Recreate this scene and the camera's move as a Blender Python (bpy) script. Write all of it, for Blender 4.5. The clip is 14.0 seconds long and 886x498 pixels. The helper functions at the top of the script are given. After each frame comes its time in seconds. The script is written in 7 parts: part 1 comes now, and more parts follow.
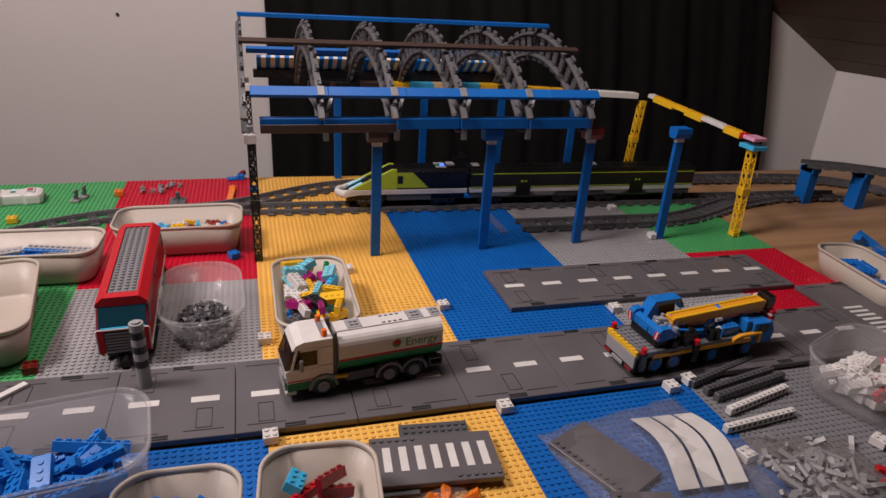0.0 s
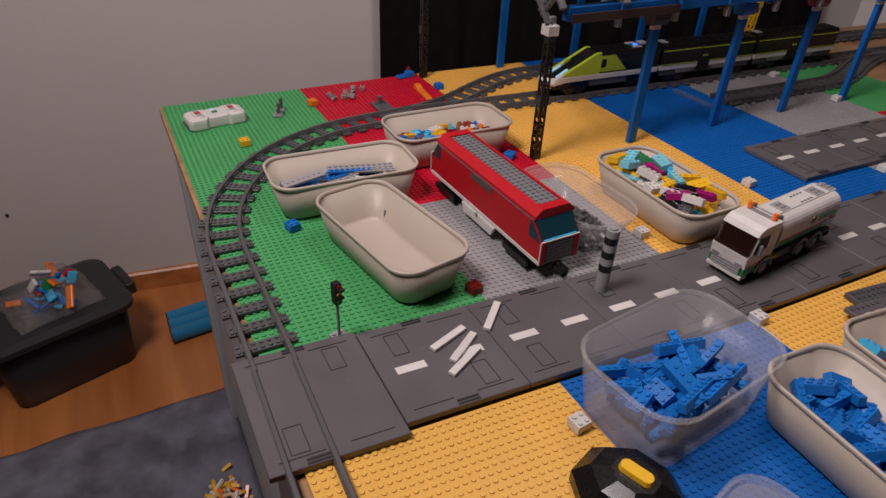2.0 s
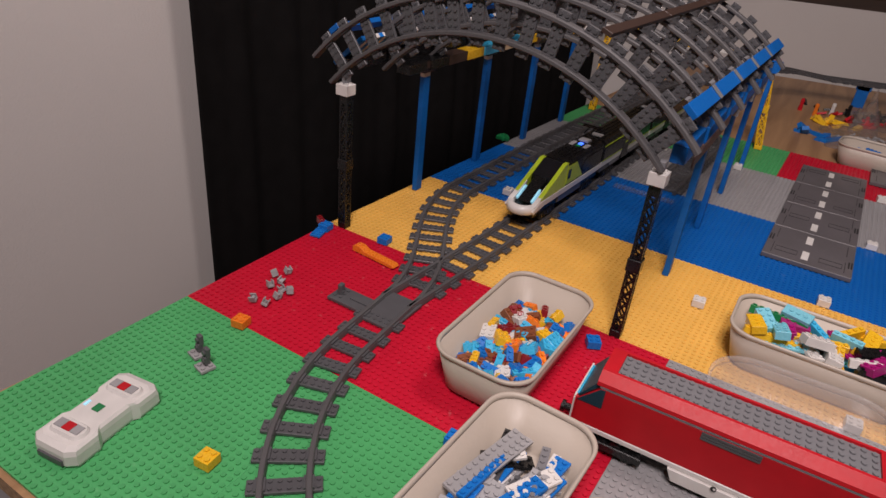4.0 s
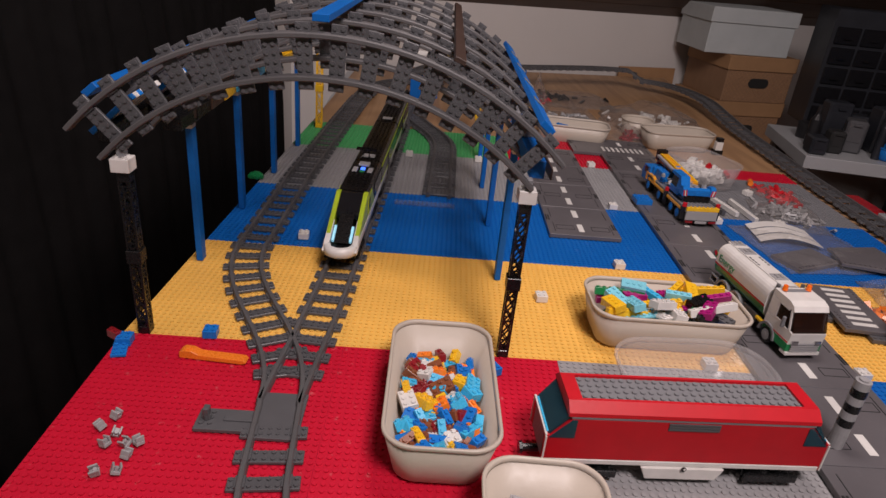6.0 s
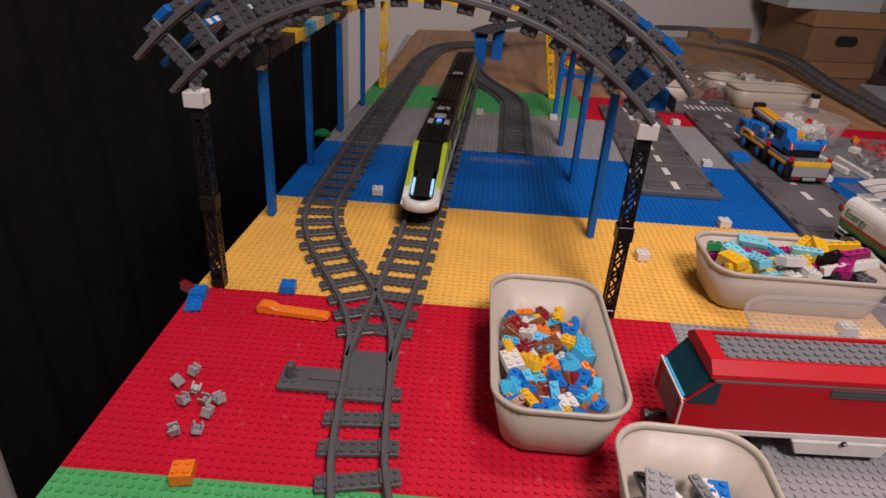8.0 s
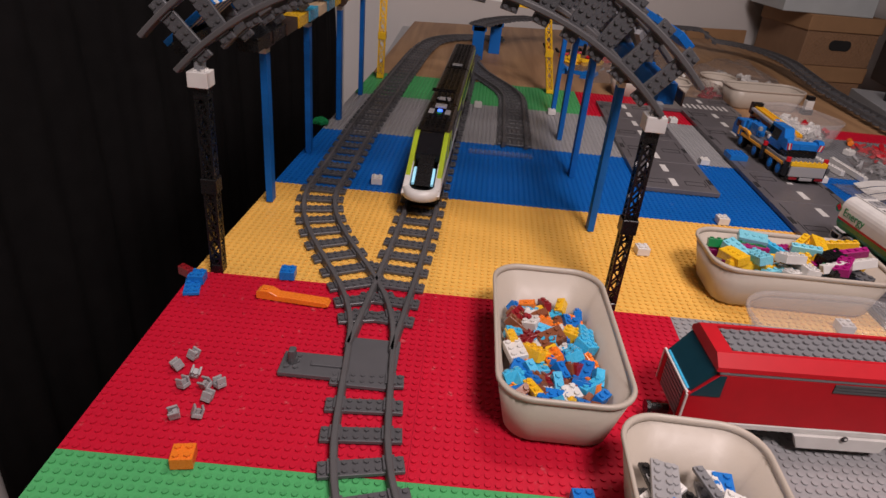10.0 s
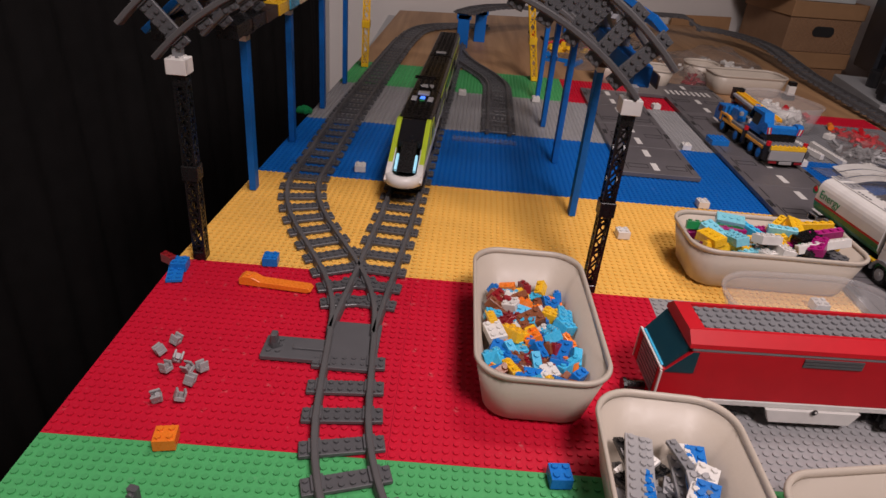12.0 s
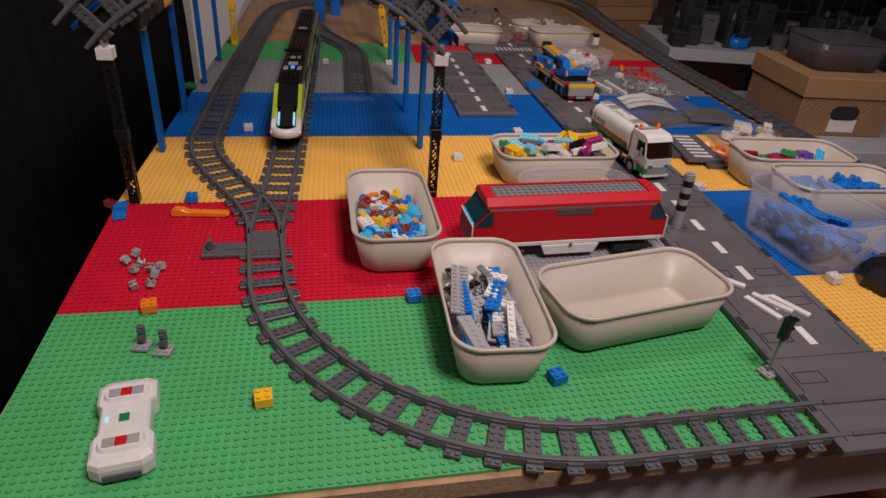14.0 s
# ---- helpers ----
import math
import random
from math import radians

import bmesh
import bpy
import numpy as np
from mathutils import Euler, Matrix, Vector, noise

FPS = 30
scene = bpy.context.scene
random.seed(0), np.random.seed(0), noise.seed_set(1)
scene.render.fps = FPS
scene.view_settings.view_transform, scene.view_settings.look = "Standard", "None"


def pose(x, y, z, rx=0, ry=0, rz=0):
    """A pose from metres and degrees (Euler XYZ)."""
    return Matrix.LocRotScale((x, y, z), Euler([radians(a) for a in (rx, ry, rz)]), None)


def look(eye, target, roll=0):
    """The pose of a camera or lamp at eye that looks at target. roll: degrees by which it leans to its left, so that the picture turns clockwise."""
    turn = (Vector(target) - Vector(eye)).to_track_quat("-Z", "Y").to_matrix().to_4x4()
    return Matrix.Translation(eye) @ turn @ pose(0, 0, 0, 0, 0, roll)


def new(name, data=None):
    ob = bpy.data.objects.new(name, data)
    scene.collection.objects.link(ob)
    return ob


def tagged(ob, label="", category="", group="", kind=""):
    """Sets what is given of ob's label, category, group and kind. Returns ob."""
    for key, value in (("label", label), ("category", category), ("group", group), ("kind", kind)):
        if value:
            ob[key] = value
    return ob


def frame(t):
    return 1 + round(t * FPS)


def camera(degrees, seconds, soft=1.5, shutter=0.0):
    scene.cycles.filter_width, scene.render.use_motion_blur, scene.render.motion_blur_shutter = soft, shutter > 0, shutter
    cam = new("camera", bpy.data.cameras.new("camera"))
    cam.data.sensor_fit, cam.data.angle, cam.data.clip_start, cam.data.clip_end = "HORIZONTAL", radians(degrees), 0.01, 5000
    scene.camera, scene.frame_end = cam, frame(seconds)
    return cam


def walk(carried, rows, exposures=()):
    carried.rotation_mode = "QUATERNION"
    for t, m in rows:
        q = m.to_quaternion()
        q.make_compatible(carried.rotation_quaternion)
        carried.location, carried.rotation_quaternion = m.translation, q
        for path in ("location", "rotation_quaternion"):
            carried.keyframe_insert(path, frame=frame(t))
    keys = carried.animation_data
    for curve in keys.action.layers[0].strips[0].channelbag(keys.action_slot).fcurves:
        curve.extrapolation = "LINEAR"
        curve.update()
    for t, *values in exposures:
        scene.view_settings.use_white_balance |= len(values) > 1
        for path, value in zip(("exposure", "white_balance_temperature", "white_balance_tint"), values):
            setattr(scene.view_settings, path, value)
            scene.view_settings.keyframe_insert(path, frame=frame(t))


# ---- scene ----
cam = camera(69.5, 14.0)
PATH = [
    (0, (1.444, 0.001, 0.468), (-0.294, 0.561, -0.348), 3.7),
    (0.5, (1.392, -0.017, 0.449), (-0.329, 0.556, -0.395), 4.3),
    (1, (1.362, -0.133, 0.458), (-0.328, 0.453, -0.435), 8.5),
    (1.5, (1.332, -0.468, 0.478), (-0.379, 0.166, -0.341), -3.7),
    (2, (1.212, -0.579, 0.457), (-0.242, 0.218, -0.663), 2.7),
    (2.5, (1.031, -0.638, 0.511), (-0.256, 0.41, -0.604), 4.6),
    (2.7, (0.978, -0.662, 0.514), (-0.275, 0.463, -0.566), 4.7),
    (4.8, (0.398, -0.641, 0.415), (-0.033, 1.062, -0.542), 3.6),
    (5, (0.387, -0.635, 0.419), (0.044, 1.09, -0.533), 2.5),
    (5.5, (0.357, -0.623, 0.444), (0.006, 1.13, -0.454), 1.5),
    (6, (0.327, -0.631, 0.444), (0.426, 1.166, -0.428), 5.6),
    (6.5, (0.338, -0.627, 0.443), (0.34, 1.12, -0.531), 1.9),
    (7, (0.323, -0.609, 0.416), (0.329, 1.114, -0.6), 3.6),
    (7.5, (0.293, -0.583, 0.389), (0.285, 1.178, -0.561), 3.7),
    (7.7, (0.285, -0.581, 0.379), (0.249, 1.188, -0.554), 3.5),
    (10, (0.262, -0.581, 0.366), (0.264, 1.182, -0.577), 5.6),
    (10.5, (0.264, -0.587, 0.363), (0.26, 1.174, -0.586), 6.0),
    (11, (0.267, -0.588, 0.364), (0.273, 1.168, -0.594), 6.0),
    (11.5, (0.268, -0.589, 0.365), (0.283, 1.166, -0.594), 6.1),
    (12, (0.273, -0.59, 0.364), (0.305, 1.161, -0.601), 5.4),
    (12.5, (0.261, -0.602, 0.38), (0.454, 1.109, -0.638), 6.9),
    (13, (0.227, -0.647, 0.396), (0.614, 1.031, -0.621), 7.1),
    (13.5, (0.23, -0.706, 0.431), (0.622, 0.976, -0.576), 3.7),
    (14, (0.273, -0.858, 0.427), (0.655, 0.821, -0.59), 4.4),
]
walk(cam, [(t, look(eye, target, roll)) for t, eye, target, roll in PATH], [(0, 0.2), (1.2, 0.05), (2, -0.12), (2.7, -0.1), (4.8, 0.12), (7.7, 0.16), (11.5, 0.14), (12.6, 0.04), (13.5, -0.08), (14, -0.05)])

# world, lamps, exposure
w = bpy.data.worlds.new("world")
scene.world = w
w.use_nodes = True
w.node_tree.nodes["Background"].inputs[0].default_value = (0.55, 0.6, 0.75, 1)
w.node_tree.nodes["Background"].inputs[1].default_value = 0.05
scene.view_settings.exposure = 0.0


def lamp(name, where, aim, watts, size, colour):
    d = bpy.data.lights.new(name, "AREA")
    d.shape, d.size, d.energy, d.color = "DISK", size, watts, colour
    o = new(name, d)
    o.matrix_world = look(where, aim)
    return o


LAMP = (0.72, -1.02, 1.52)
lamp("ceiling_lamp_light", LAMP, (0.45, 0.0, 0), 25, 0.46, (1.0, 0.86, 0.865))
# added fill with no fixture behind it, brightens the far half of the table
lamp("far_fill_light", (0.60, 0.10, 1.28), (0.55, 1.15, 0), 9, 0.4, (1.0, 0.86, 0.845))

# ---------- materials ----------


def material(name, colour, rough=0.4, metal=0.0, vary=0.08, scale=60.0, bump=0.0, bump_scale=400.0, spots=0.0, spread=0.0):
    """A surface with variation at two scales: broad tone and fine grain, roughness wear, relief."""
    m = bpy.data.materials.new(name)
    m.use_nodes = True
    nt = m.node_tree
    b = nt.nodes["Principled BSDF"]
    tc = nt.nodes.new("ShaderNodeTexCoord")
    n1 = nt.nodes.new("ShaderNodeTexNoise")
    n1.inputs["Scale"].default_value = scale
    n1.inputs["Detail"].default_value = 6
    nt.links.new(tc.outputs["Object"], n1.inputs["Vector"])
    hsv = nt.nodes.new("ShaderNodeHueSaturation")
    hsv.inputs["Color"].default_value = (*colour, 1)
    rng = nt.nodes.new("ShaderNodeMapRange")
    rng.inputs["From Min"].default_value, rng.inputs["From Max"].default_value = 0.25, 0.75
    rng.inputs["To Min"].default_value, rng.inputs["To Max"].default_value = 1 - vary, 1 + vary
    nt.links.new(n1.outputs["Fac"], rng.inputs["Value"])
    last = rng.outputs["Result"]
    if spread:
        info = nt.nodes.new("ShaderNodeObjectInfo")
        r2 = nt.nodes.new("ShaderNodeMapRange")
        r2.inputs["To Min"].default_value, r2.inputs["To Max"].default_value = 1 - spread, 1 + spread
        nt.links.new(info.outputs["Random"], r2.inputs["Value"])
        mul = nt.nodes.new("ShaderNodeMath")
        mul.operation = "MULTIPLY"
        nt.links.new(last, mul.inputs[0])
        nt.links.new(r2.outputs["Result"], mul.inputs[1])
        last = mul.outputs[0]
    nt.links.new(last, hsv.inputs["Value"])
    colour_out = hsv.outputs["Color"]
    if spots:
        n3 = nt.nodes.new("ShaderNodeTexNoise")
        n3.inputs["Scale"].default_value = scale * 7
        n3.inputs["Detail"].default_value = 3
        nt.links.new(tc.outputs["Object"], n3.inputs["Vector"])
        r3 = nt.nodes.new("ShaderNodeMapRange")
        r3.inputs["From Min"].default_value, r3.inputs["From Max"].default_value = 0.66, 0.76
        r3.inputs["To Max"].default_value = spots
        nt.links.new(n3.outputs["Fac"], r3.inputs["Value"])
        mx = nt.nodes.new("ShaderNodeMixRGB")
        mx.inputs["Color2"].default_value = (0.75, 0.72, 0.68, 1)
        nt.links.new(r3.outputs["Result"], mx.inputs["Fac"])
        nt.links.new(colour_out, mx.inputs["Color1"])
        colour_out = mx.outputs["Color"]
    nt.links.new(colour_out, b.inputs["Base Color"])
    n2 = nt.nodes.new("ShaderNodeTexNoise")
    n2.inputs["Scale"].default_value = bump_scale
    n2.inputs["Detail"].default_value = 4
    nt.links.new(tc.outputs["Object"], n2.inputs["Vector"])
    rr = nt.nodes.new("ShaderNodeMapRange")
    rr.inputs["To Min"].default_value, rr.inputs["To Max"].default_value = max(0.02, rough - 0.1), rough + 0.1
    nt.links.new(n2.outputs["Fac"], rr.inputs["Value"])
    nt.links.new(rr.outputs["Result"], b.inputs["Roughness"])
    b.inputs["Metallic"].default_value = metal
    if bump:
        bp = nt.nodes.new("ShaderNodeBump")
        bp.inputs["Strength"].default_value = bump
        bp.inputs["Distance"].default_value = 0.002
        nt.links.new(n2.outputs["Fac"], bp.inputs["Height"])
        nt.links.new(bp.outputs["Normal"], b.inputs["Normal"])
    return m


def plastic(name, colour, rough=0.32, **k):
    k.setdefault("vary", 0.07)
    k.setdefault("spread", 0.06)
    return material(name, colour, rough, **k)


def clear(name, colour=(0.9, 0.9, 0.9), rough=0.12, alpha=0.2):
    """Thin clear plastic: mostly see-through, with gloss."""
    m = bpy.data.materials.new(name)
    m.use_nodes = True
    nt = m.node_tree
    out = nt.nodes["Material Output"]
    b = nt.nodes["Principled BSDF"]
    b.inputs["Base Color"].default_value = (*colour, 1)
    b.inputs["Roughness"].default_value = rough
    n = nt.nodes.new("ShaderNodeTexNoise")
    n.inputs["Scale"].default_value = 40
    bp = nt.nodes.new("ShaderNodeBump")
    bp.inputs["Strength"].default_value = 0.15
    nt.links.new(n.outputs["Fac"], bp.inputs["Height"])
    nt.links.new(bp.outputs["Normal"], b.inputs["Normal"])
    tr = nt.nodes.new("ShaderNodeBsdfTransparent")
    tr.inputs["Color"].default_value = (*[0.5 + 0.5 * c for c in colour], 1)
    mix = nt.nodes.new("ShaderNodeMixShader")
    mix.inputs["Fac"].default_value = alpha
    nt.links.new(tr.outputs[0], mix.inputs[1])
    nt.links.new(b.outputs[0], mix.inputs[2])
    nt.links.new(mix.outputs[0], out.inputs["Surface"])
    return m


def film(name):
    """Thin crinkled bag film: see-through, glints on its creases."""
    m = bpy.data.materials.new(name)
    m.use_nodes = True
    nt = m.node_tree
    out = nt.nodes["Material Output"]
    nt.nodes.remove(nt.nodes["Principled BSDF"])
    tc = nt.nodes.new("ShaderNodeTexCoord")
    n = nt.nodes.new("ShaderNodeTexNoise")
    n.inputs["Scale"].default_value, n.inputs["Detail"].default_value, n.inputs["Distortion"].default_value = 34, 5, 1.2
    nt.links.new(tc.outputs["Object"], n.inputs["Vector"])
    bp = nt.nodes.new("ShaderNodeBump")
    bp.inputs["Strength"].default_value, bp.inputs["Distance"].default_value = 0.9, 0.012
    nt.links.new(n.outputs["Fac"], bp.inputs["Height"])
    fr = nt.nodes.new("ShaderNodeFresnel")
    fr.inputs["IOR"].default_value = 1.42
    nt.links.new(bp.outputs["Normal"], fr.inputs["Normal"])
    gl = nt.nodes.new("ShaderNodeBsdfGlossy")
    gl.inputs["Roughness"].default_value = 0.22
    nt.links.new(bp.outputs["Normal"], gl.inputs["Normal"])
    df = nt.nodes.new("ShaderNodeBsdfDiffuse")
    df.inputs["Color"].default_value = (0.75, 0.72, 0.71, 1)
    tr = nt.nodes.new("ShaderNodeBsdfTransparent")
    tr.inputs["Color"].default_value = (0.97, 0.965, 0.96, 1)
    a = nt.nodes.new("ShaderNodeMixShader")
    a.inputs["Fac"].default_value = 0.06
    nt.links.new(tr.outputs[0], a.inputs[1]), nt.links.new(df.outputs[0], a.inputs[2])
    b = nt.nodes.new("ShaderNodeMixShader")
    half = nt.nodes.new("ShaderNodeMath")
    half.operation = "MULTIPLY"
    half.inputs[1].default_value = 0.30
    nt.links.new(fr.outputs[0], half.inputs[0])
    nt.links.new(half.outputs[0], b.inputs["Fac"])
    nt.links.new(a.outputs[0], b.inputs[1]), nt.links.new(gl.outputs[0], b.inputs[2])
    nt.links.new(b.outputs[0], out.inputs["Surface"])
    return m


def glow(name, colour, strength):
    m = bpy.data.materials.new(name)
    m.use_nodes = True
    b = m.node_tree.nodes["Principled BSDF"]
    b.inputs["Base Color"].default_value = (*colour, 1)
    b.inputs["Emission Color"].default_value = (*colour, 1)
    b.inputs["Emission Strength"].default_value = strength
    return m


def planks(name, c1, c2, width, axis, rough=0.45, grain=30.0, groove=True):
    """Wood boards: grain drawn out along the boards."""
    m = material(name, c1, rough)
    nt = m.node_tree
    b = nt.nodes["Principled BSDF"]
    tc = nt.nodes.new("ShaderNodeTexCoord")
    mp = nt.nodes.new("ShaderNodeMapping")
    s = [grain, grain, grain]
    s[axis] = grain * 0.06
    mp.inputs["Scale"].default_value = s
    nt.links.new(tc.outputs["Object"], mp.inputs["Vector"])
    n = nt.nodes.new("ShaderNodeTexNoise")
    n.inputs["Scale"].default_value = 1.0
    n.inputs["Detail"].default_value = 8
    n.inputs["Distortion"].default_value = 0.6
    nt.links.new(mp.outputs[0], n.inputs["Vector"])
    ramp = nt.nodes.new("ShaderNodeValToRGB")
    ramp.color_ramp.elements[0].position, ramp.color_ramp.elements[0].color = 0.3, (*c2, 1)
    ramp.color_ramp.elements[1].position, ramp.color_ramp.elements[1].color = 0.7, (*c1, 1)
    nt.links.new(n.outputs["Fac"], ramp.inputs[0])
    nt.links.new(ramp.outputs[0], b.inputs["Base Color"])
    return m


M = {
    "green": plastic("green_plastic", (0.075, 0.36, 0.125), 0.42, scale=12, spots=0.05),
    "red": plastic("red_plastic", (0.52, 0.009, 0.032), 0.42, scale=12, spots=0.12),
    "yellow": plastic("warm_yellow_plastic", (0.78, 0.455, 0.10), 0.38, scale=12, spots=0.03),
    "blue": plastic("blue_plastic", (0.005, 0.115, 0.42), 0.44, scale=12, spots=0.03),
    "lgray": plastic("light_gray_plastic", (0.31, 0.305, 0.31), 0.4, scale=12),
    "mgray": plastic("mid_gray_plastic", (0.19, 0.19, 0.20), 0.4, scale=12),
    "dgray": plastic("dark_gray_plastic", (0.085, 0.085, 0.09), 0.38),
    "road": plastic("road_gray_plastic", (0.112, 0.104, 0.110), 0.36, scale=14, vary=0.12, spots=0.02),
    "groove": plastic("groove_dark", (0.02, 0.02, 0.02), 0.6),
    "black": plastic("black_plastic", (0.007, 0.007, 0.0075), 0.28),
    "white": plastic("white_plastic", (0.66, 0.64, 0.61), 0.35),
    "bin": plastic("bin_cream_plastic", (0.465, 0.405, 0.338), 0.44, scale=9, vary=0.04, bump=0.12, bump_scale=120),
    "bblue": plastic("brick_blue", (0.012, 0.16, 0.52), 0.28),
    "azure": plastic("brick_azure", (0.05, 0.42, 0.68), 0.28),
    "bred": plastic("brick_red", (0.47, 0.010, 0.018), 0.44),
    "dred": plastic("brick_dark_red", (0.22, 0.01, 0.015), 0.3),
    "byellow": plastic("brick_yellow", (0.80, 0.47, 0.02), 0.28),
    "orange": plastic("brick_orange", (0.80, 0.20, 0.02), 0.28),
    "brown": plastic("brick_brown", (0.22, 0.07, 0.03), 0.3),
    "magenta": plastic("brick_magenta", (0.36, 0.01, 0.16), 0.3),
    "bgreen": plastic("brick_green", (0.01, 0.20, 0.06), 0.3),
    "lime": plastic("brick_lime", (0.42, 0.55, 0.03), 0.3),
    "purple": plastic("brick_purple", (0.15, 0.05, 0.36), 0.3),
    "lilac": plastic("brick_lilac", (0.45, 0.27, 0.60), 0.3),
    "pink": plastic("brick_pink", (0.75, 0.35, 0.5), 0.3),
    "dbrown": plastic("brick_dark_brown", (0.045, 0.026, 0.02), 0.45),
    "tan": plastic("brick_tan", (0.66, 0.47, 0.28), 0.32),
    "rail": plastic("rail_gray", (0.085, 0.082, 0.084), 0.52),
    "wall": material("wall_paint", (0.60, 0.57, 0.545), 0.75, vary=0.035, scale=2.2, bump=0.25, bump_scale=260),
    "curtain": material("curtain_cloth", (0.0075, 0.0068, 0.0068), 0.95, vary=0.2, scale=30),
    "chip": planks("table_wood", (0.44, 0.26, 0.13), (0.27, 0.145, 0.07), 1, 1, 0.5, 34),
    "board": material("chipboard_edge", (0.34, 0.23, 0.13), 0.8, vary=0.35, scale=220, bump=0.3),
    "floor": planks("floor_wood", (0.52, 0.20, 0.06), (0.34, 0.115, 0.03), 1, 0, 0.35, 14),
    "ceil": planks("ceiling_wood", (0.10, 0.055, 0.032), (0.055, 0.028, 0.017), 1, 0, 0.5, 16),
    "card": material("cardboard", (0.27, 0.155, 0.085), 0.75, vary=0.08, scale=25, bump=0.1),
    "card2": material("cardboard_edge", (0.34, 0.19, 0.09), 0.75, vary=0.08, scale=25),
    "cardgray": material("card_gray", (0.45, 0.48, 0.48), 0.7, vary=0.06, scale=14),
    "clear": clear("clear_container", (0.85, 0.84, 0.84), 0.12, 0.15),
    "bag": film("clear_bag"),
    "faint": clear("faint_clear_plastic", (0.75, 0.8, 0.85), 0.15, 0.05),
    "trred": clear("clear_dark_red", (0.30, 0.02, 0.02), 0.12, 0.45),
    "boomy": plastic("boom_orange_yellow", (0.75, 0.33, 0.02), 0.3),
    "trblue": clear("window_blue", (0.010, 0.050, 0.072), 0.10, 0.86),
    "roll": plastic("roll_blue_film", (0.02, 0.19, 0.38), 0.2),
    "smoke": clear("smoky_container", (0.16, 0.15, 0.16), 0.2, 0.35),
    "trdark": clear("window_dark", (0.012, 0.012, 0.014), 0.08, 0.93),
    "cabglass": clear("cab_window_brown", (0.03, 0.012, 0.008), 0.08, 0.5),
    "aqua": plastic("brick_pale_azure", (0.20, 0.55, 0.66), 0.28),
    "trorange": plastic("beacon_orange", (0.9, 0.16, 0.01), 0.15),
    "silver": material("silver_plastic", (0.45, 0.45, 0.46), 0.3, metal=0.4),
    "chrome": material("chrome", (0.7, 0.7, 0.7), 0.12, metal=1.0),
    "rug": material("rug_wool", (0.12, 0.12, 0.15), 0.95, vary=0.5, scale=14, bump=1.0, bump_scale=90),
    "darkbin": plastic("dark_tub_plastic", (0.018, 0.018, 0.02), 0.4),
    "light_led": glow("headlight_led", (0.35, 0.75, 0.95), 0.35),
    "blue_led": glow("blue_led", (0.05, 0.15, 1.0), 2.0),
    "cable": material("cable_rubber", (0.01, 0.01, 0.01), 0.5),
    "outdark": material("dark_case", (0.02, 0.022, 0.028), 0.45, vary=0.3, scale=20),
    "shelfwhite": material("white_shelf_board", (0.40, 0.41, 0.42), 0.5, vary=0.05, scale=9),
}

# ---------- mesh helpers ----------
S = 0.008  # stud pitch


def mesh_from(verts, faces, name="m"):
    me = bpy.data.meshes.new(name)
    me.from_pydata(verts, [], faces)
    me.update()
    return me


def part(name, bm, mat, parent=None, label="", smooth=False):
    me = bpy.data.meshes.new(name)
    bmesh.ops.recalc_face_normals(bm, faces=bm.faces)
    bm.to_mesh(me)
    bm.free()
    mats = mat if isinstance(mat, (list, tuple)) else [mat]
    for x in mats:
        me.materials.append(M[x] if isinstance(x, str) else x)
    if smooth:
        for p in me.polygons:
            p.use_smooth = True
    o = new(name, me)
    if parent:
        o.parent = parent
    if label:
        tagged(o, label=label)
    return o


def share(name, me, parent, m):
    o = new(name, me)
    o.parent = parent
    o.matrix_basis = m
    return o


def empty(name, m=None):
    o = new(name)
    if m is not None:
        o.matrix_basis = m
    return o


def box(bm, x0, y0, z0, x1, y1, z1, bevel=0.0, mat=0, m=None):
    c = Matrix.Translation(((x0 + x1) / 2, (y0 + y1) / 2, (z0 + z1) / 2)) @ Matrix.Diagonal((x1 - x0, y1 - y0, z1 - z0, 1))
    if m is not None:
        c = m @ c
    r = bmesh.ops.create_cube(bm, size=1.0, matrix=c)
    fs = {f for v in r["verts"] for f in v.link_faces}
    for f in fs:
        f.material_index = mat
    if bevel:
        es = list({e for v in r["verts"] for e in v.link_edges})
        b = bmesh.ops.bevel(bm, geom=es, offset=bevel, segments=1, affect="EDGES")
        for f in b["faces"]:
            f.material_index = mat
    return r


def cyl(bm, a, b, r, seg=10, mat=0, r2=None):
    a, b = Vector(a), Vector(b)
    d = b - a
    m = Matrix.Translation((a + b) / 2) @ d.to_track_quat("Z", "Y").to_matrix().to_4x4()
    k = bmesh.ops.create_cone(bm, cap_ends=True, segments=seg, radius1=r, radius2=r if r2 is None else r2, depth=d.length, matrix=m)
    for f in {f for v in k["verts"] for f in v.link_faces}:
        f.material_index = mat
    return k


def rod(bm, a, b, w, mat=0, h=None):
    """A square bar from a to b."""
    a, b = Vector(a), Vector(b)
    d = b - a
    q = d.to_track_quat("Z", "Y").to_matrix().to_4x4()
    m = Matrix.Translation((a + b) / 2) @ q @ Matrix.Diagonal((w, h or w, d.length, 1))
    k = bmesh.ops.create_cube(bm, size=1.0, matrix=m)
    for f in {f for v in k["verts"] for f in v.link_faces}:
        f.material_index = mat


def studs(bm, x0, y0, nx, ny, z, seg=8, mat=0, r=0.0024, h=0.0017):
    for i in range(nx):
        for j in range(ny):
            cyl(bm, (x0 + (i + 0.5) * S, y0 + (j + 0.5) * S, z - 0.0002), (x0 + (i + 0.5) * S, y0 + (j + 0.5) * S, z + h), r, seg, mat)


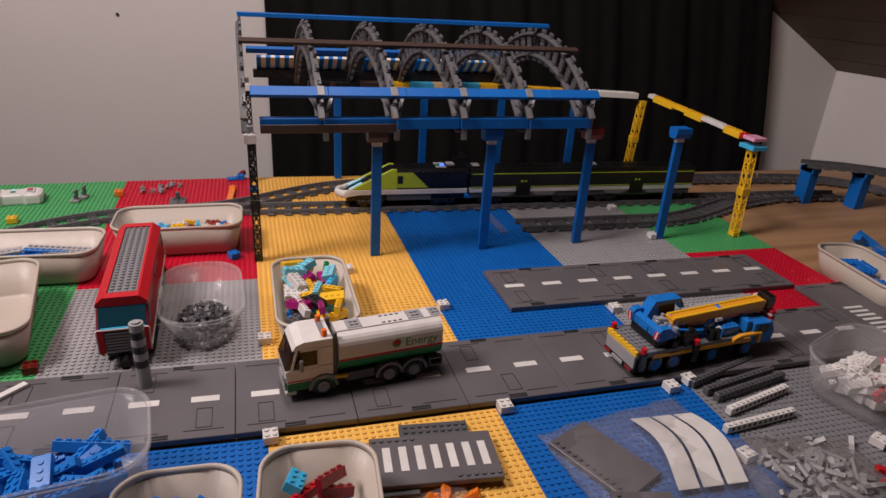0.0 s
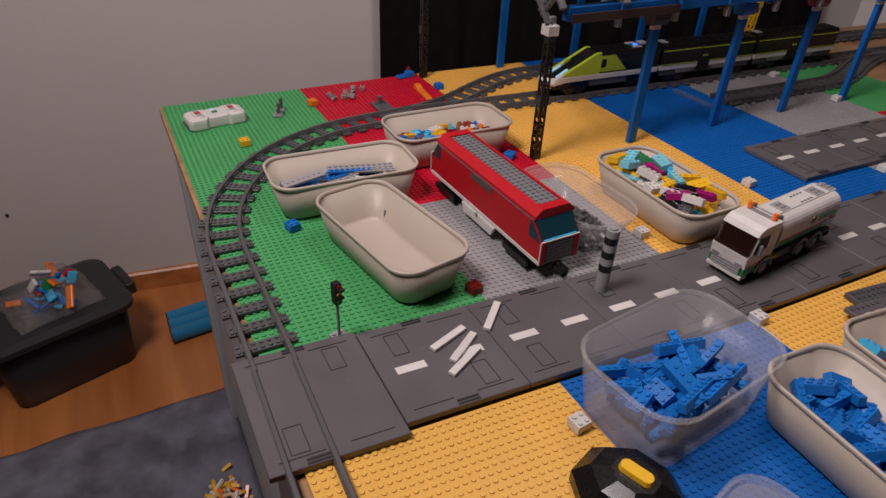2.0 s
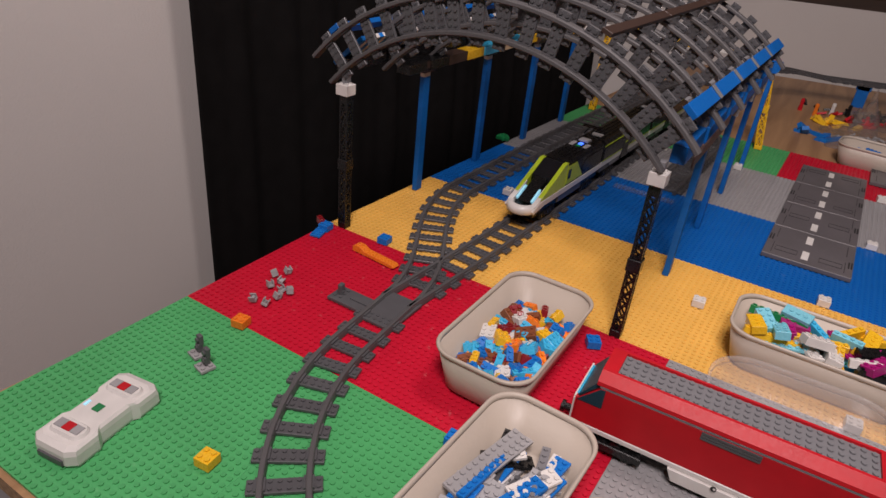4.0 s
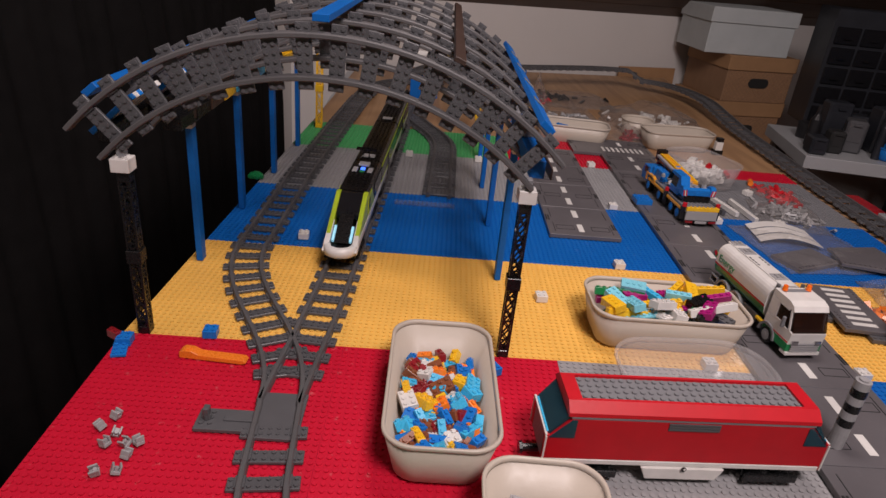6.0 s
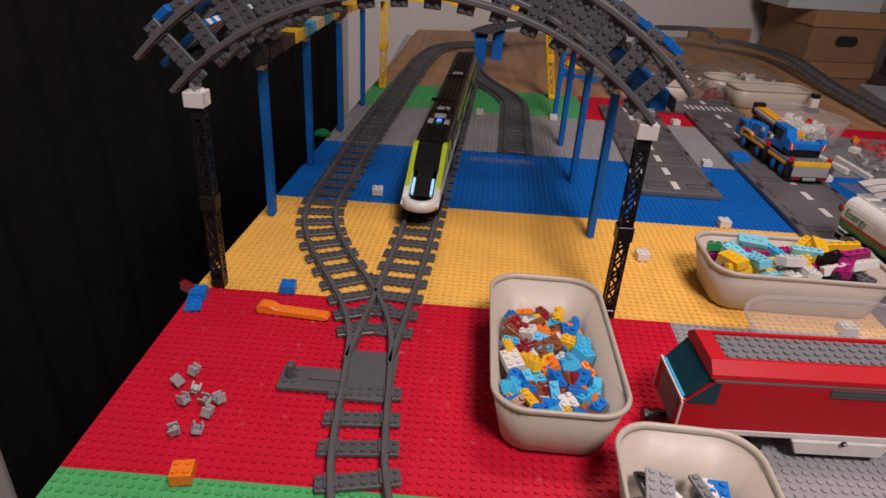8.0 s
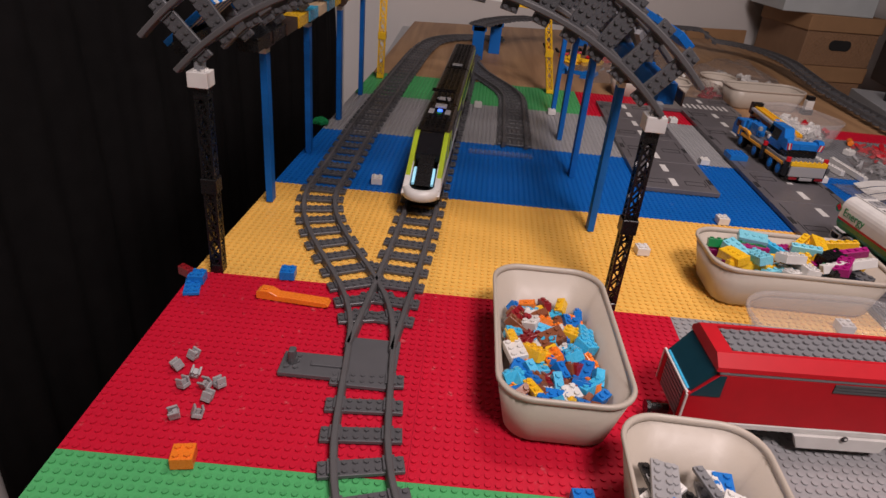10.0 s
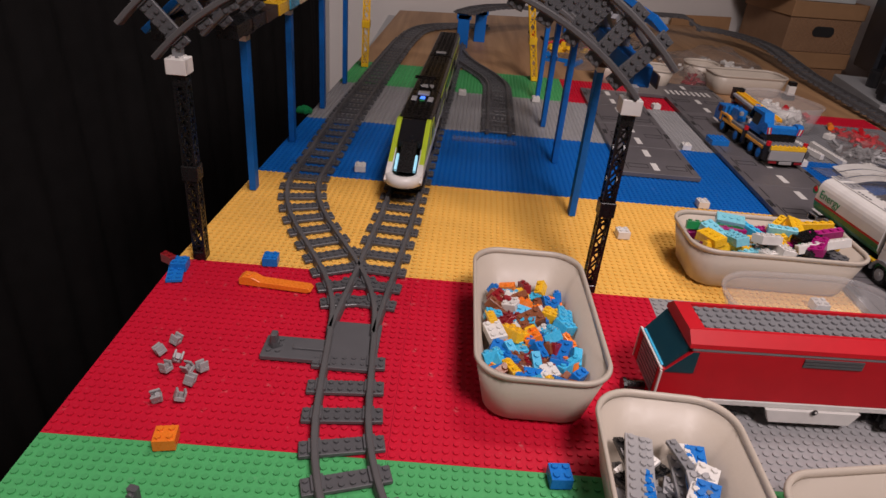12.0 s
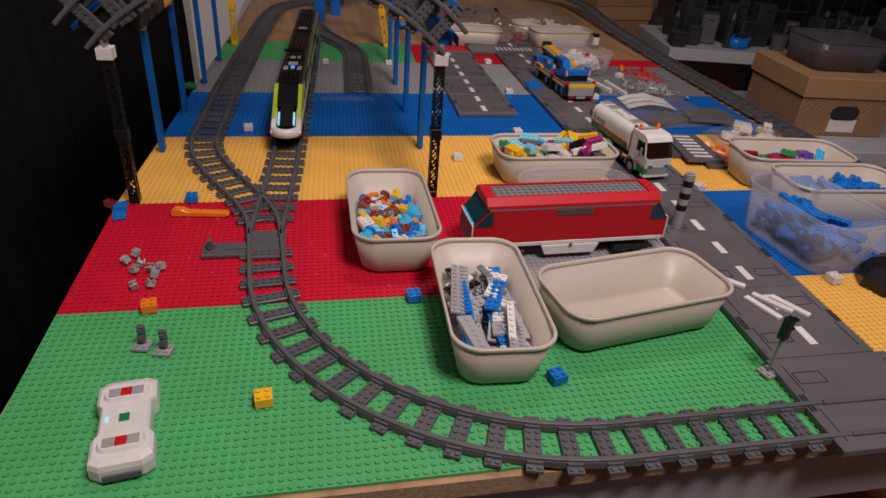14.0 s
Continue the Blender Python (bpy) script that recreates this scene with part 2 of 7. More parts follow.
def prism(bm, pts, y0, y1, mat=0, axis="y"):
    """A side outline in (a, z), drawn out along an axis."""
    def at(p, q):
        return (p[0], q, p[1]) if axis == "y" else (q, p[0], p[1])
    a = [bm.verts.new(at(p, y0)) for p in pts]
    b = [bm.verts.new(at(p, y1)) for p in pts]
    n = len(pts)
    fs = [bm.faces.new(a), bm.faces.new(b[::-1])]
    for i in range(n):
        fs.append(bm.faces.new((a[i], b[i], b[(i + 1) % n], a[(i + 1) % n])))
    for f in fs:
        f.material_index = mat


def warp(x, y):
    """The layout's plates are laid a little askew to the table."""
    k = min(x, 0.9) / 0.75
    return x + (y * (0.055 - 0.035 * k) if y > 0 else y * 0.045 * k)

for k in ("blue", "bblue", "bred", "red", "green", "yellow"):
    M[k].node_tree.nodes["Principled BSDF"].inputs["Specular IOR Level"].default_value = 0.25
M["curtain"].node_tree.nodes["Principled BSDF"].inputs["Specular IOR Level"].default_value = 0.1

# ---------- the room ----------
FLOOR = -0.72
WALLX = lambda y: -0.405 + 0.14 * y
CURX = lambda y: -0.360 + 0.14 * (y - 0.06)


def slab(name, pts, z0, z1, mat, label="", category=""):
    bm = bmesh.new()
    a = [bm.verts.new((x, y, z0)) for x, y in pts]
    b = [bm.verts.new((x, y, z1)) for x, y in pts]
    bm.faces.new(a[::-1]), bm.faces.new(b)
    n = len(pts)
    for i in range(n):
        bm.faces.new((a[i], a[(i + 1) % n], b[(i + 1) % n], b[i]))
    return tagged(part(name, bm, mat), label=label, category=category, kind="structure")


slab("floor", [(-0.96, -3.2), (3.2, -3.2), (3.2, 2.85), (-0.96, 2.85)], FLOOR - 0.1, FLOOR, "floor", "orange-brown laminate wood floor", "floor")
slab("wall_west", [(WALLX(-3.2) - 0.1, -3.2), (WALLX(-3.2), -3.2), (WALLX(2.0), 2.0), (WALLX(2.0) - 0.1, 2.0)], FLOOR, 1.7, "wall", "plain off-white painted wall beside the table", "wall")
slab("wall_north", [(-0.5, 1.665), (3.3, 2.729), (3.3, 2.83), (-0.5, 1.765)], FLOOR, 1.7, "wall", "low off-white painted wall under the sloping ceiling", "wall")
slab("wall_east", [(3.1, -3.2), (3.2, -3.2), (3.2, 2.85), (3.1, 2.85)], FLOOR, 1.7, "wall", "off-white painted wall", "wall")
slab("wall_south", [(-0.845, -3.2), (3.099, -3.2), (3.099, -3.1), (-0.835, -3.1)], FLOOR, 1.7, "wall", "off-white painted wall", "wall")

# sloping board ceiling and the flat ceiling
bm = bmesh.new()
yy, zz = 0.03, 0.216
for i in range(24):
    slope = 0.66
    ya, yb = yy, yy - 0.09
    za, zb = zz, zz + 0.09 * slope
    prism(bm, [(ya, za), (yb + 0.004, zb - 0.004 * slope), (yb + 0.004, zb + 0.02), (ya, za + 0.02)], -0.5, 3.5, axis="x")
    prism(bm, [(ya + 0.02, za + 0.021), (yb, zb + 0.021), (yb, zb + 0.06), (ya + 0.02, za + 0.06)], -0.5, 3.5, axis="x")
    yy, zz = yb, zb
bmesh.ops.transform(bm, matrix=pose(-0.25, 1.735, 0, 0, 0, 15.6), verts=bm.verts)
box(bm, -0.96, -3.2, 1.64, 3.2, 0.8, 1.7)
tagged(part("ceiling", bm, "ceil"), label="dark brown wooden board ceiling sloping to the low wall", category="ceiling", kind="structure")

# baseboard
bm = bmesh.new()
for a, b in ((-3.1, 1.86),):
    for y0, y1 in ((a, b),):
        prism(bm, [(0, FLOOR), (0.014, FLOOR), (0.014, FLOOR + 0.055), (0.008, FLOOR + 0.06), (0, FLOOR + 0.06)], y0, y1)
for v in bm.verts:
    v.co.x += WALLX(v.co.y) + 0.001
tagged(part("baseboard", bm, "floor"), label="narrow brown wooden baseboard", category="baseboard", kind="structure")

# curtain: a pleated sheet with depth
bm = bmesh.new()
N = 260
rows = [-0.70, -0.3, -0.1, 0.0, 0.1, 0.25, 0.45, 0.6, 1.1, 1.6]
grid = []
rng = random.Random(4)
ph = [rng.uniform(0, 6.28) for _ in range(6)]
for j, z in enumerate(rows):
    line = []
    for i in range(N + 1):
        u = i / N
        y = 0.060 + u * (1.55 - 0.060 - 0.22 * max(0.0, min(z, 0.6) + 0.1) ** 1.3)
        d = 0.004 * math.sin(u * 95 + ph[0]) + 0.005 * math.sin(u * 41 + ph[1] + z) + 0.002 * math.sin(u * 170 + ph[2])
        line.append(bm.verts.new((CURX(y) + 0.004 + d, y, z)))
    grid.append(line)
for j in range(len(rows) - 1):
    for i in range(N):
        bm.faces.new((grid[j][i], grid[j][i + 1], grid[j + 1][i + 1], grid[j + 1][i]))
cur = tagged(part("curtain", bm, "curtain", smooth=True), label="black cloth curtain hanging in soft pleats on the wall", category="curtain")
cur.modifiers.new("thick", "SOLIDIFY").thickness = 0.003

# ---------- table ----------
table = tagged(empty("table"), label="wide wooden layout table with a chipboard edge", category="table")
bm = bmesh.new()
TB = [(-0.008, -0.517), (1.285, -0.520), (1.335, 2.10), (0.085, 1.80)]
TZ = -0.0035
a = [bm.verts.new((x, y, TZ - 0.019)) for x, y in TB]
b = [bm.verts.new((x, y, TZ)) for x, y in TB]
bm.faces.new(a[::-1])
bm.faces.new(b).material_index = 0
for i in range(4):
    bm.faces.new((a[i], a[(i + 1) % 4], b[(i + 1) % 4], b[i])).material_index = 1
part("tabletop", bm, ["chip", "board"], table)
bm = bmesh.new()
box(bm, 0.0, -0.505, TZ - 0.10, 1.28, -0.48, TZ - 0.0195)
box(bm, 0.1, -0.475, TZ - 0.10, 0.045, 1.80, TZ - 0.0195)
part("apron", bm, "shelfwhite", table, "pale wooden frame under the board")
bm = bmesh.new()
box(bm, 0.121, -0.500, FLOOR + 0.02, 0.60, -0.482, TZ - 0.1005, 0.001)
part("side_panel", bm, "shelfwhite", table, "pale closing panel under the board")
for x, y in ((0.06, -0.512), (0.62, -0.45), (1.24, -0.45), (0.12, 1.74), (1.25, 1.74)):
    bm = bmesh.new()
    box(bm, x, y, FLOOR, x + 0.06, y + 0.06, TZ - 0.0195 if x else TZ - 0.101, 0.003)
    part("leg", bm, "shelfwhite", table)

# ---------- stud plates ----------


def stud_plate(colour, x0, y0, x1, y1, label):
    nx, ny = round((x1 - x0) / S), round((y1 - y0) / S)
    th = tagged(empty("baseplate"), label=label, category="baseplate", group="studded baseplates")
    bm = bmesh.new()
    e = 0.0001
    q = [(x0 + e, y0 + e), (x1 - e, y0 + e), (x1 - e, y1 - e), (x0 + e, y1 - e)]
    a = [bm.verts.new((warp(x, y), y, TZ + 0.0003)) for x, y in q]
    b = [bm.verts.new((warp(x, y), y, 0.0)) for x, y in q]
    bm.faces.new(a[::-1]), bm.faces.new(b)
    for i in range(4):
        bm.faces.new((a[i], a[(i + 1) % 4], b[(i + 1) % 4], b[i]))
    part("plate", bm, colour, th)
    seg, r, h = 8, 0.0024, 0.0014
    ring = [(math.cos(2 * math.pi * k / seg) * r, math.sin(2 * math.pi * k / seg) * r) for k in range(seg)]
    verts, faces = [], []
    for i in range(nx):
        for j in range(ny):
            x, y = x0 + (i + 0.5) * S, y0 + (j + 0.5) * S
            wx = warp(x, y)
            n = len(verts)
            verts += [(wx + c, y + s, -0.0002) for c, s in ring] + [(wx + c, y + s, h) for c, s in ring]
            faces += [(n + k, n + (k + 1) % seg, n + seg + (k + 1) % seg, n + seg + k) for k in range(seg)]
            faces.append(tuple(range(n + seg, n + 2 * seg)))
    me = mesh_from(verts, faces, "studs")
    me.materials.append(M[colour])
    o = new("studs", me)
    o.parent = th
    tagged(o, kind="stuff")
    return th


P = 0.256
ROWS = [
    (-2 * P, ("green", "green", "green"), "yellow"),
    (-P, ("red", "red", "lgray"), "blue"),
    (0, ("yellow", "yellow", "yellow"), "yellow"),
    (P, ("blue", "blue", "blue"), "blue"),
    (2 * P, ("lgray", "lgray", "lgray"), "mgray"),
]
WORD = {"green": "bright green", "red": "red", "lgray": "light gray", "yellow": "warm yellow", "blue": "blue", "mgray": "gray"}
for y0, left, right in ROWS:
    for i, c in enumerate(left):
        stud_plate(c, i * P, y0, (i + 1) * P, y0 + P, WORD[c] + " studded toy baseplate lying on the table")
    stud_plate(right, 0.888, y0, 0.888 + 0.32, y0 + P, WORD[right] + " studded toy baseplate lying on the table")
YE = 0.968
stud_plate("green", 0.0, 3 * P, P, YE, "bright green studded toy baseplate lying on the table")
stud_plate("green", P, 3 * P, 2 * P, YE, "bright green studded toy baseplate lying on the table")
stud_plate("red", 2 * P, 3 * P, 3 * P, YE, "red studded toy baseplate mostly under road plates")
stud_plate("red", 0.888, 3 * P, 0.888 + 0.32, 0.84, "red studded toy baseplate beside the road")

# ---------- roads ----------
RZ = 0.009


def road_plate(x0, y0, x1, y1, dash=(), zebra=(), cover=True, label="dark gray toy road plate with white centre dashes", mat="road"):
    th = tagged(empty("road_plate"), label=label, category="road plate", group="toy road plates")
    bm = bmesh.new()
    box(bm, x0 + 0.0004, y0 + 0.0004, 0.0018, x1 - 0.0004, y1 - 0.0004, RZ, 0.0006)
    for v in bm.verts:
        v.co.x = warp(v.co.x, v.co.y)
    part("slab", bm, mat, th)
    if dash:
        for dx0, dy0, dx1, dy1 in dash:
            bm = bmesh.new()
            box(bm, dx0, dy0, RZ - 0.0005, dx1, dy1, RZ + 0.0004)
            for v in bm.verts:
                v.co.x = warp(v.co.x, v.co.y)
            part("marking", bm, "white", th, "white road marking tile")
    if cover:
        rr = random.Random(int(y0 * 1000) + int(x0 * 77))
        bm = bmesh.new()
        # joints between the tiles that cover the plate
        for cx in (x0 + 0.012, x1 - 0.012):
            for k in range(2):
                cy = y0 + (y1 - y0) * (0.25 + 0.5 * k)
                rod(bm, (cx, cy - 0.02, RZ + 0.0002), (cx, cy + 0.02, RZ + 0.0002), 0.0009, 0, 0.0007)
        for cx in (x0 + 0.032, x1 - 0.032):
            cy = y0 + (y1 - y0) * rr.choice((0.25, 0.5, 0.75))
            for sx in (-0.008, 0.008):
                rod(bm, (cx - 0.016, cy + sx, RZ + 0.0002), (cx + 0.016, cy + sx, RZ + 0.0002), 0.0007, 0, 0.0007)
            for sy in (-0.016, 0.016):
                rod(bm, (cx + sy, cy - 0.008, RZ + 0.0002), (cx + sy, cy + 0.008, RZ + 0.0002), 0.0007, 0, 0.0007)
        for cx, k in ((x0, 1), (x1, -1)):
            cy = (y0 + y1) / 2 + rr.uniform(-0.02, 0.02)
            for o in (0.003, 0.007):
                rod(bm, (cx + k * o, cy - 0.011, RZ + 0.0003), (cx + k * o, cy + 0.011, RZ + 0.0003), 0.0022, 0, 0.0012)
        for v in bm.verts:
            v.co.x = warp(v.co.x, v.co.y)
        tagged(part("joint", bm, "groove", th, "dark joint lines between tiles"), kind="stuff")
    return th


RX0, RX1 = 0.752, 0.886
RC = (RX0 + RX1) / 2 + 0.002
y = -0.416
k = 0
while y < 0.75:
    ds = [(RC - 0.005, y + 0.001 + 0.016, RC + 0.005, y + 0.001 + 0.047), (RC - 0.005, y + 0.081, RC + 0.005, y + 0.111)]
    road_plate(RX0, y, RX1, y + 0.128, [d for d in ds if not (0.05 < d[1] < 0.0)])
    y += 0.128
ROAD_END = y
zz = [(RX0 + 0.012 + i * 0.0125, y + 0.02, RX0 + 0.018 + i * 0.0125, y + 0.055) for i in range(9)]
road_plate(RX0 - 0.07, y, RX1 + 0.01, y + 0.128, zz + [(RC - 0.005, y + 0.075, RC + 0.005, y + 0.105)], label="dark gray toy road plate with a white zebra crossing")
# side road
X0, X1 = 0.550, 0.678
y = 0.357
while y < 0.86:
    ds = [((X0 + X1) / 2 - 0.005 - 0.004, y + 0.016, (X0 + X1) / 2 + 0.001, y + 0.048), ((X0 + X1) / 2 - 0.009, y + 0.08, (X0 + X1) / 2 + 0.001, y + 0.112)]
    road_plate(X0, y, X1, min(y + 0.128, 0.95), ds)
    y += 0.128
# level crossing
road_plate(RX0 - 0.005, -0.541, RX1 + 0.012, -0.4165, [], label="dark gray toy level crossing plate across the road")

# ---------- toy railway ----------


def sleeper_mesh():
    bm = bmesh.new()
    box(bm, -0.0315, -0.0075, 0.0, 0.0315, 0.0075, 0.0036, 0.0005)
    for sx in (-0.028, -0.012, -0.004, 0.004, 0.012, 0.028):
        for sy in (-0.0038, 0.0038):
            cyl(bm, (sx, sy, 0.0034), (sx, sy, 0.0052), 0.0022, 6)
    for sx in (-1, 1):
        box(bm, sx * 0.02 - 0.0045, -0.0068, 0.0034, sx * 0.02 + 0.0045, 0.0068, 0.0062)
    bmesh.ops.recalc_face_normals(bm, faces=bm.faces)
    me = bpy.data.meshes.new("sleeper")
    bm.to_mesh(me)
    bm.free()
    me.materials.append(M["dgray"])
    return me


SLEEPER = sleeper_mesh()


def resample(pts, step):
    out, acc = [pts[0]], 0.0
    for a, b in zip(pts, pts[1:]):
        d = (b - a).length
        while acc + d >= step:
            a = a + (b - a).normalized() * (step - acc)
            out.append(a)
            d = (b - a).length
            acc = 0.0
        acc += d
    return out


def sweep(bm, pts, sides, ups, off, prof):
    """A rail's profile, swept along the path at an offset to its side."""
    rings = []
    for p, s, u in zip(pts, sides, ups):
        rings.append([bm.verts.new(p + s * (off + a) + u * h) for a, h in prof])
    n = len(prof)
    for r0, r1 in zip(rings, rings[1:]):
        for i in range(n):
            bm.faces.new((r0[i], r0[(i + 1) % n], r1[(i + 1) % n], r1[i]))
    bm.faces.new(rings[0]), bm.faces.new(rings[-1][::-1])


RAIL = [(-0.0034, 0.0), (0.0034, 0.0), (0.0028, 0.0062), (0.0024, 0.0066), (0.0024, 0.0088), (0.0016, 0.0094), (-0.0016, 0.0094), (-0.0024, 0.0088), (-0.0024, 0.0066), (-0.0028, 0.0062)]


def track(path, up=None, label="", gap=0.032, first=0.016, sleepers=True, z=0.0018, name="toy_track", group="toy railway tracks"):
    th = tagged(empty(name), label=label or "dark gray plastic toy railway track lying on studs", category="track", group=group)
    pts = [Vector(p) if len(p) == 3 else Vector((p[0], p[1], z)) for p in path]
    fine = resample(pts, 0.008)
    n = len(fine)
    tang = [(fine[min(i + 1, n - 1)] - fine[max(i - 1, 0)]).normalized() for i in range(n)]
    ups = [Vector(up) if up else Vector((0, 0, 1)) for _ in range(n)]
    sides = [t.cross(u).normalized() for t, u in zip(tang, ups)]
    for o in (-0.02, 0.02):
        bm = bmesh.new()
        sweep(bm, fine, sides, ups, o, RAIL)
        part("rail", bm, "rail", th)
    if sleepers:
        k = first
        i = 0
        while int(k / 0.008) < n:
            j = int(k / 0.008)
            m = Matrix((sides[j], tang[j], ups[j])).transposed().to_4x4()
            m.translation = fine[j]
            share("sleeper", SLEEPER, th, m)
            k += gap
    return th


def arc(cx, cy, r, a0, a1, n=24):
    return [(cx + r * math.cos(radians(a0 + (a1 - a0) * i / n)), cy + r * math.sin(radians(a0 + (a1 - a0) * i / n))) for i in range(n + 1)]


def bez(p0, p1, p2, p3, n=24):
    out = []
    for i in range(n + 1):
        t = i / n
        q = [(1 - t) ** 3 * a + 3 * (1 - t) ** 2 * t * b + 3 * (1 - t) * t * t * c + t ** 3 * d for a, b, c, d in zip(p0, p1, p2, p3)]
        out.append(tuple(q))
    return out


# front curve from the points round to the level crossing
track([(0.206, -0.115), (0.210, -0.17)] + arc(0.529, -0.185, 0.317, 180, 270)[1:] + [(0.745, -0.502)], label="dark gray toy railway curve on green and red plates", first=0.04)
track([(0.745, -0.503), (1.10, -0.508)], sleepers=False, z=0.0025, label="dark gray toy rails crossing the road")
# the points: straight leg, curved leg
track([(0.205, -0.116), (0.215, 0.0), (0.224, 0.12), (0.29, 1.32)], first=0.06, label="dark gray straight toy railway track under the train")
track(bez((0.205, -0.116), (0.205, 0.01), (0.09, 0.09), (0.089, 0.235)) + [(0.092, 0.30), (0.10, 0.55), (0.122, 0.91), (0.142, 1.19), (0.15, 1.28)], first=0.06, label="dark gray toy railway branch curving beside the train")
bm = bmesh.new()
box(bm, 0.132, -0.158, 0.002, 0.19, -0.128, 0.0065, 0.0006)
box(bm, 0.185, -0.165, 0.002, 0.232, -0.098, 0.0060, 0.0006)
studs(bm, 0.134, -0.154, 2, 3, 0.0065)
box(bm, 0.158, -0.146, 0.0065, 0.19, -0.140, 0.0085, 0.0005)
cyl(bm, (0.142, -0.143, 0.006), (0.142, -0.143, 0.012), 0.0045, 10)
box(bm, 0.139, -0.147, 0.011, 0.145, -0.139, 0.021, 0.001)
tagged(part("switch_lever", bm, "dgray"), label="dark gray plastic points lever plate beside the track", category="track lever")
# siding
track([(0.371, 0.50), (0.378, 0.66)] + bez((0.384, 0.80), (0.388, 0.94), (0.31, 0.98), (0.288, 1.16)), label="dark gray toy railway siding with a curve", gap=0.022)
# far loop
track([(0.15, 1.28)] + bez((0.155, 1.30), (0.17, 1.5), (0.26, 1.55), (0.40, 1.56)) , label="dark gray toy railway curve on bare wood")
track([(x, y, 0.002 + zz) for x, y, zz in [(0.29, 1.32, 0.0), (0.30, 1.38, 0.0)]] , label="dark gray short toy railway track on wood")
loop = [(0.300, 1.245, 0.086), (0.335, 1.33, 0.086), (0.39, 1.43, 0.083), (0.46, 1.54, 0.075)] + [(*p, 0.062) for p in bez((0.56, 1.60), (0.80, 1.68), (0.92, 1.77), (1.08, 1.77))] + [(*p, 0.03) for p in bez((1.12, 1.765), (1.25, 1.74), (1.28, 1.6), (1.27, 1.45))][1:] + [(1.262, 1.2, 0.012), (1.252, 0.8, 0.006), (1.250, 0.4, 0.004), (1.25, 0.0, 0.004), (1.24, -0.2, 0.004)]
track(loop, label="dark gray toy railway loop running along the table edge", gap=0.03)
for x, y, h in ((0.305, 1.262, 0.0875), (0.356, 1.365, 0.0875), (0.66, 1.635, 0.063)):
    bm = bmesh.new()
    box(bm, x - 0.016, y - 0.012, TZ, x + 0.016, y + 0.012, TZ + h, 0.0006)
    box(bm, x - 0.02, y - 0.012, TZ + h - 0.012, x + 0.02, y + 0.012, TZ + h, 0.0006)
    tagged(part("bridge_support", bm, "blue"), label="blue toy brick pillar carrying raised track", category="pillar", group="blue bridge pillars")

# ---------- station canopy ----------
canopy = tagged(empty("station_canopy"), label="arched toy station canopy of gray track and blue beams", category="canopy")
CX, CZ, CR = 0.228, 0.012, 0.320
AY = [0.0, 0.112, 0.224, 0.336, 0.448, 0.56]


def arch(y):
    n = 40
    pts = [(CX + 0.03 * y + CR * math.sin(radians(a)), y, CZ + CR * math.cos(radians(a))) for a in [-47.5 + 95 * i / n for i in range(n + 1)]]
    pts = [Vector(p) for p in pts]
    fine = resample(pts, 0.008)
    n = len(fine)
    tang = [(fine[min(i + 1, n - 1)] - fine[max(i - 1, 0)]).normalized() for i in range(n)]
    up = Vector((0, -1, 0))
    sides = [t.cross(up).normalized() for t in tang]
    grp = new("arch")
    grp.parent = canopy
    for o in (-0.02, 0.02):
        bm = bmesh.new()
        sweep(bm, fine, sides, [up] * n, o, RAIL)
        part("rail", bm, "rail", grp)
    for q in range(16):
        a = -45 + 90 * (q + 0.5) / 16
        s = Vector((math.sin(radians(a)), 0, math.cos(radians(a))))
        t = Vector((math.cos(radians(a)), 0, -math.sin(radians(a))))
        m = Matrix((s, t, up)).transposed().to_4x4()
        m.translation = Vector((CX + 0.03 * y, y, CZ)) + s * CR
        share("sleeper", SLEEPER, grp, m)
    tagged(grp, label="gray curved track set upright as an arch")


for y in AY:
    arch(y)


def beam(a, r, w, h, mat, y0=-0.006, y1=0.572, label="", gaps=()):
    """A long beam on the arches, at a degrees from the crown."""
    s = Vector((math.sin(radians(a)), 0, math.cos(radians(a))))
    t = Vector((math.cos(radians(a)), 0, -math.sin(radians(a))))
    cuts = [y0, *gaps, y1]
    for ya, yb in zip(cuts, cuts[1:]):
        bm = bmesh.new()
        c0 = Vector((CX + 0.03 * ya, ya + 0.0003, CZ)) + s * r
        c1 = Vector((CX + 0.03 * yb, yb - 0.0003, CZ)) + s * r
        m = Matrix((t, (c1 - c0).normalized(), s)).transposed().to_4x4()
        m.translation = (c0 + c1) / 2
        box(bm, -w / 2, -(c1 - c0).length / 2, -h / 2, w / 2, (c1 - c0).length / 2, h / 2, 0.0005, 0, m)
        part("beam", bm, mat, canopy, label)


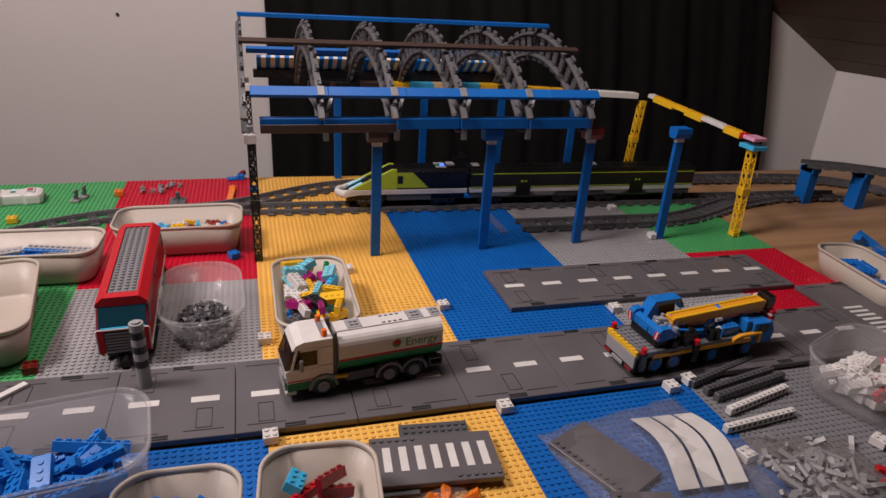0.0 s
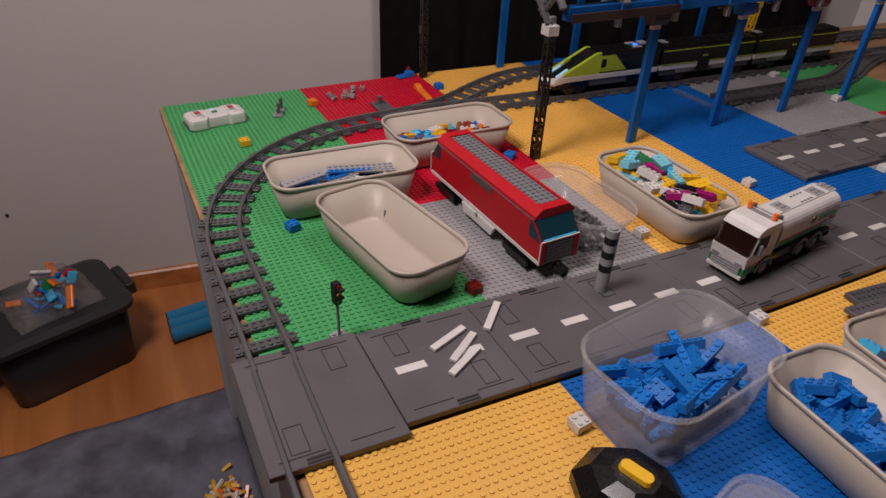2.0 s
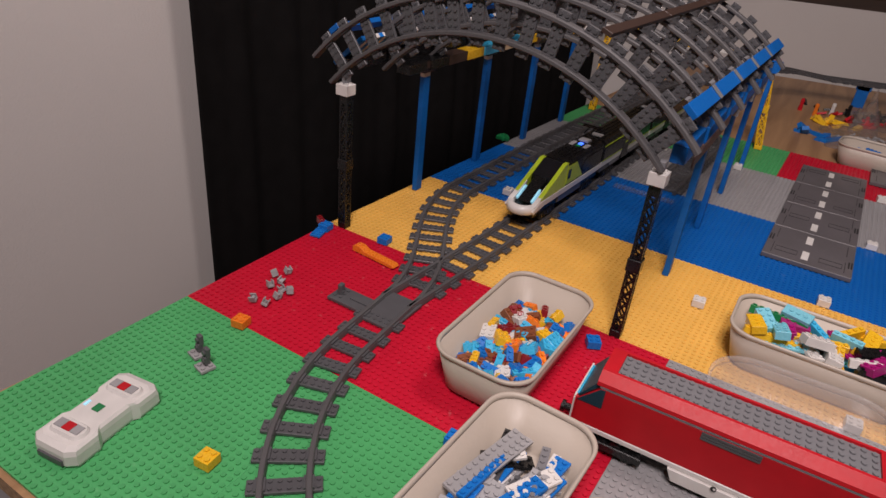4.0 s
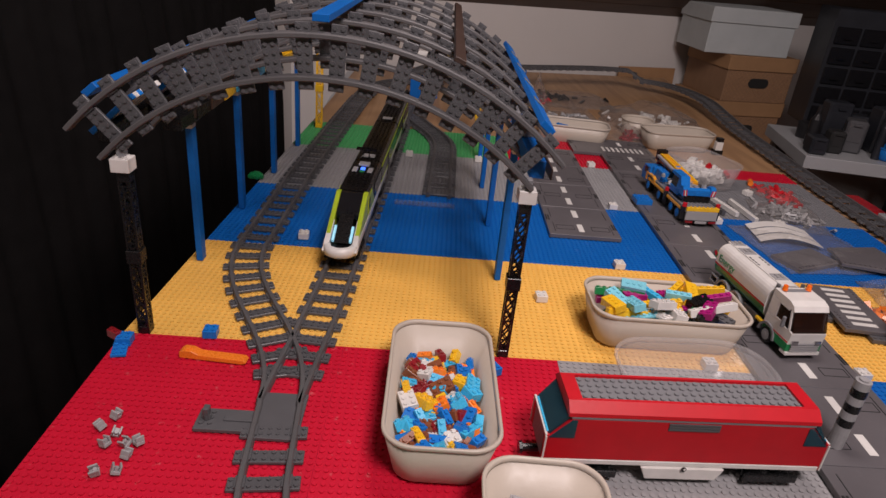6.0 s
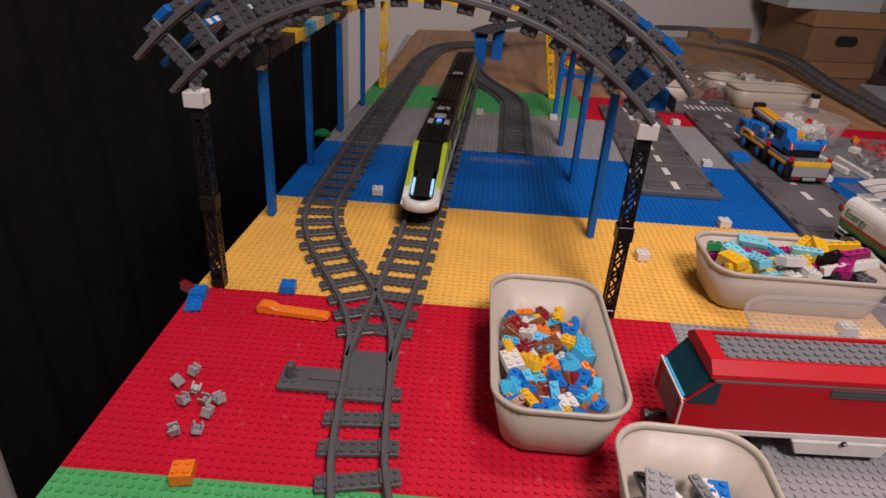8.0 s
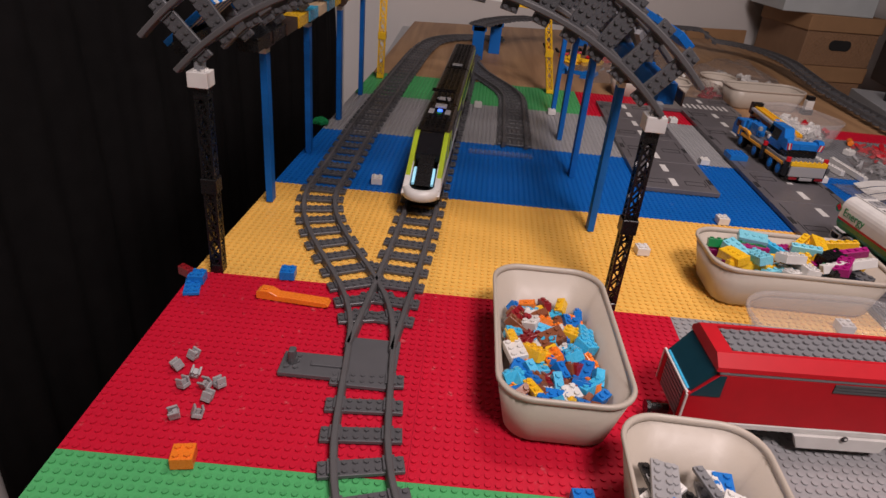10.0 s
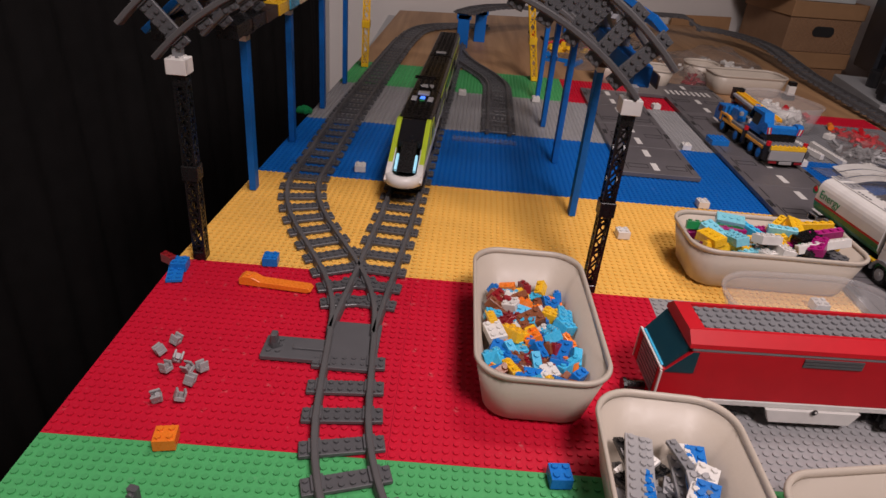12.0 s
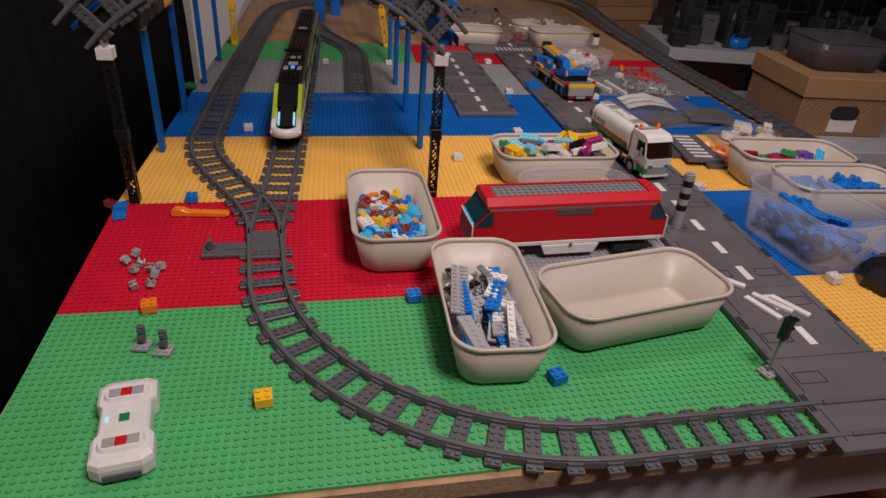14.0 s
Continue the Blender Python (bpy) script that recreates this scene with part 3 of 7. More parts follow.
for a in (-40.5, 40.5):
    beam(a, 0.352, 0.017, 0.007, "blue", y0=0.006, label="blue plate beam", gaps=(0.12, 0.24, 0.36, 0.48))
    for y in AY[1:5]:
        beam(a, 0.3562, 0.0174, 0.0014, "mgray", y - 0.009, y + 0.003, "gray plate across the beam")
beam(0, 0.356, 0.016, 0.007, "blue", label="blue ridge beam", gaps=(0.13, 0.26, 0.4))
beam(22, 0.354, 0.012, 0.005, "dbrown", label="dark brown beam", gaps=(0.2, 0.4))
for xx, lab in ((0.455, 1), (0.003, 0)):
    for ya, yb in ((0.018, 0.11), (0.112, 0.225), (0.227, 0.33), (0.332, 0.45), (0.452, 0.565)):
        bm = bmesh.new()
        box(bm, xx + 0.03 * ya - 0.008, ya, 0.221 if lab and yb < 0.23 else 0.224, xx + 0.03 * ya + 0.008, yb, 0.241, 0.0006)
        part("eave_beam", bm, "blue" if lab else "black", canopy, "blue eave beam" if lab else "black eave beam")
    if lab:
        bm = bmesh.new()
        box(bm, xx + 0.0152, 0.018, 0.2205, xx + 0.0172, 0.2245, 0.2335, 0.0004)
        part("eave_panel", bm, "dbrown", canopy, "brown panel on the eave beam")
# coloured stretch of the far eave
cols = ["black", "black", "dbrown", "byellow", "azure", "tan", "azure", "byellow"]
for i, c in enumerate(cols):
    bm = bmesh.new()
    ya = 0.13 + i * 0.055
    box(bm, 0.012 + 0.03 * ya, ya, 0.2065, 0.036 + 0.03 * ya, ya + 0.054, 0.2215, 0.0006)
    part("eave_brick", bm, c, canopy)
# striped awning pieces on the far flank
for y0 in (0.02, 0.13, 0.245, 0.36, 0.465):
    for i in range(8):
        a = -42
        s = Vector((math.sin(radians(a)), 0, math.cos(radians(a))))
        t = Vector((math.cos(radians(a)), 0, -math.sin(radians(a))))
        m = Matrix((t, Vector((0, 1, 0)), s)).transposed().to_4x4()
        m.translation = Vector((CX + 0.03 * y0, y0 + 0.006 + i * 0.0095, CZ)) + s * 0.325
        bm = bmesh.new()
        box(bm, -0.036, 0, -0.003, 0.026, 0.0092, 0.003, 0.0004, 0, m)
        part("awning_strip", bm, "white" if i % 2 else "bblue", canopy)
# hinge pieces between eave and flank beams
for y in AY[1:]:
    for k in (1,):
        bm = bmesh.new()
        x0 = CX + 0.03 * y + k * 0.205
        for q in (-0.018, 0.018):
            rod(bm, (x0, y + q, 0.272), (x0 + k * 0.022, y + 0.004, 0.236), 0.006)
        rod(bm, (x0 + k * 0.022, y + 0.004, 0.205), (x0 + k * 0.022, y + 0.004, 0.25), 0.008)
        part("hinge_bracket", bm, "mgray", canopy, "gray hinge bracket")


def lattice(name, x, y, z0, z1, w, mat, label, top=None, lean=(0, 0)):
    th = tagged(empty(name), label=label, category="tower")
    bm = bmesh.new()
    h = w / 2
    n = max(2, round((z1 - z0) / (w * 1.5)))
    def at(cx, cy, z):
        f = (z - z0) / (z1 - z0)
        return Vector((x + cx + lean[0] * f, y + cy + lean[1] * f, z))
    for cx in (-h, h):
        for cy in (-h, h):
            rod(bm, at(cx, cy, z0), at(cx, cy, z1), 0.0022)
    for i in range(n):
        za, zb = z0 + (z1 - z0) * i / n, z0 + (z1 - z0) * (i + 1) / n
        for s in (-h, h):
            rod(bm, at(-h, s, za), at(h, s, zb), 0.0016)
            rod(bm, at(h, s, za), at(-h, s, zb), 0.0016)
            rod(bm, at(s, -h, za), at(s, h, zb), 0.0016)
            rod(bm, at(s, h, za), at(s, -h, zb), 0.0016)
        if i % 2 == 0:
            for cx, cy, dx, dy in ((-h, -h, h, -h), (h, -h, h, h), (h, h, -h, h), (-h, h, -h, -h)):
                rod(bm, at(cx, cy, zb), at(dx, dy, zb), 0.0016)
    part("lattice", bm, mat, th)
    for za, zb in ((z0, z0 + 0.009), ((z0 + z1) / 2 - 0.008, (z0 + z1) / 2 + 0.008), (z1 - 0.012, z1)):
        c = at(0, 0, (za + zb) / 2)
        bm = bmesh.new()
        e = 0.0026 if za > z0 + 0.02 and zb < z1 - 0.02 else 0.0012
        box(bm, c.x - h - e, c.y - h - e, za, c.x + h + e, c.y + h + e, zb, 0.0006)
        part("joint_block", bm, mat, th)
    return th


for x, lab in ((0.025, "near the curtain"), (0.445, "beside the bins")):
    th = lattice("lattice_tower", x, 0.004, 0.0018, 0.1998, 0.0108, "black", "black plastic lattice tower holding the canopy " + lab)
    bm = bmesh.new()
    box(bm, x - 0.0095, -0.0075, 0.200, x + 0.0095, 0.0115, 0.2145, 0.0006)
    studs(bm, x - 0.008, -0.006, 2, 2, 0.2145)
    part("cap_brick", bm, "white", th, "white cap brick")
    bm = bmesh.new()
    box(bm, x - 0.004, -0.002, 0.2145, x + 0.004, 0.008, 0.226, 0.0006)
    part("hinge", bm, "mgray", th)

bm = bmesh.new()
box(bm, -0.0042, -0.0078, 0, 0.0042, 0.0078, 0.0096, 0.00012)
POST_BRICK = bpy.data.meshes.new("brick")
bm.to_mesh(POST_BRICK)
bm.free()
POST_BRICK.materials.append(M["blue"])
POSTS = [(0.456, 0.197), (0.457, 0.393), (0.459, 0.580), (0.466, 0.757)]
POSTL = [(0.028, 0.192), (0.034, 0.388), (0.047, 0.572), (0.058, 0.756)]
for i, (x, y) in enumerate(POSTS + POSTL):
    th = tagged(empty("canopy_post"), label="tall blue brick post " + ("standing free past the canopy" if i == 3 else "under the station canopy"), category="post", group="blue canopy posts")
    for q in range(20):
        share("brick", POST_BRICK, th, pose(x, y, 0.0018 + q * 0.0096))
    bm = bmesh.new()
    box(bm, x - 0.0044, y - 0.008, 0.194, x + 0.0044, y + 0.008, 0.2016, 0.0004)
    part("cap", bm, "white", th, "white brick under the bracket")
    bm = bmesh.new()
    prism(bm, [(x - 0.008, 0.2018), (x + 0.008, 0.2018), (x + 0.012, 0.2105), (x + 0.012, 0.2205), (x - 0.012, 0.2205), (x - 0.012, 0.2105)], y - 0.016, y + 0.016)
    part("bracket", bm, "blue" if i in (3, 1) else ("dred" if i == 2 else "dbrown"), th, "bracket brick")

# ---------- yellow gantry beyond the canopy ----------
lattice("crane_tower", 0.079, 0.915, 0.0018, 0.19, 0.013, "byellow", "yellow plastic lattice tower on the green plate", lean=(0.0, 0.012))
lattice("crane_tower", 0.477, 0.925, 0.0018, 0.178, 0.013, "byellow", "yellow plastic lattice tower leaning beside the road", lean=(-0.03, 0.02))


def boom(p0, p1, cols, label):
    th = tagged(empty("gantry_boom"), label=label, category="boom")
    p0, p1 = Vector(p0), Vector(p1)
    d = (p1 - p0)
    q = d.to_track_quat("X", "Z").to_matrix().to_4x4()
    L = d.length
    x = 0.0
    for i, (c, f) in enumerate(cols):
        bm = bmesh.new()
        l = L * f
        box(bm, x, -0.008, -0.004 - (0.005 if i % 2 else 0), x + l, 0.008, 0.004, 0.0005)
        n = max(1, int(l / S))
        studs(bm, x, -0.008, n, 2, 0.004, 6)
        m = q.copy()
        m.translation = p0
        bmesh.ops.transform(bm, matrix=m, verts=bm.verts)
        part("plate", bm, c, th)
        x += l
    return th


boom((0.09, 0.94, 0.205), (0.445, 0.955, 0.187), [("white", 0.06), ("byellow", 0.2), ("byellow", 0.13), ("byellow", 0.16), ("white", 0.2), ("byellow", 0.13), ("bred", 0.12)], "yellow and white plate boom sloping between two towers")
boom((0.045, 0.575, 0.215), (0.078, 0.91, 0.205), [("bred", 0.05), ("byellow", 0.3), ("byellow", 0.2), ("white", 0.45)], "yellow and white plate boom reaching from the canopy")
bm = bmesh.new()
box(bm, 0.425, 0.93, 0.172, 0.465, 0.965, 0.180, 0.0006)
tagged(part("azure_plate", bm, "azure"), label="azure plate on top of the yellow tower", category="plate")
bm = bmesh.new()
box(bm, 0.43, 0.93, 0.1895, 0.462, 0.96, 0.196, 0.0006)
tagged(part("pink_plate", bm, "pink"), label="pink and red plate stacked on the tower", category="plate")

# ---------- bins and tubs ----------


def rounded(w, d, r, z, n=6):
    pts = []
    for cx, cy, a0 in ((w / 2 - r, d / 2 - r, 0), (-w / 2 + r, d / 2 - r, 90), (-w / 2 + r, -d / 2 + r, 180), (w / 2 - r, -d / 2 + r, 270)):
        for i in range(n + 1):
            a = radians(a0 + 90 * i / n)
            pts.append((cx + r * math.cos(a), cy + r * math.sin(a), z))
    return pts


def tub(name, w, d, h, mat, m, label, taper=0.012, r=0.029, t=0.0018, lip=0.0018, category="bin", group="", seg=8, zb=0.0):
    bm = bmesh.new()
    loops = [
        rounded(w - 2 * taper - 0.008, d - 2 * taper - 0.008, r * 0.7, zb, seg),
        rounded(w - 2 * taper, d - 2 * taper, r * 0.75, zb + 0.004, seg),
        rounded(w - 2 * lip, d - 2 * lip, r, zb + h - 0.006, seg),
        rounded(w - lip, d - lip, r, zb + h - 0.005, seg),
        rounded(w, d, r, zb + h - 0.003, seg),
        rounded(w, d, r, zb + h - 0.001, seg),
        rounded(w - 0.0015, d - 0.0015, r, zb + h, seg),
        rounded(w - 2 * lip - t, d - 2 * lip - t, r, zb + h, seg),
        rounded(w - 2 * lip - 2 * t, d - 2 * lip - 2 * t, r - t, zb + h - 0.003, seg),
        rounded(w - 2 * taper - 2 * t, d - 2 * taper - 2 * t, r * 0.75 - t, zb + 0.007, seg),
        rounded(w - 2 * taper - 2 * t - 0.008, d - 2 * taper - 2 * t - 0.008, r * 0.65, zb + 0.003, seg),
    ]
    bm.free()
    th = tagged(empty(name, m), label=label, category=category, group=group)
    for nm, ls in (("body", loops[:3] + [rounded(w - 2 * lip - 2 * t - 0.0002, d - 2 * lip - 2 * t - 0.0002, r - t, zb + h - 0.0055, seg)] + loops[9:]), ("rim", [loops[2]] + loops[3:9] + [rounded(w - 2 * lip - 2 * t, d - 2 * lip - 2 * t, r - t, zb + h - 0.0065, seg)])):
        bm = bmesh.new()
        rings = [[bm.verts.new(p) for p in l] for l in ls]
        n = len(rings[0])
        for a, b in zip(rings, rings[1:]):
            for i in range(n):
                bm.faces.new((a[i], a[(i + 1) % n], b[(i + 1) % n], b[i]))
        if nm == "body":
            bm.faces.new(rings[0][::-1]), bm.faces.new(rings[-1])
        else:
            for i in range(n):
                bm.faces.new((rings[-1][i], rings[-1][(i + 1) % n], rings[0][(i + 1) % n], rings[0][i]))
        part(nm, bm, mat, th, smooth=True)
    return th


BINS = "cream plastic storage bins"
Z0 = 0.0018
tub("storage_bin", 0.109, 0.203, 0.055, "bin", pose(0.367, -0.119, Z0, 0, 0, -0.6), "cream plastic bin of small coloured bricks", group=BINS)
tub("storage_bin", 0.104, 0.206, 0.055, "bin", pose(0.446, -0.325, Z0, 0, 0, -2.6), "cream plastic bin of gray and blue plates", group=BINS)
tub("storage_bin", 0.211, 0.106, 0.055, "bin", pose(0.613, -0.326, Z0, 0, 0, 9.8), "empty cream plastic bin with one peg inside", group=BINS)
tub("storage_bin", 0.202, 0.107, 0.053, "bin", pose(0.657, 0.072, Z0, 0, 0, -0.3), "cream plastic bin of mixed coloured bricks", group=BINS)
tub("storage_bin", 0.200, 0.104, 0.058, "bin", pose(1.078, -0.078, Z0, 0, 0, -3), "cream plastic bin of blue bricks", group=BINS)
tub("storage_bin", 0.200, 0.104, 0.058, "bin", pose(1.072, 0.036, Z0, 0, 0, -5), "cream plastic bin of red, blue and purple bricks", group=BINS)
tub("storage_bin", 0.190, 0.095, 0.050, "bin", pose(0.722, 0.998, TZ + 0.0002, 0, 0, -7), "cream plastic bin of blue pieces on bare wood", group=BINS)
tub("storage_bin", 0.190, 0.095, 0.050, "bin", pose(1.004, 1.010, TZ + 0.0002, 0, 0, 5), "cream plastic bin standing on bare wood", group=BINS)
tub("clear_tub", 0.175, 0.107, 0.0545, "clear", pose(0.643, -0.072, Z0, 0, 0, 3), "clear plastic tub with small gray bits", r=0.045, taper=0.02, category="tub")
tub("clear_tub", 0.122, 0.175, 0.078, "clear", pose(0.945, -0.186, Z0, 0, 0, 7), "large clear plastic tub of blue bricks", r=0.036, taper=0.012, category="tub")
tub("clear_tub", 0.125, 0.165, 0.055, "clear", pose(0.962, 0.731, Z0, 0, 0, 20), "clear plastic tub of white bricks", r=0.045, taper=0.012, category="tub")
bm = bmesh.new()
cyl(bm, (0, 0, 0.006), (0.001, 0, 0.020), 0.0016, 8)
cyl(bm, (0, 0, 0.0052), (0, 0, 0.007), 0.0028, 8)
tagged(part("peg", bm, "mgray"), label="small gray peg standing in the empty bin", category="peg").matrix_basis = pose(0.533, -0.298, Z0)
bm = bmesh.new()
box(bm, -0.006, -0.003, 0.005, 0.006, 0.003, 0.0085, 0.0005)
tagged(part("gray_bit", bm, "mgray"), label="small gray piece lying in the empty bin", category="toy piece").matrix_basis = pose(0.62, -0.355, Z0, 0, 0, 30)

# ---------- loose bricks ----------
BRICK = {}


def brick_mesh(nx, ny, h, colour, hollow=False):
    key = (nx, ny, h, colour, hollow)
    if key in BRICK:
        return BRICK[key]
    bm = bmesh.new()
    wx, wy = nx * S / 2 - 0.0001, ny * S / 2 - 0.0001
    box(bm, -wx, -wy, 0, wx, wy, h, 0.0003)
    if hollow:
        # the open underside, shown upwards
        box(bm, -wx + 0.0014, -wy + 0.0014, h - 0.0001, wx - 0.0014, wy - 0.0014, h + 0.0001)
        n = max(nx, ny) - 1
        for i in range(n):
            c = (-(n - 1) / 2 + i) * S
            p = (c, 0) if nx >= ny else (0, c)
            cyl(bm, (*p, h), (*p, h + 0.0012), 0.0024, 6)
    else:
        studs(bm, -nx * S / 2, -ny * S / 2, nx, ny, h, 6)
    bmesh.ops.recalc_face_normals(bm, faces=bm.faces)
    me = bpy.data.meshes.new("toy_brick")
    bm.to_mesh(me)
    bm.free()
    me.materials.append(M[colour])
    BRICK[key] = me
    return me


KIND = {3: "plate", 9: "brick"}
COLW = {"trred": "see-through dark red", "white": "white", "bblue": "blue", "azure": "azure", "aqua": "pale azure", "bred": "red", "dred": "dark red", "byellow": "yellow", "orange": "orange", "brown": "brown", "magenta": "magenta", "bgreen": "green", "lime": "lime green", "purple": "purple", "lilac": "lilac", "pink": "pink", "tan": "tan", "lgray": "light gray", "mgray": "gray", "dgray": "dark gray", "black": "black", "blue": "blue"}


def loose(nx, ny, h, colour, m, where, group, hollow=False):
    o = new("toy_brick" if h > 0.005 else "toy_plate", brick_mesh(nx, ny, h, colour, hollow))
    o.matrix_basis = m
    tagged(o, label="loose %s toy %s %s" % (COLW[colour], "brick" if h > 0.005 else "plate", where), category="toy brick", group=group)
    return o


def fill(cx, cy, turn, w, d, base, layers, sizes, cols, where, group, seed, step=0.02, tilt=28, mound=0.0, lift=0.009):
    """Bricks tipped into a bin: jittered rows, layer on layer, each with its own turn and tilt.
    The top two layers are bricks of their own, what lies under them is one heap."""
    rg = random.Random(seed)
    R = pose(cx, cy, 0, 0, 0, turn)
    heap, slots = bmesh.new(), []
    for l in range(layers):
        ny_, nx_ = max(1, int(d / step)), max(1, int(w / step))
        for i in range(nx_):
            for j in range(ny_):
                if l == layers - 1 and rg.random() < 0.35:
                    continue
                x = -w / 2 + w * (i + 0.5) / nx_ + rg.uniform(-0.3, 0.3) * step
                y = -d / 2 + d * (j + 0.5) / ny_ + rg.uniform(-0.3, 0.3) * step
                nx, ny, h = rg.choice(sizes)
                a = rg.choice((0, 90, 30, 60, 120, 150)) + rg.uniform(-15, 15)
                if max(nx, ny) * S > min(w, d) * 0.75:
                    a = (90 if w < d else 0) + (0 if nx > ny else 90) + rg.uniform(-16, 16)
                ca, sa = abs(math.cos(radians(a))), abs(math.sin(radians(a)))
                rx, ry = (nx * ca + ny * sa) * S / 2, (nx * sa + ny * ca) * S / 2
                x = max(-w / 2 + rx, min(w / 2 - rx, x)) if 2 * rx < w else 0
                y = max(-d / 2 + ry, min(d / 2 - ry, y)) if 2 * ry < d else 0
                k = 0.74 + 0.24 * min(1.0, l / 3.0)
                x, y = x * k, y * k
                bump = mound * (1 - (2 * x / w) ** 2) * (1 - (2 * y / d) ** 2)
                zt = base + l * lift + bump + rg.uniform(0, 0.003)
                tl = tilt * (0.35 if l == 0 else 1.0)
                tx, ty = rg.uniform(-tl, tl), rg.uniform(-tl, tl)
                m = R @ pose(x, y, zt + max(nx, ny) * S / 2 * 0.25 * abs(math.sin(radians(max(abs(tx), abs(ty))))), tx, ty, a)
                c, hol = rg.choice(cols), rg.random() < 0.22
                if l >= layers - 2:
                    loose(nx, ny, h, c, m, where, group, hol)
                else:
                    if c not in slots:
                        slots.append(c)
                    v0, f0 = len(heap.verts), len(heap.faces)
                    heap.from_mesh(brick_mesh(nx, ny, h, c, hol))
                    heap.verts.ensure_lookup_table(), heap.faces.ensure_lookup_table()
                    for v in heap.verts[v0:]:
                        v.co = m @ v.co
                    for f in heap.faces[f0:]:
                        f.material_index = slots.index(c)
    if slots:
        o = part("brick_heap", heap, slots)
        tagged(o, label="toy bricks lying deeper " + where, category="toy bricks", kind="stuff")
    else:
        heap.free()


b3, p1 = 0.0096, 0.0032
fill(0.367, -0.119, -0.6, 0.086, 0.170, Z0 + 0.004, 4, [(2, 2, b3), (1, 2, b3), (2, 3, b3), (1, 2, b3), (2, 2, b3), (1, 3, b3)], ["white", "azure", "azure", "bblue", "byellow", "dred", "brown", "white", "orange", "bblue", "azure", "dred", "white", "bblue", "brown", "byellow"], "in the cream bin", "small bricks in a bin", 14, 0.0162, 30, 0, 0.0046)
fill(0.446, -0.325, -2.6, 0.082, 0.168, Z0 + 0.004, 6, [(2, 12, p1), (2, 8, p1), (2, 6, p1), (2, 10, p1), (1, 8, p1), (2, 4, p1), (1, 10, p1), (2, 4, p1)], ["lgray", "lgray", "lgray", "bblue", "lgray", "bblue", "lgray", "dgray", "white", "lgray", "bblue", "mgray", "black", "lgray"], "in the cream bin", "plates in a bin", 41, 0.028, 10, 0, 0.0042)
fill(0.657, 0.072, -0.3, 0.174, 0.080, Z0 + 0.008, 5, [(1, 4, b3), (2, 4, b3), (1, 6, b3), (2, 6, p1), (1, 8, b3), (2, 3, b3)], ["byellow", "aqua", "magenta", "white", "byellow", "black", "byellow", "azure", "byellow", "bgreen", "dgray", "aqua", "magenta", "bblue", "white", "byellow"], "in the cream bin", "mixed bricks in a bin", 37, 0.026, 17, 0.003, 0.0094)
fill(1.078, -0.078, -3, 0.168, 0.074, Z0 + 0.006, 4, [(2, 4, b3), (1, 4, b3), (2, 2, b3), (2, 3, b3)], ["bblue"], "in the cream bin", "blue bricks in a bin", 14, 0.022, 30)
fill(1.072, 0.036, -5, 0.168, 0.074, Z0 + 0.006, 4, [(2, 4, b3), (2, 3, b3), (1, 4, b3), (2, 4, p1)], ["bred", "azure", "lilac", "purple", "bred", "bgreen", "pink", "bblue", "dred", "white"], "in the cream bin", "mixed bricks in a bin", 15, 0.026, 30)
fill(0.945, -0.186, 7, 0.080, 0.132, Z0 + 0.004, 4, [(1, 6, b3), (2, 4, b3), (1, 4, b3), (2, 3, b3), (1, 8, b3)], ["bblue"], "in the clear tub", "blue bricks in a tub", 16, 0.023, 30, 0.008)
fill(0.962, 0.731, 20, 0.088, 0.125, Z0 + 0.006, 3, [(2, 2, b3), (1, 2, b3), (2, 3, b3)], ["white", "white", "white", "white", "bred", "white"], "in the clear tub", "white bricks in a tub", 17, 0.02, 35)
fill(0.722, 0.998, -7, 0.15, 0.06, 0.004, 3, [(1, 4, b3), (2, 4, p1)], ["bblue"], "in the far bin", "blue bricks in a bin", 18, 0.025, 15)
fill(1.004, 1.010, 5, 0.15, 0.06, 0.004, 2, [(1, 4, p1), (2, 4, p1)], ["dgray", "lgray", "white"], "in the far bin", "pieces in a bin", 19, 0.026, 15)
# small gray bits in the clear tub
rg = random.Random(5)
bits = bmesh.new()
for i in range(340):
    a, r = rg.uniform(0, 6.28), 1 - rg.random() ** 1.6
    x, y = 0.006 + math.cos(a) * r * 0.056, math.sin(a) * r * 0.036
    z = 0.006 + 0.016 * (1 - r) ** 0.8 * rg.random() + 0.001
    m = pose(x, y, z, rg.uniform(-50, 50), rg.uniform(-50, 50), rg.uniform(0, 180))
    box(bits, -0.0045, -0.0022, -0.0015, 0.0045, 0.0022, 0.0015, 0, 0, m)
o = part("gray_bits", bits, "dgray")
o.matrix_basis = pose(0.643, -0.072, Z0, 0, 0, 3)
tagged(o, label="heap of tiny dark gray pieces in the clear tub", category="toy pieces", kind="stuff")

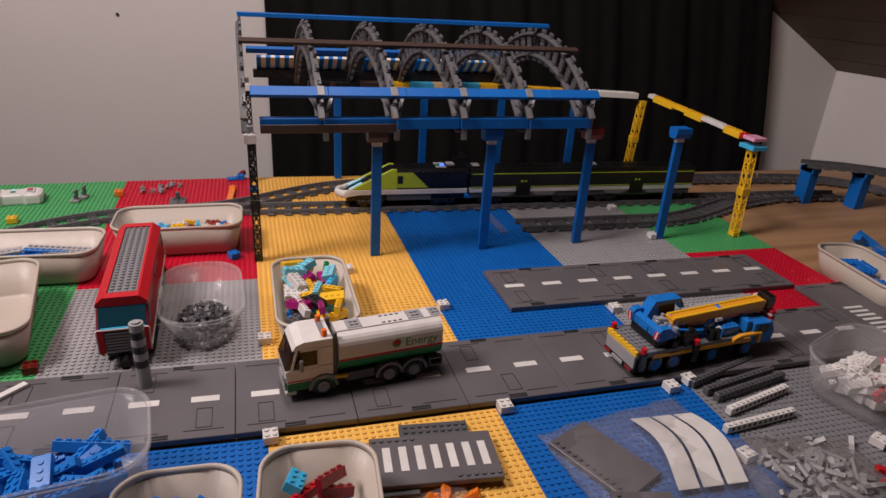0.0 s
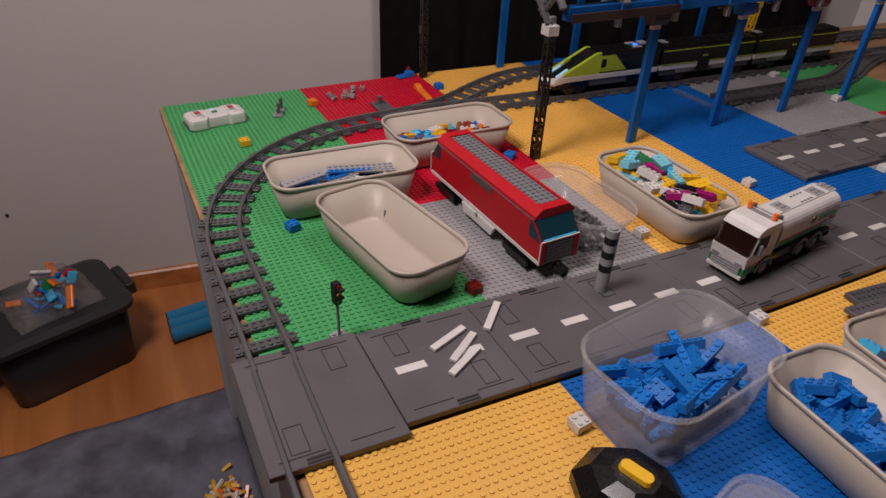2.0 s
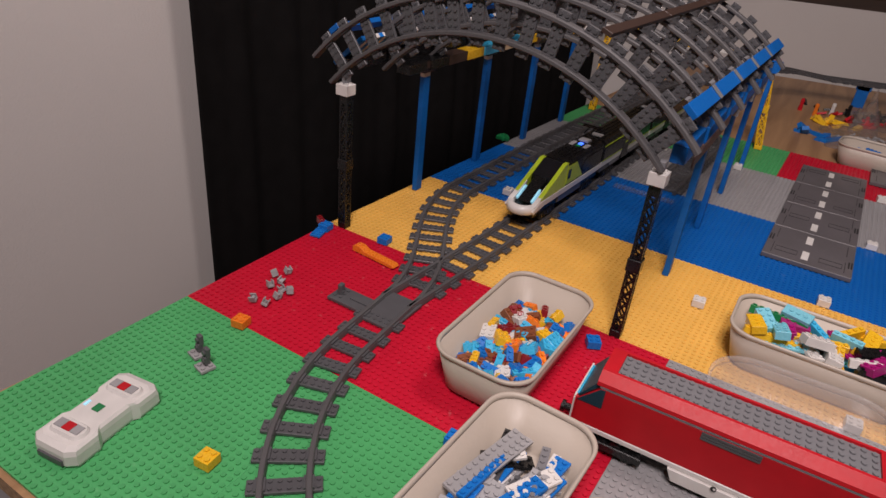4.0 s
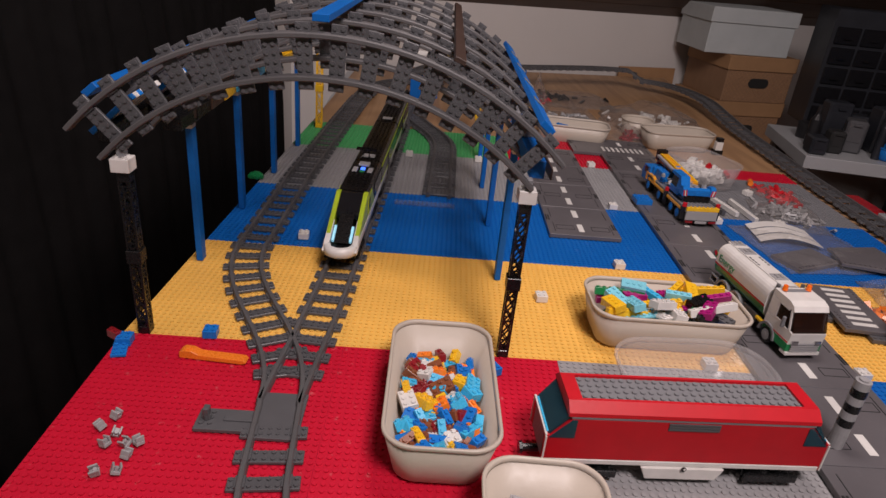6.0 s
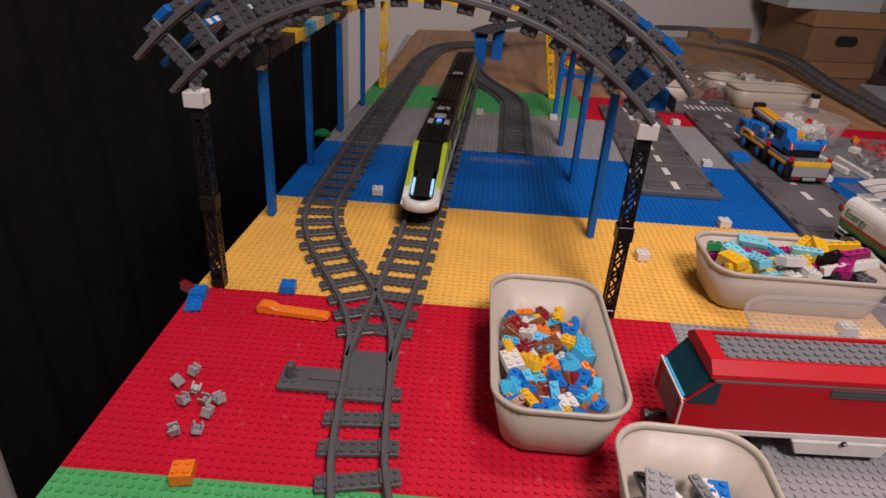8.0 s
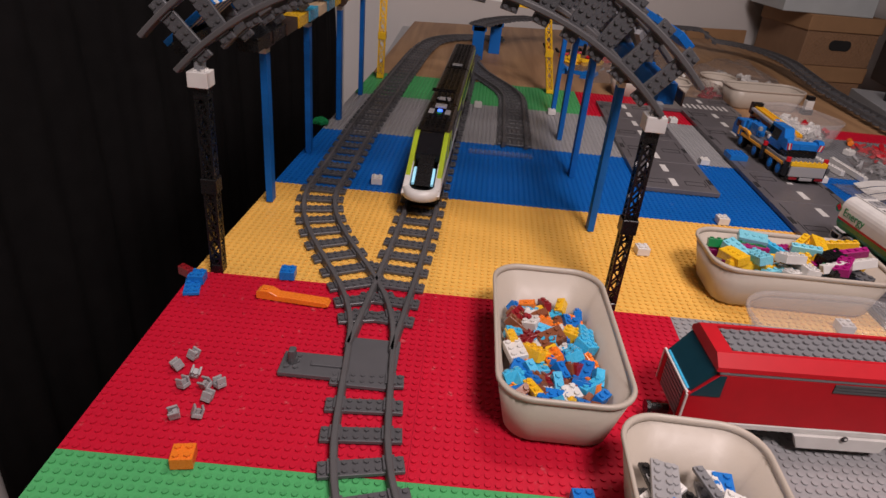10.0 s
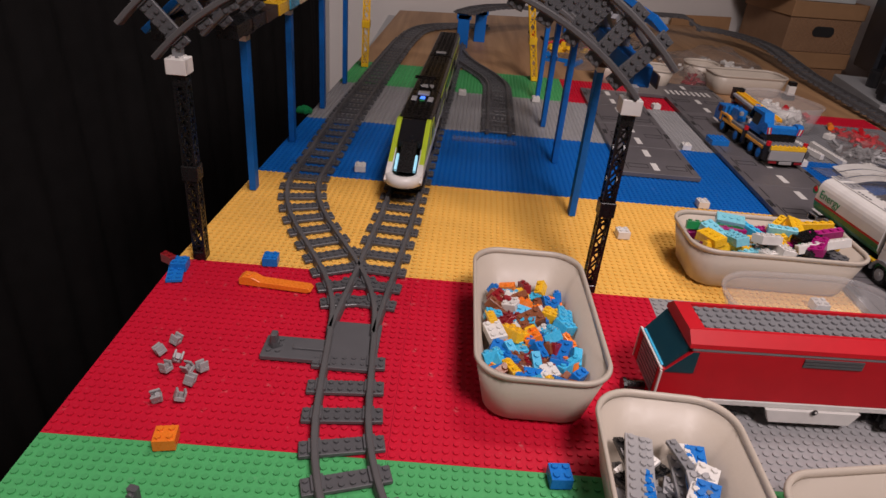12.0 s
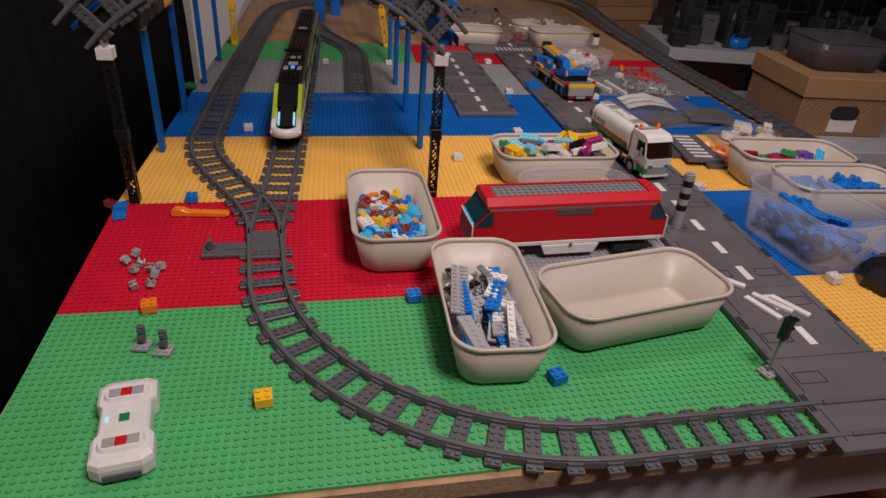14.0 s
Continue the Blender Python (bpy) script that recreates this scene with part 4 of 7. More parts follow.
# single bricks lying about
ONE = "single bricks on the plates"
for x, y, c, turn in ((0.513, 0.141, "white", 4), (0.656, 0.261, "white", 2), (0.711, 0.517, "white", 0), (0.725, 0.773, "white", 8), (0.893, 0.003, "white", 2), (0.898, 0.264, "white", 0), (0.905, 0.483, "white", 3), (0.896, 0.515, "white", 5), (0.307, 0.745, "white", 0), (0.157, 0.285, "white", 4), (0.462, 0.745, "white", 0), (1.045, 0.66, "white", 20), (1.04, 0.79, "white", 5), (0.928, -0.274, "white", 5), (0.700, 0.004, "white", 0), (1.03, 0.49, "white", 12), (0.219, -0.412, "byellow", 6), (0.499, -0.414, "bblue", 14), (0.378, -0.264, "bblue", 4), (0.100, 0.003, "bblue", 4), (0.093, -0.258, "orange", 10), (0.430, -0.035, "bblue", 30), (0.012, -0.022, "bblue", 5)):
    loose(2, 2, b3, c, pose(x, y, Z0, 0, 0, turn), "standing on the studs", ONE)
loose(2, 2, b3, "trred", pose(0.713, -0.262, Z0, 0, 0, 8), "standing by the empty bin", ONE)
loose(2, 4, p1, "bblue", pose(0.012, -0.035, Z0, 0, 0, 15), "on the red plate", ONE)
loose(1, 2, b3, "dred", pose(-0.001, -0.018, Z0 + 0.0033, 0, 0, 60), "on the red plate", ONE)
loose(4, 4, b3, "bblue", pose(0.776, 0.545, RZ, 0, 0, 2), "on the road", ONE)
# dark gray and white long beams
for x0, y0, x1, y1, c in ((0.905, 0.512, 0.872, 0.632, "dgray"), (0.922, 0.520, 0.900, 0.640, "dgray"), (0.936, 0.525, 0.914, 0.645, "dgray"), (0.962, 0.522, 0.938, 0.628, "white"), (0.989, 0.496, 0.980, 0.600, "white")):
    a = math.degrees(math.atan2(y1 - y0, x1 - x0))
    bm = bmesh.new()
    L = math.hypot(x1 - x0, y1 - y0)
    n = int(L / S)
    box(bm, -L / 2, -0.004, 0, L / 2, 0.004, b3, 0.0004)
    studs(bm, -n * S / 2, -0.004, n, 1, b3, 8)
    for i in range(n - 1):
        cyl(bm, (-(n - 2) * S / 2 + i * S, -0.0041, 0.0056), (-(n - 2) * S / 2 + i * S, -0.0043, 0.0056), 0.0023, 8, 1)
    o = part("beam_brick", bm, [c, "groove"])
    o.matrix_basis = pose((x0 + x1) / 2, (y0 + y1) / 2, Z0, 0, 0, a)
    tagged(o, label=("dark gray" if c == "dgray" else "white") + " long toy beam brick with peg holes", category="toy brick", group="long beam bricks")
# white bars on the road
for x, y, t in ((0.770, -0.272, 135), (0.782, -0.332, 110), (0.800, -0.324, 125), (0.818, -0.332, 118)):
    bm = bmesh.new()
    box(bm, -0.024, -0.004, 0, 0.024, 0.004, 0.004, 0.0004)
    o = part("white_tile", bm, "white")
    o.matrix_basis = pose(x, y, RZ + 0.0004, 0, 0, t)
    tagged(o, label="long white tile lying loose on the road", category="tile", group="loose white tiles")
# gray clips on the red plate
for i, (x, y) in enumerate(((0.055, -0.146), (0.050, -0.161), (0.065, -0.167), (0.063, -0.183), (0.081, -0.180), (0.091, -0.179), (0.086, -0.196), (0.069, -0.216), (0.085, -0.215))):
    bm = bmesh.new()
    box(bm, -0.004, -0.004, 0, 0.004, 0.004, 0.0034, 0.0004)
    box(bm, -0.004, -0.004, 0.0034, -0.0022, 0.004, 0.0085, 0.0004)
    box(bm, 0.0022, -0.004, 0.0034, 0.004, 0.004, 0.0085, 0.0004)
    cyl(bm, (0, -0.0015, 0.003), (0, -0.0015, 0.0068), 0.002, 8)
    o = part("clip_piece", bm, "lgray")
    rg = random.Random(i)
    o.matrix_basis = pose(x, y, Z0 + 0.0015, rg.uniform(-25, 25), rg.uniform(-25, 25), rg.uniform(0, 180))
    tagged(o, label="small light gray clip piece on the red plate", category="toy piece", group="gray clip pieces")
# orange lever piece
bm = bmesh.new()
prism(bm, [(0, 0.0), (0.070, 0.0), (0.075, 0.002), (0.072, 0.0055), (0.022, 0.006), (0.014, 0.010), (0.004, 0.010), (0, 0.007)], -0.006, 0.006)
cyl(bm, (0.009, 0, 0.009), (0.009, 0, 0.0115), 0.0035, 10)
bmesh.ops.bevel(bm, geom=list(bm.edges), offset=0.0005, segments=1, affect="EDGES")
o = part("brick_separator", bm, "orange")
o.matrix_basis = pose(0.080, -0.038, Z0, 0, 0, -5)
tagged(o, label="orange plastic brick separator lying on the red plate", category="tool")
# small gray signal stands
for x, y in ((0.098, -0.321), (0.120, -0.331)):
    bm = bmesh.new()
    box(bm, -0.008, -0.008, 0, 0.008, 0.008, 0.0032, 0.0003)
    studs(bm, -0.008, -0.008, 2, 2, 0.0032, 8)
    o = part("buffer_stand", bm, "lgray")
    o.matrix_basis = pose(x, y, Z0, 0, 0, -12)
    bm = bmesh.new()
    box(bm, -0.003, -0.001, 0.0045, 0.003, 0.005, 0.014, 0.0005)
    box(bm, -0.0035, 0.001, 0.012, 0.0035, 0.006, 0.024, 0.0008)
    cyl(bm, (0, 0.0012, 0.010), (0, -0.0022, 0.010), 0.0026, 10)
    cyl(bm, (0, 0.0012, 0.019), (0, -0.001, 0.019), 0.0026, 10)
    part("lever", bm, "dgray", o)
    tagged(o, label="gray toy lever stand on the green plate", category="toy piece", group="gray lever stands")

# black and white striped post
th = tagged(empty("striped_post", pose(0.779, -0.130, RZ)), label="black and white striped round toy post on the road", category="post")
for i in range(9):
    bm = bmesh.new()
    cyl(bm, (0, 0, i * 0.0092), (0, 0, i * 0.0092 + 0.0090), 0.0076, 18)
    part("ring", bm, "black" if i in (3, 5, 7) else "lgray", th)
bm = bmesh.new()
cyl(bm, (0, 0, 0.0828), (0, 0, 0.0845), 0.0045, 12)
part("top_stud", bm, "lgray", th)

# traffic signal
th = tagged(empty("traffic_signal", pose(0.724, -0.430, Z0, 0, 0, 15)), label="toy traffic signal with a black head on a thin pole", category="signal")
bm = bmesh.new()
box(bm, -0.008, -0.008, 0, 0.008, 0.008, 0.0032, 0.0003)
studs(bm, -0.008, -0.008, 2, 2, 0.0032, 8)
part("base", bm, "lgray", th)
bm = bmesh.new()
cyl(bm, (0, 0, 0.003), (0, 0, 0.052), 0.0016, 8)
part("pole", bm, "mgray", th)
bm = bmesh.new()
box(bm, -0.0045, -0.004, 0.046, 0.0045, 0.004, 0.072, 0.0008)
box(bm, 0.004, -0.003, 0.066, 0.0115, 0.003, 0.069, 0.0004)
box(bm, 0.004, -0.003, 0.056, 0.010, 0.003, 0.059, 0.0004)
part("head", bm, "black", th)
for z, c in ((0.068, "bred"), (0.059, "byellow"), (0.050, "bgreen")):
    bm = bmesh.new()
    cyl(bm, (0.0044, 0, z), (0.0056, 0, z), 0.0028, 10)
    part("lens", bm, c, th)

# remote control
th = tagged(empty("remote_control", pose(0.110, -0.437, Z0, 0, 0, 98) @ Matrix.Diagonal((1.1, 1.0, 0.9, 1))), label="white plastic toy train remote with red buttons", category="remote control")
bm = bmesh.new()
out = [(-0.045, -0.016), (-0.040, -0.024), (-0.020, -0.024), (-0.015, -0.020), (0.015, -0.020), (0.020, -0.024), (0.040, -0.024), (0.045, -0.016), (0.045, 0.016), (0.040, 0.024), (0.020, 0.024), (0.015, 0.020), (-0.015, 0.020), (-0.020, 0.024), (-0.040, 0.024), (-0.045, 0.016)]
lv = [(0.97, 0.0), (1.0, 0.003), (1.0, 0.014), (0.97, 0.019), (0.86, 0.0215)]
rings = [[bm.verts.new((x * k, y * k, z)) for x, y in out] for k, z in lv]
for a, b in zip(rings, rings[1:]):
    for i in range(16):
        bm.faces.new((a[i], a[(i + 1) % 16], b[(i + 1) % 16], b[i]))
bm.faces.new(rings[0][::-1]), bm.faces.new(rings[-1])
part("body", bm, "white", th)
for sx in (-0.026, 0.026):
    bm = bmesh.new()
    r0 = [bm.verts.new((sx + x, y, 0.0213)) for x, y, _ in rounded(0.017, 0.037, 0.0083, 0)]
    r1 = [bm.verts.new((sx + x, y, 0.0245)) for x, y, _ in rounded(0.013, 0.033, 0.0063, 0)]
    n = len(r0)
    for i in range(n):
        bm.faces.new((r0[i], r0[(i + 1) % n], r1[(i + 1) % n], r1[i]))
    bm.faces.new(r1), bm.faces.new(r0[::-1])
    part("button_mount", bm, "white", th)
    for y0, y1, c in ((-0.0135, -0.005, "lgray"), (-0.0045, 0.0045, "bred"), (0.005, 0.0135, "lgray")):
        bm = bmesh.new()
        box(bm, sx - 0.0042, y0, 0.0244, sx + 0.0042, y1, 0.0258, 0.0004)
        part("button", bm, c, th)
bm = bmesh.new()
box(bm, -0.004, -0.004, 0.0214, 0.004, 0.004, 0.0228, 0.0004)
part("button", bm, "bgreen", th, "green button")
bm = bmesh.new()
box(bm, -0.003, 0.012, 0.0214, 0.003, 0.0145, 0.0224)
part("status_light", bm, "light_led", th, "glowing pale blue light")
for s in (-1, 1):
    bm = bmesh.new()
    box(bm, s * 0.0455 - 0.0012, -0.014, 0.003, s * 0.0455 + 0.0012, 0.014, 0.0095, 0.0003)
    part("side_plate", bm, "dgray", th)

# black domed piece with a yellow knob
th = tagged(empty("black_toy_part", pose(1.008, -0.285, Z0, 0, 0, 20)), label="black faceted toy part with a yellow knob", category="toy part")
bm = bmesh.new()
rings = []
for k, z in ((1.0, 0.0), (1.0, 0.012), (0.72, 0.028), (0.4, 0.034)):
    rings.append([bm.verts.new((math.cos(i * math.pi / 4 + 0.39) * 0.05 * k, math.sin(i * math.pi / 4 + 0.39) * 0.042 * k, z)) for i in range(8)])
for a, b in zip(rings, rings[1:]):
    for i in range(8):
        bm.faces.new((a[i], a[(i + 1) % 8], b[(i + 1) % 8], b[i]))
bm.faces.new(rings[0][::-1]), bm.faces.new(rings[-1])
part("shell", bm, "black", th)
bm = bmesh.new()
r0 = [bm.verts.new((x, y, 0.0335)) for x, y, _ in rounded(0.030, 0.012, 0.0058, 0)]
r1 = [bm.verts.new((x * 0.92, y * 0.92, 0.039)) for x, y, _ in rounded(0.030, 0.012, 0.0058, 0)]
for i in range(len(r0)):
    bm.faces.new((r0[i], r0[(i + 1) % len(r0)], r1[(i + 1) % len(r0)], r1[i]))
bm.faces.new(r1), bm.faces.new(r0[::-1])
part("knob", bm, "byellow", th)

# loose pedestrian crossing plate, resting on other road pieces
th = tagged(empty("crossing_plate", pose(0.968, 0.160, Z0, 0, 0, -6)), label="loose dark gray toy road plate with white zebra bars", category="road plate")
bm = bmesh.new()
box(bm, -0.034, -0.064, 0.0065, 0.034, 0.064, 0.0125, 0.0006)
studs(bm, -0.032, -0.064, 1, 6, 0.0125, 8)
studs(bm, 0.024, 0.016, 1, 6, 0.0125, 8)
part("slab", bm, "road", th)
for i in range(7):
    bm = bmesh.new()
    box(bm, -0.018, -0.052 + i * 0.0165, 0.0123, 0.016, -0.044 + i * 0.0165, 0.0129)
    part("zebra_bar", bm, "white", th)
bm = bmesh.new()
box(bm, -0.060, -0.030, 0, 0.020, 0.045, 0.0062, 0.0005)
studs(bm, -0.058, -0.028, 3, 9, 0.0062, 8)
part("lower_plate", bm, "dgray", th)
bm = bmesh.new()
box(bm, 0.0, -0.075, 0, 0.040, -0.02, 0.0062, 0.0005)
studs(bm, 0.0, -0.075, 5, 1, 0.0062, 8)
part("lower_plate", bm, "dgray", th)

# clear strip and a green bush piece on the far plates
bm = bmesh.new()
box(bm, 0.29, 0.452, Z0, 0.40, 0.468, Z0 + 0.0032, 0.0003)
studs(bm, 0.29, 0.452, 13, 2, Z0 + 0.0032, 6)
tagged(part("clear_plate", bm, "faint"), label="row of clear studded plates on the blue plate", category="plate")
bm = bmesh.new()
for i in range(14):
    a = i * 2.4
    r = 0.011 * math.sqrt(i / 14)
    bmesh.ops.create_icosphere(bm, subdivisions=1, radius=0.006, matrix=pose(0.022 + r * math.cos(a), 0.527 + r * math.sin(a), Z0 + 0.010 - r * 0.4))
cyl(bm, (0.022, 0.527, Z0), (0.022, 0.527, Z0 + 0.008), 0.004, 8)
tagged(part("toy_bush", bm, "bgreen"), label="small green toy bush piece on the blue plate", category="toy plant")

# ---------- vehicles ----------


def wheel(parent, x, y, z, r, w, hub, name="wheel"):
    """A tyre with a hub, turning about the y axis."""
    bm = bmesh.new()
    s = 1 if y > 0 else -1
    cyl(bm, (x, y - s * w / 2, z), (x, y + s * w / 2, z), r, 18)
    es = [e for e in bm.edges if len(e.link_faces) == 2 and any(len(f.verts) > 4 for f in e.link_faces)]
    bmesh.ops.bevel(bm, geom=es, offset=r * 0.14, segments=2, affect="EDGES")
    o = part(name, bm, "black", parent)
    bm = bmesh.new()
    cyl(bm, (x, y + s * (w / 2 - 0.0004), z), (x, y + s * (w / 2 + 0.0006), z), r * 0.58, 14)
    cyl(bm, (x, y + s * (w / 2), z), (x, y + s * (w / 2 + 0.0014), z), r * 0.25, 8)
    part("hub", bm, hub, o)


def blk(parent, name, mat, x0, y0, z0, x1, y1, z1, label="", bev=0.0006, stud=None):
    bm = bmesh.new()
    box(bm, x0, y0, z0, x1, y1, z1, bev)
    if stud:
        sx, sy, nx, ny = stud
        studs(bm, sx, sy, nx, ny, z1, 8)
    return part(name, bm, mat, parent, label)


def poly(parent, name, mat, pts, y0, y1, label="", bev=0.0004):
    bm = bmesh.new()
    prism(bm, pts, y0, y1)
    if bev:
        bmesh.ops.bevel(bm, geom=list(bm.edges), offset=bev, segments=1, affect="EDGES")
    return part(name, bm, mat, parent, label)


def bogie(parent, x, half, n=2, z=0.0):
    o = blk(parent, "bogie", "black", x - 0.024, -half + 0.006, z + 0.006, x + 0.024, half - 0.006, z + 0.016)
    for k in range(n):
        for s in (-1, 1):
            bm = bmesh.new()
            cx = x + (k - (n - 1) / 2) * 0.026
            cyl(bm, (cx, s * (half - 0.008), z + 0.0085), (cx, s * (half - 0.002), z + 0.0085), 0.0085, 14)
            cyl(bm, (cx, s * (half - 0.002), z + 0.0085), (cx, s * (half - 0.0005), z + 0.0085), 0.004, 10)
            part("wheel", bm, "black", o)
    for s in (-1, 1):
        bm = bmesh.new()
        box(bm, x - 0.026, s * half - 0.0035, z + 0.007, x + 0.026, s * half + 0.0005, z + 0.0155, 0.0008)
        for q in range(5):
            box(bm, x - 0.022 + q * 0.0105, s * half - 0.0008, z + 0.008, x - 0.018 + q * 0.0105, s * half + 0.002, z + 0.0145, 0.0004)
        part("side_frame", bm, "black", o)


# red diesel locomotive
W = 0.028
loco = tagged(empty("red_locomotive", pose(0.592, -0.160, Z0, 0, 0, 2.0)), label="red toy locomotive with a gray studded roof on a gray plate", category="locomotive")
poly(loco, "body", "bred", [(-0.132, 0.026), (0.132, 0.026), (0.132, 0.050), (0.112, 0.072), (-0.112, 0.072), (-0.132, 0.050)], -W, W)
blk(loco, "stripe", "white", -0.132, -W - 0.0006, 0.0205, 0.132, W + 0.0006, 0.0258, "white sill stripe")
blk(loco, "roof_trim", "mgray", -0.114, -W - 0.0004, 0.0721, 0.114, W + 0.0004, 0.0750, "thin gray line under the roof")
bm = bmesh.new()
for s in (-1, 1):
    prism(bm, [(s * (W + 0.0008), 0.0752), (s * (W + 0.0004), 0.079), (s * 0.0195, 0.0868), (s * 0.0165, 0.0868), (s * 0.0165, 0.0752)], -0.117, 0.117, axis="x")
for s in (-1, 1):
    box(bm, s * 0.104 if s > 0 else -0.117, -0.0165, 0.0752, 0.117 if s > 0 else -0.104, 0.0165, 0.0868)
part("roof", bm, "bred", loco, "red sloped roof edge")
blk(loco, "roof_deck", "mgray", -0.104, -0.0163, 0.0752, 0.104, 0.0163, 0.0845, "gray studded roof deck", 0.0003, (-0.104, -0.016, 26, 4))
for s in (-1, 1):
    bm = bmesh.new()
    prism(bm, [(s * 0.1325, 0.0505), (s * 0.1335, 0.0512), (s * 0.1175, 0.0745), (s * 0.112, 0.0745)], -W + 0.002, W - 0.002)
    part("windscreen", bm, "trblue", loco, "transparent blue sloping cab window")
    blk(loco, "dashboard", "azure", min(s * 0.1290, s * 0.1330), -W + 0.004, 0.0512, max(s * 0.1290, s * 0.1330), W - 0.004, 0.0548, "azure dashboard strip", 0.0004)
    for q in (-1, 1):
        bm = bmesh.new()
        prism(bm, [(s * 0.131, 0.051), (s * 0.108, 0.051), (s * 0.108, 0.071), (s * 0.1125, 0.071)], q * (W + 0.0001) - 0.0006, q * (W + 0.0001) + 0.0006)
        part("side_window", bm, "trblue", loco)
    bm = bmesh.new()
    for q in range(7):
        box(bm, s * 0.1325 - 0.001, -0.020, 0.0225 + q * 0.004, s * 0.1325 + 0.0018, 0.020, 0.0250 + q * 0.004)
    part("grille", bm, "mgray", loco, "gray louvred front grille")
    for q in (-1, 1):
        bm = bmesh.new()
        box(bm, s * 0.1325 - 0.001, q * 0.0245 - 0.0035, 0.0215, s * 0.1325 + 0.0022, q * 0.0245 + 0.0035, 0.0535, 0.0005)
        part("corner_post", bm, "bred", loco)
        bm = bmesh.new()
        rod(bm, (s * 0.1335, q * (W + 0.0003), 0.022), (s * 0.1335, q * (W + 0.0003), 0.052), 0.0016)
        rod(bm, (s * 0.1335, q * 0.0278, 0.0528), (s * 0.1335, 0, 0.0528), 0.0018)
        part("edge_trim", bm, "white", loco)
    bogie(loco, s * 0.088, W)
    bm = bmesh.new()
    cyl(bm, (s * 0.130, 0, 0.012), (s * 0.146, 0, 0.012), 0.004, 10)
    cyl(bm, (s * 0.146, 0, 0.012), (s * 0.149, 0, 0.012), 0.0062, 12)
    part("buffer", bm, "black", loco)
for s in (-1, 1):
    bm = bmesh.new()
    for q in range(3):
        box(bm, -0.024, s * (W + 0.0002) - 0.0008, 0.0635 + q * 0.0028, 0.024, s * (W + 0.0002) + 0.0008, 0.0655 + q * 0.0028)
    part("vent", bm, "dgray", loco, "dark gray side vent")
    bm = bmesh.new()
    prism(bm, [(-0.034, 0.0075), (0.034, 0.0075), (0.040, 0.0203), (-0.040, 0.0203)], s * W - 0.003, s * W + 0.0012)
    prism(bm, [(-0.013, 0.013), (0.013, 0.013), (0.017, 0.0265), (-0.017, 0.0265)], s * W, s * W + 0.004)
    bmesh.ops.bevel(bm, geom=list(bm.edges), offset=0.0004, segments=1, affect="EDGES")
    part("fuel_tank", bm, "white", loco, "white underside tank panel")
    bm = bmesh.new()
    cyl(bm, (0, s * (W + 0.0038), 0.021), (0, s * (W + 0.0046), 0.021), 0.0026, 12)
    part("round_mark", bm, "black", loco)
    bm = bmesh.new()
    cyl(bm, (0.0006, s * (W + 0.0044), 0.0214), (0.0006, s * (W + 0.005), 0.0214), 0.0011, 8)
    part("round_mark", bm, "white", loco)

# express train: three cars on the straight track
TD = Vector((-0.055, -0.998, 0)).normalized()
TA = math.degrees(math.atan2(TD.y, TD.x))
H = 0.024
TZR = 0.0112


def on_track(y):
    return pose(0.224 + (y - 0.12) * 0.055, y, TZR, 0, 0, TA)


def express_side(car, x0, x1, s, doors):
    blk(car, "window_band", "trdark", x0 + 0.004, s * H - 0.0009, 0.041, x1 - 0.004, s * H + 0.0009, 0.064, "black glazed window band", 0.0003)
    blk(car, "line", "lime", x0 + 0.002, s * H - 0.0010, 0.0665, x1 - 0.002, s * H + 0.0010, 0.0682, "thin lime line", 0)
    blk(car, "line", "lime", x0 + 0.002, s * H - 0.0010, 0.0385, x1 - 0.002, s * H + 0.0010, 0.0396, "thin lime line", 0)
    for d in doors:
        bm = bmesh.new()
        box(bm, d - 0.016, s * H - 0.0014, 0.0195, d + 0.016, s * H + 0.0014, 0.066, 0.0004)
        dd = part("door", bm, "black", car, "black double door")
        for q in (-1, 1):
            bm = bmesh.new()
            box(bm, d + q * 0.004 - 0.0024, s * (H + 0.0012) - 0.0006, 0.049, d + q * 0.004 + 0.0024, s * (H + 0.0012) + 0.0006, 0.053)
            part("door_button", bm, "lime", dd)


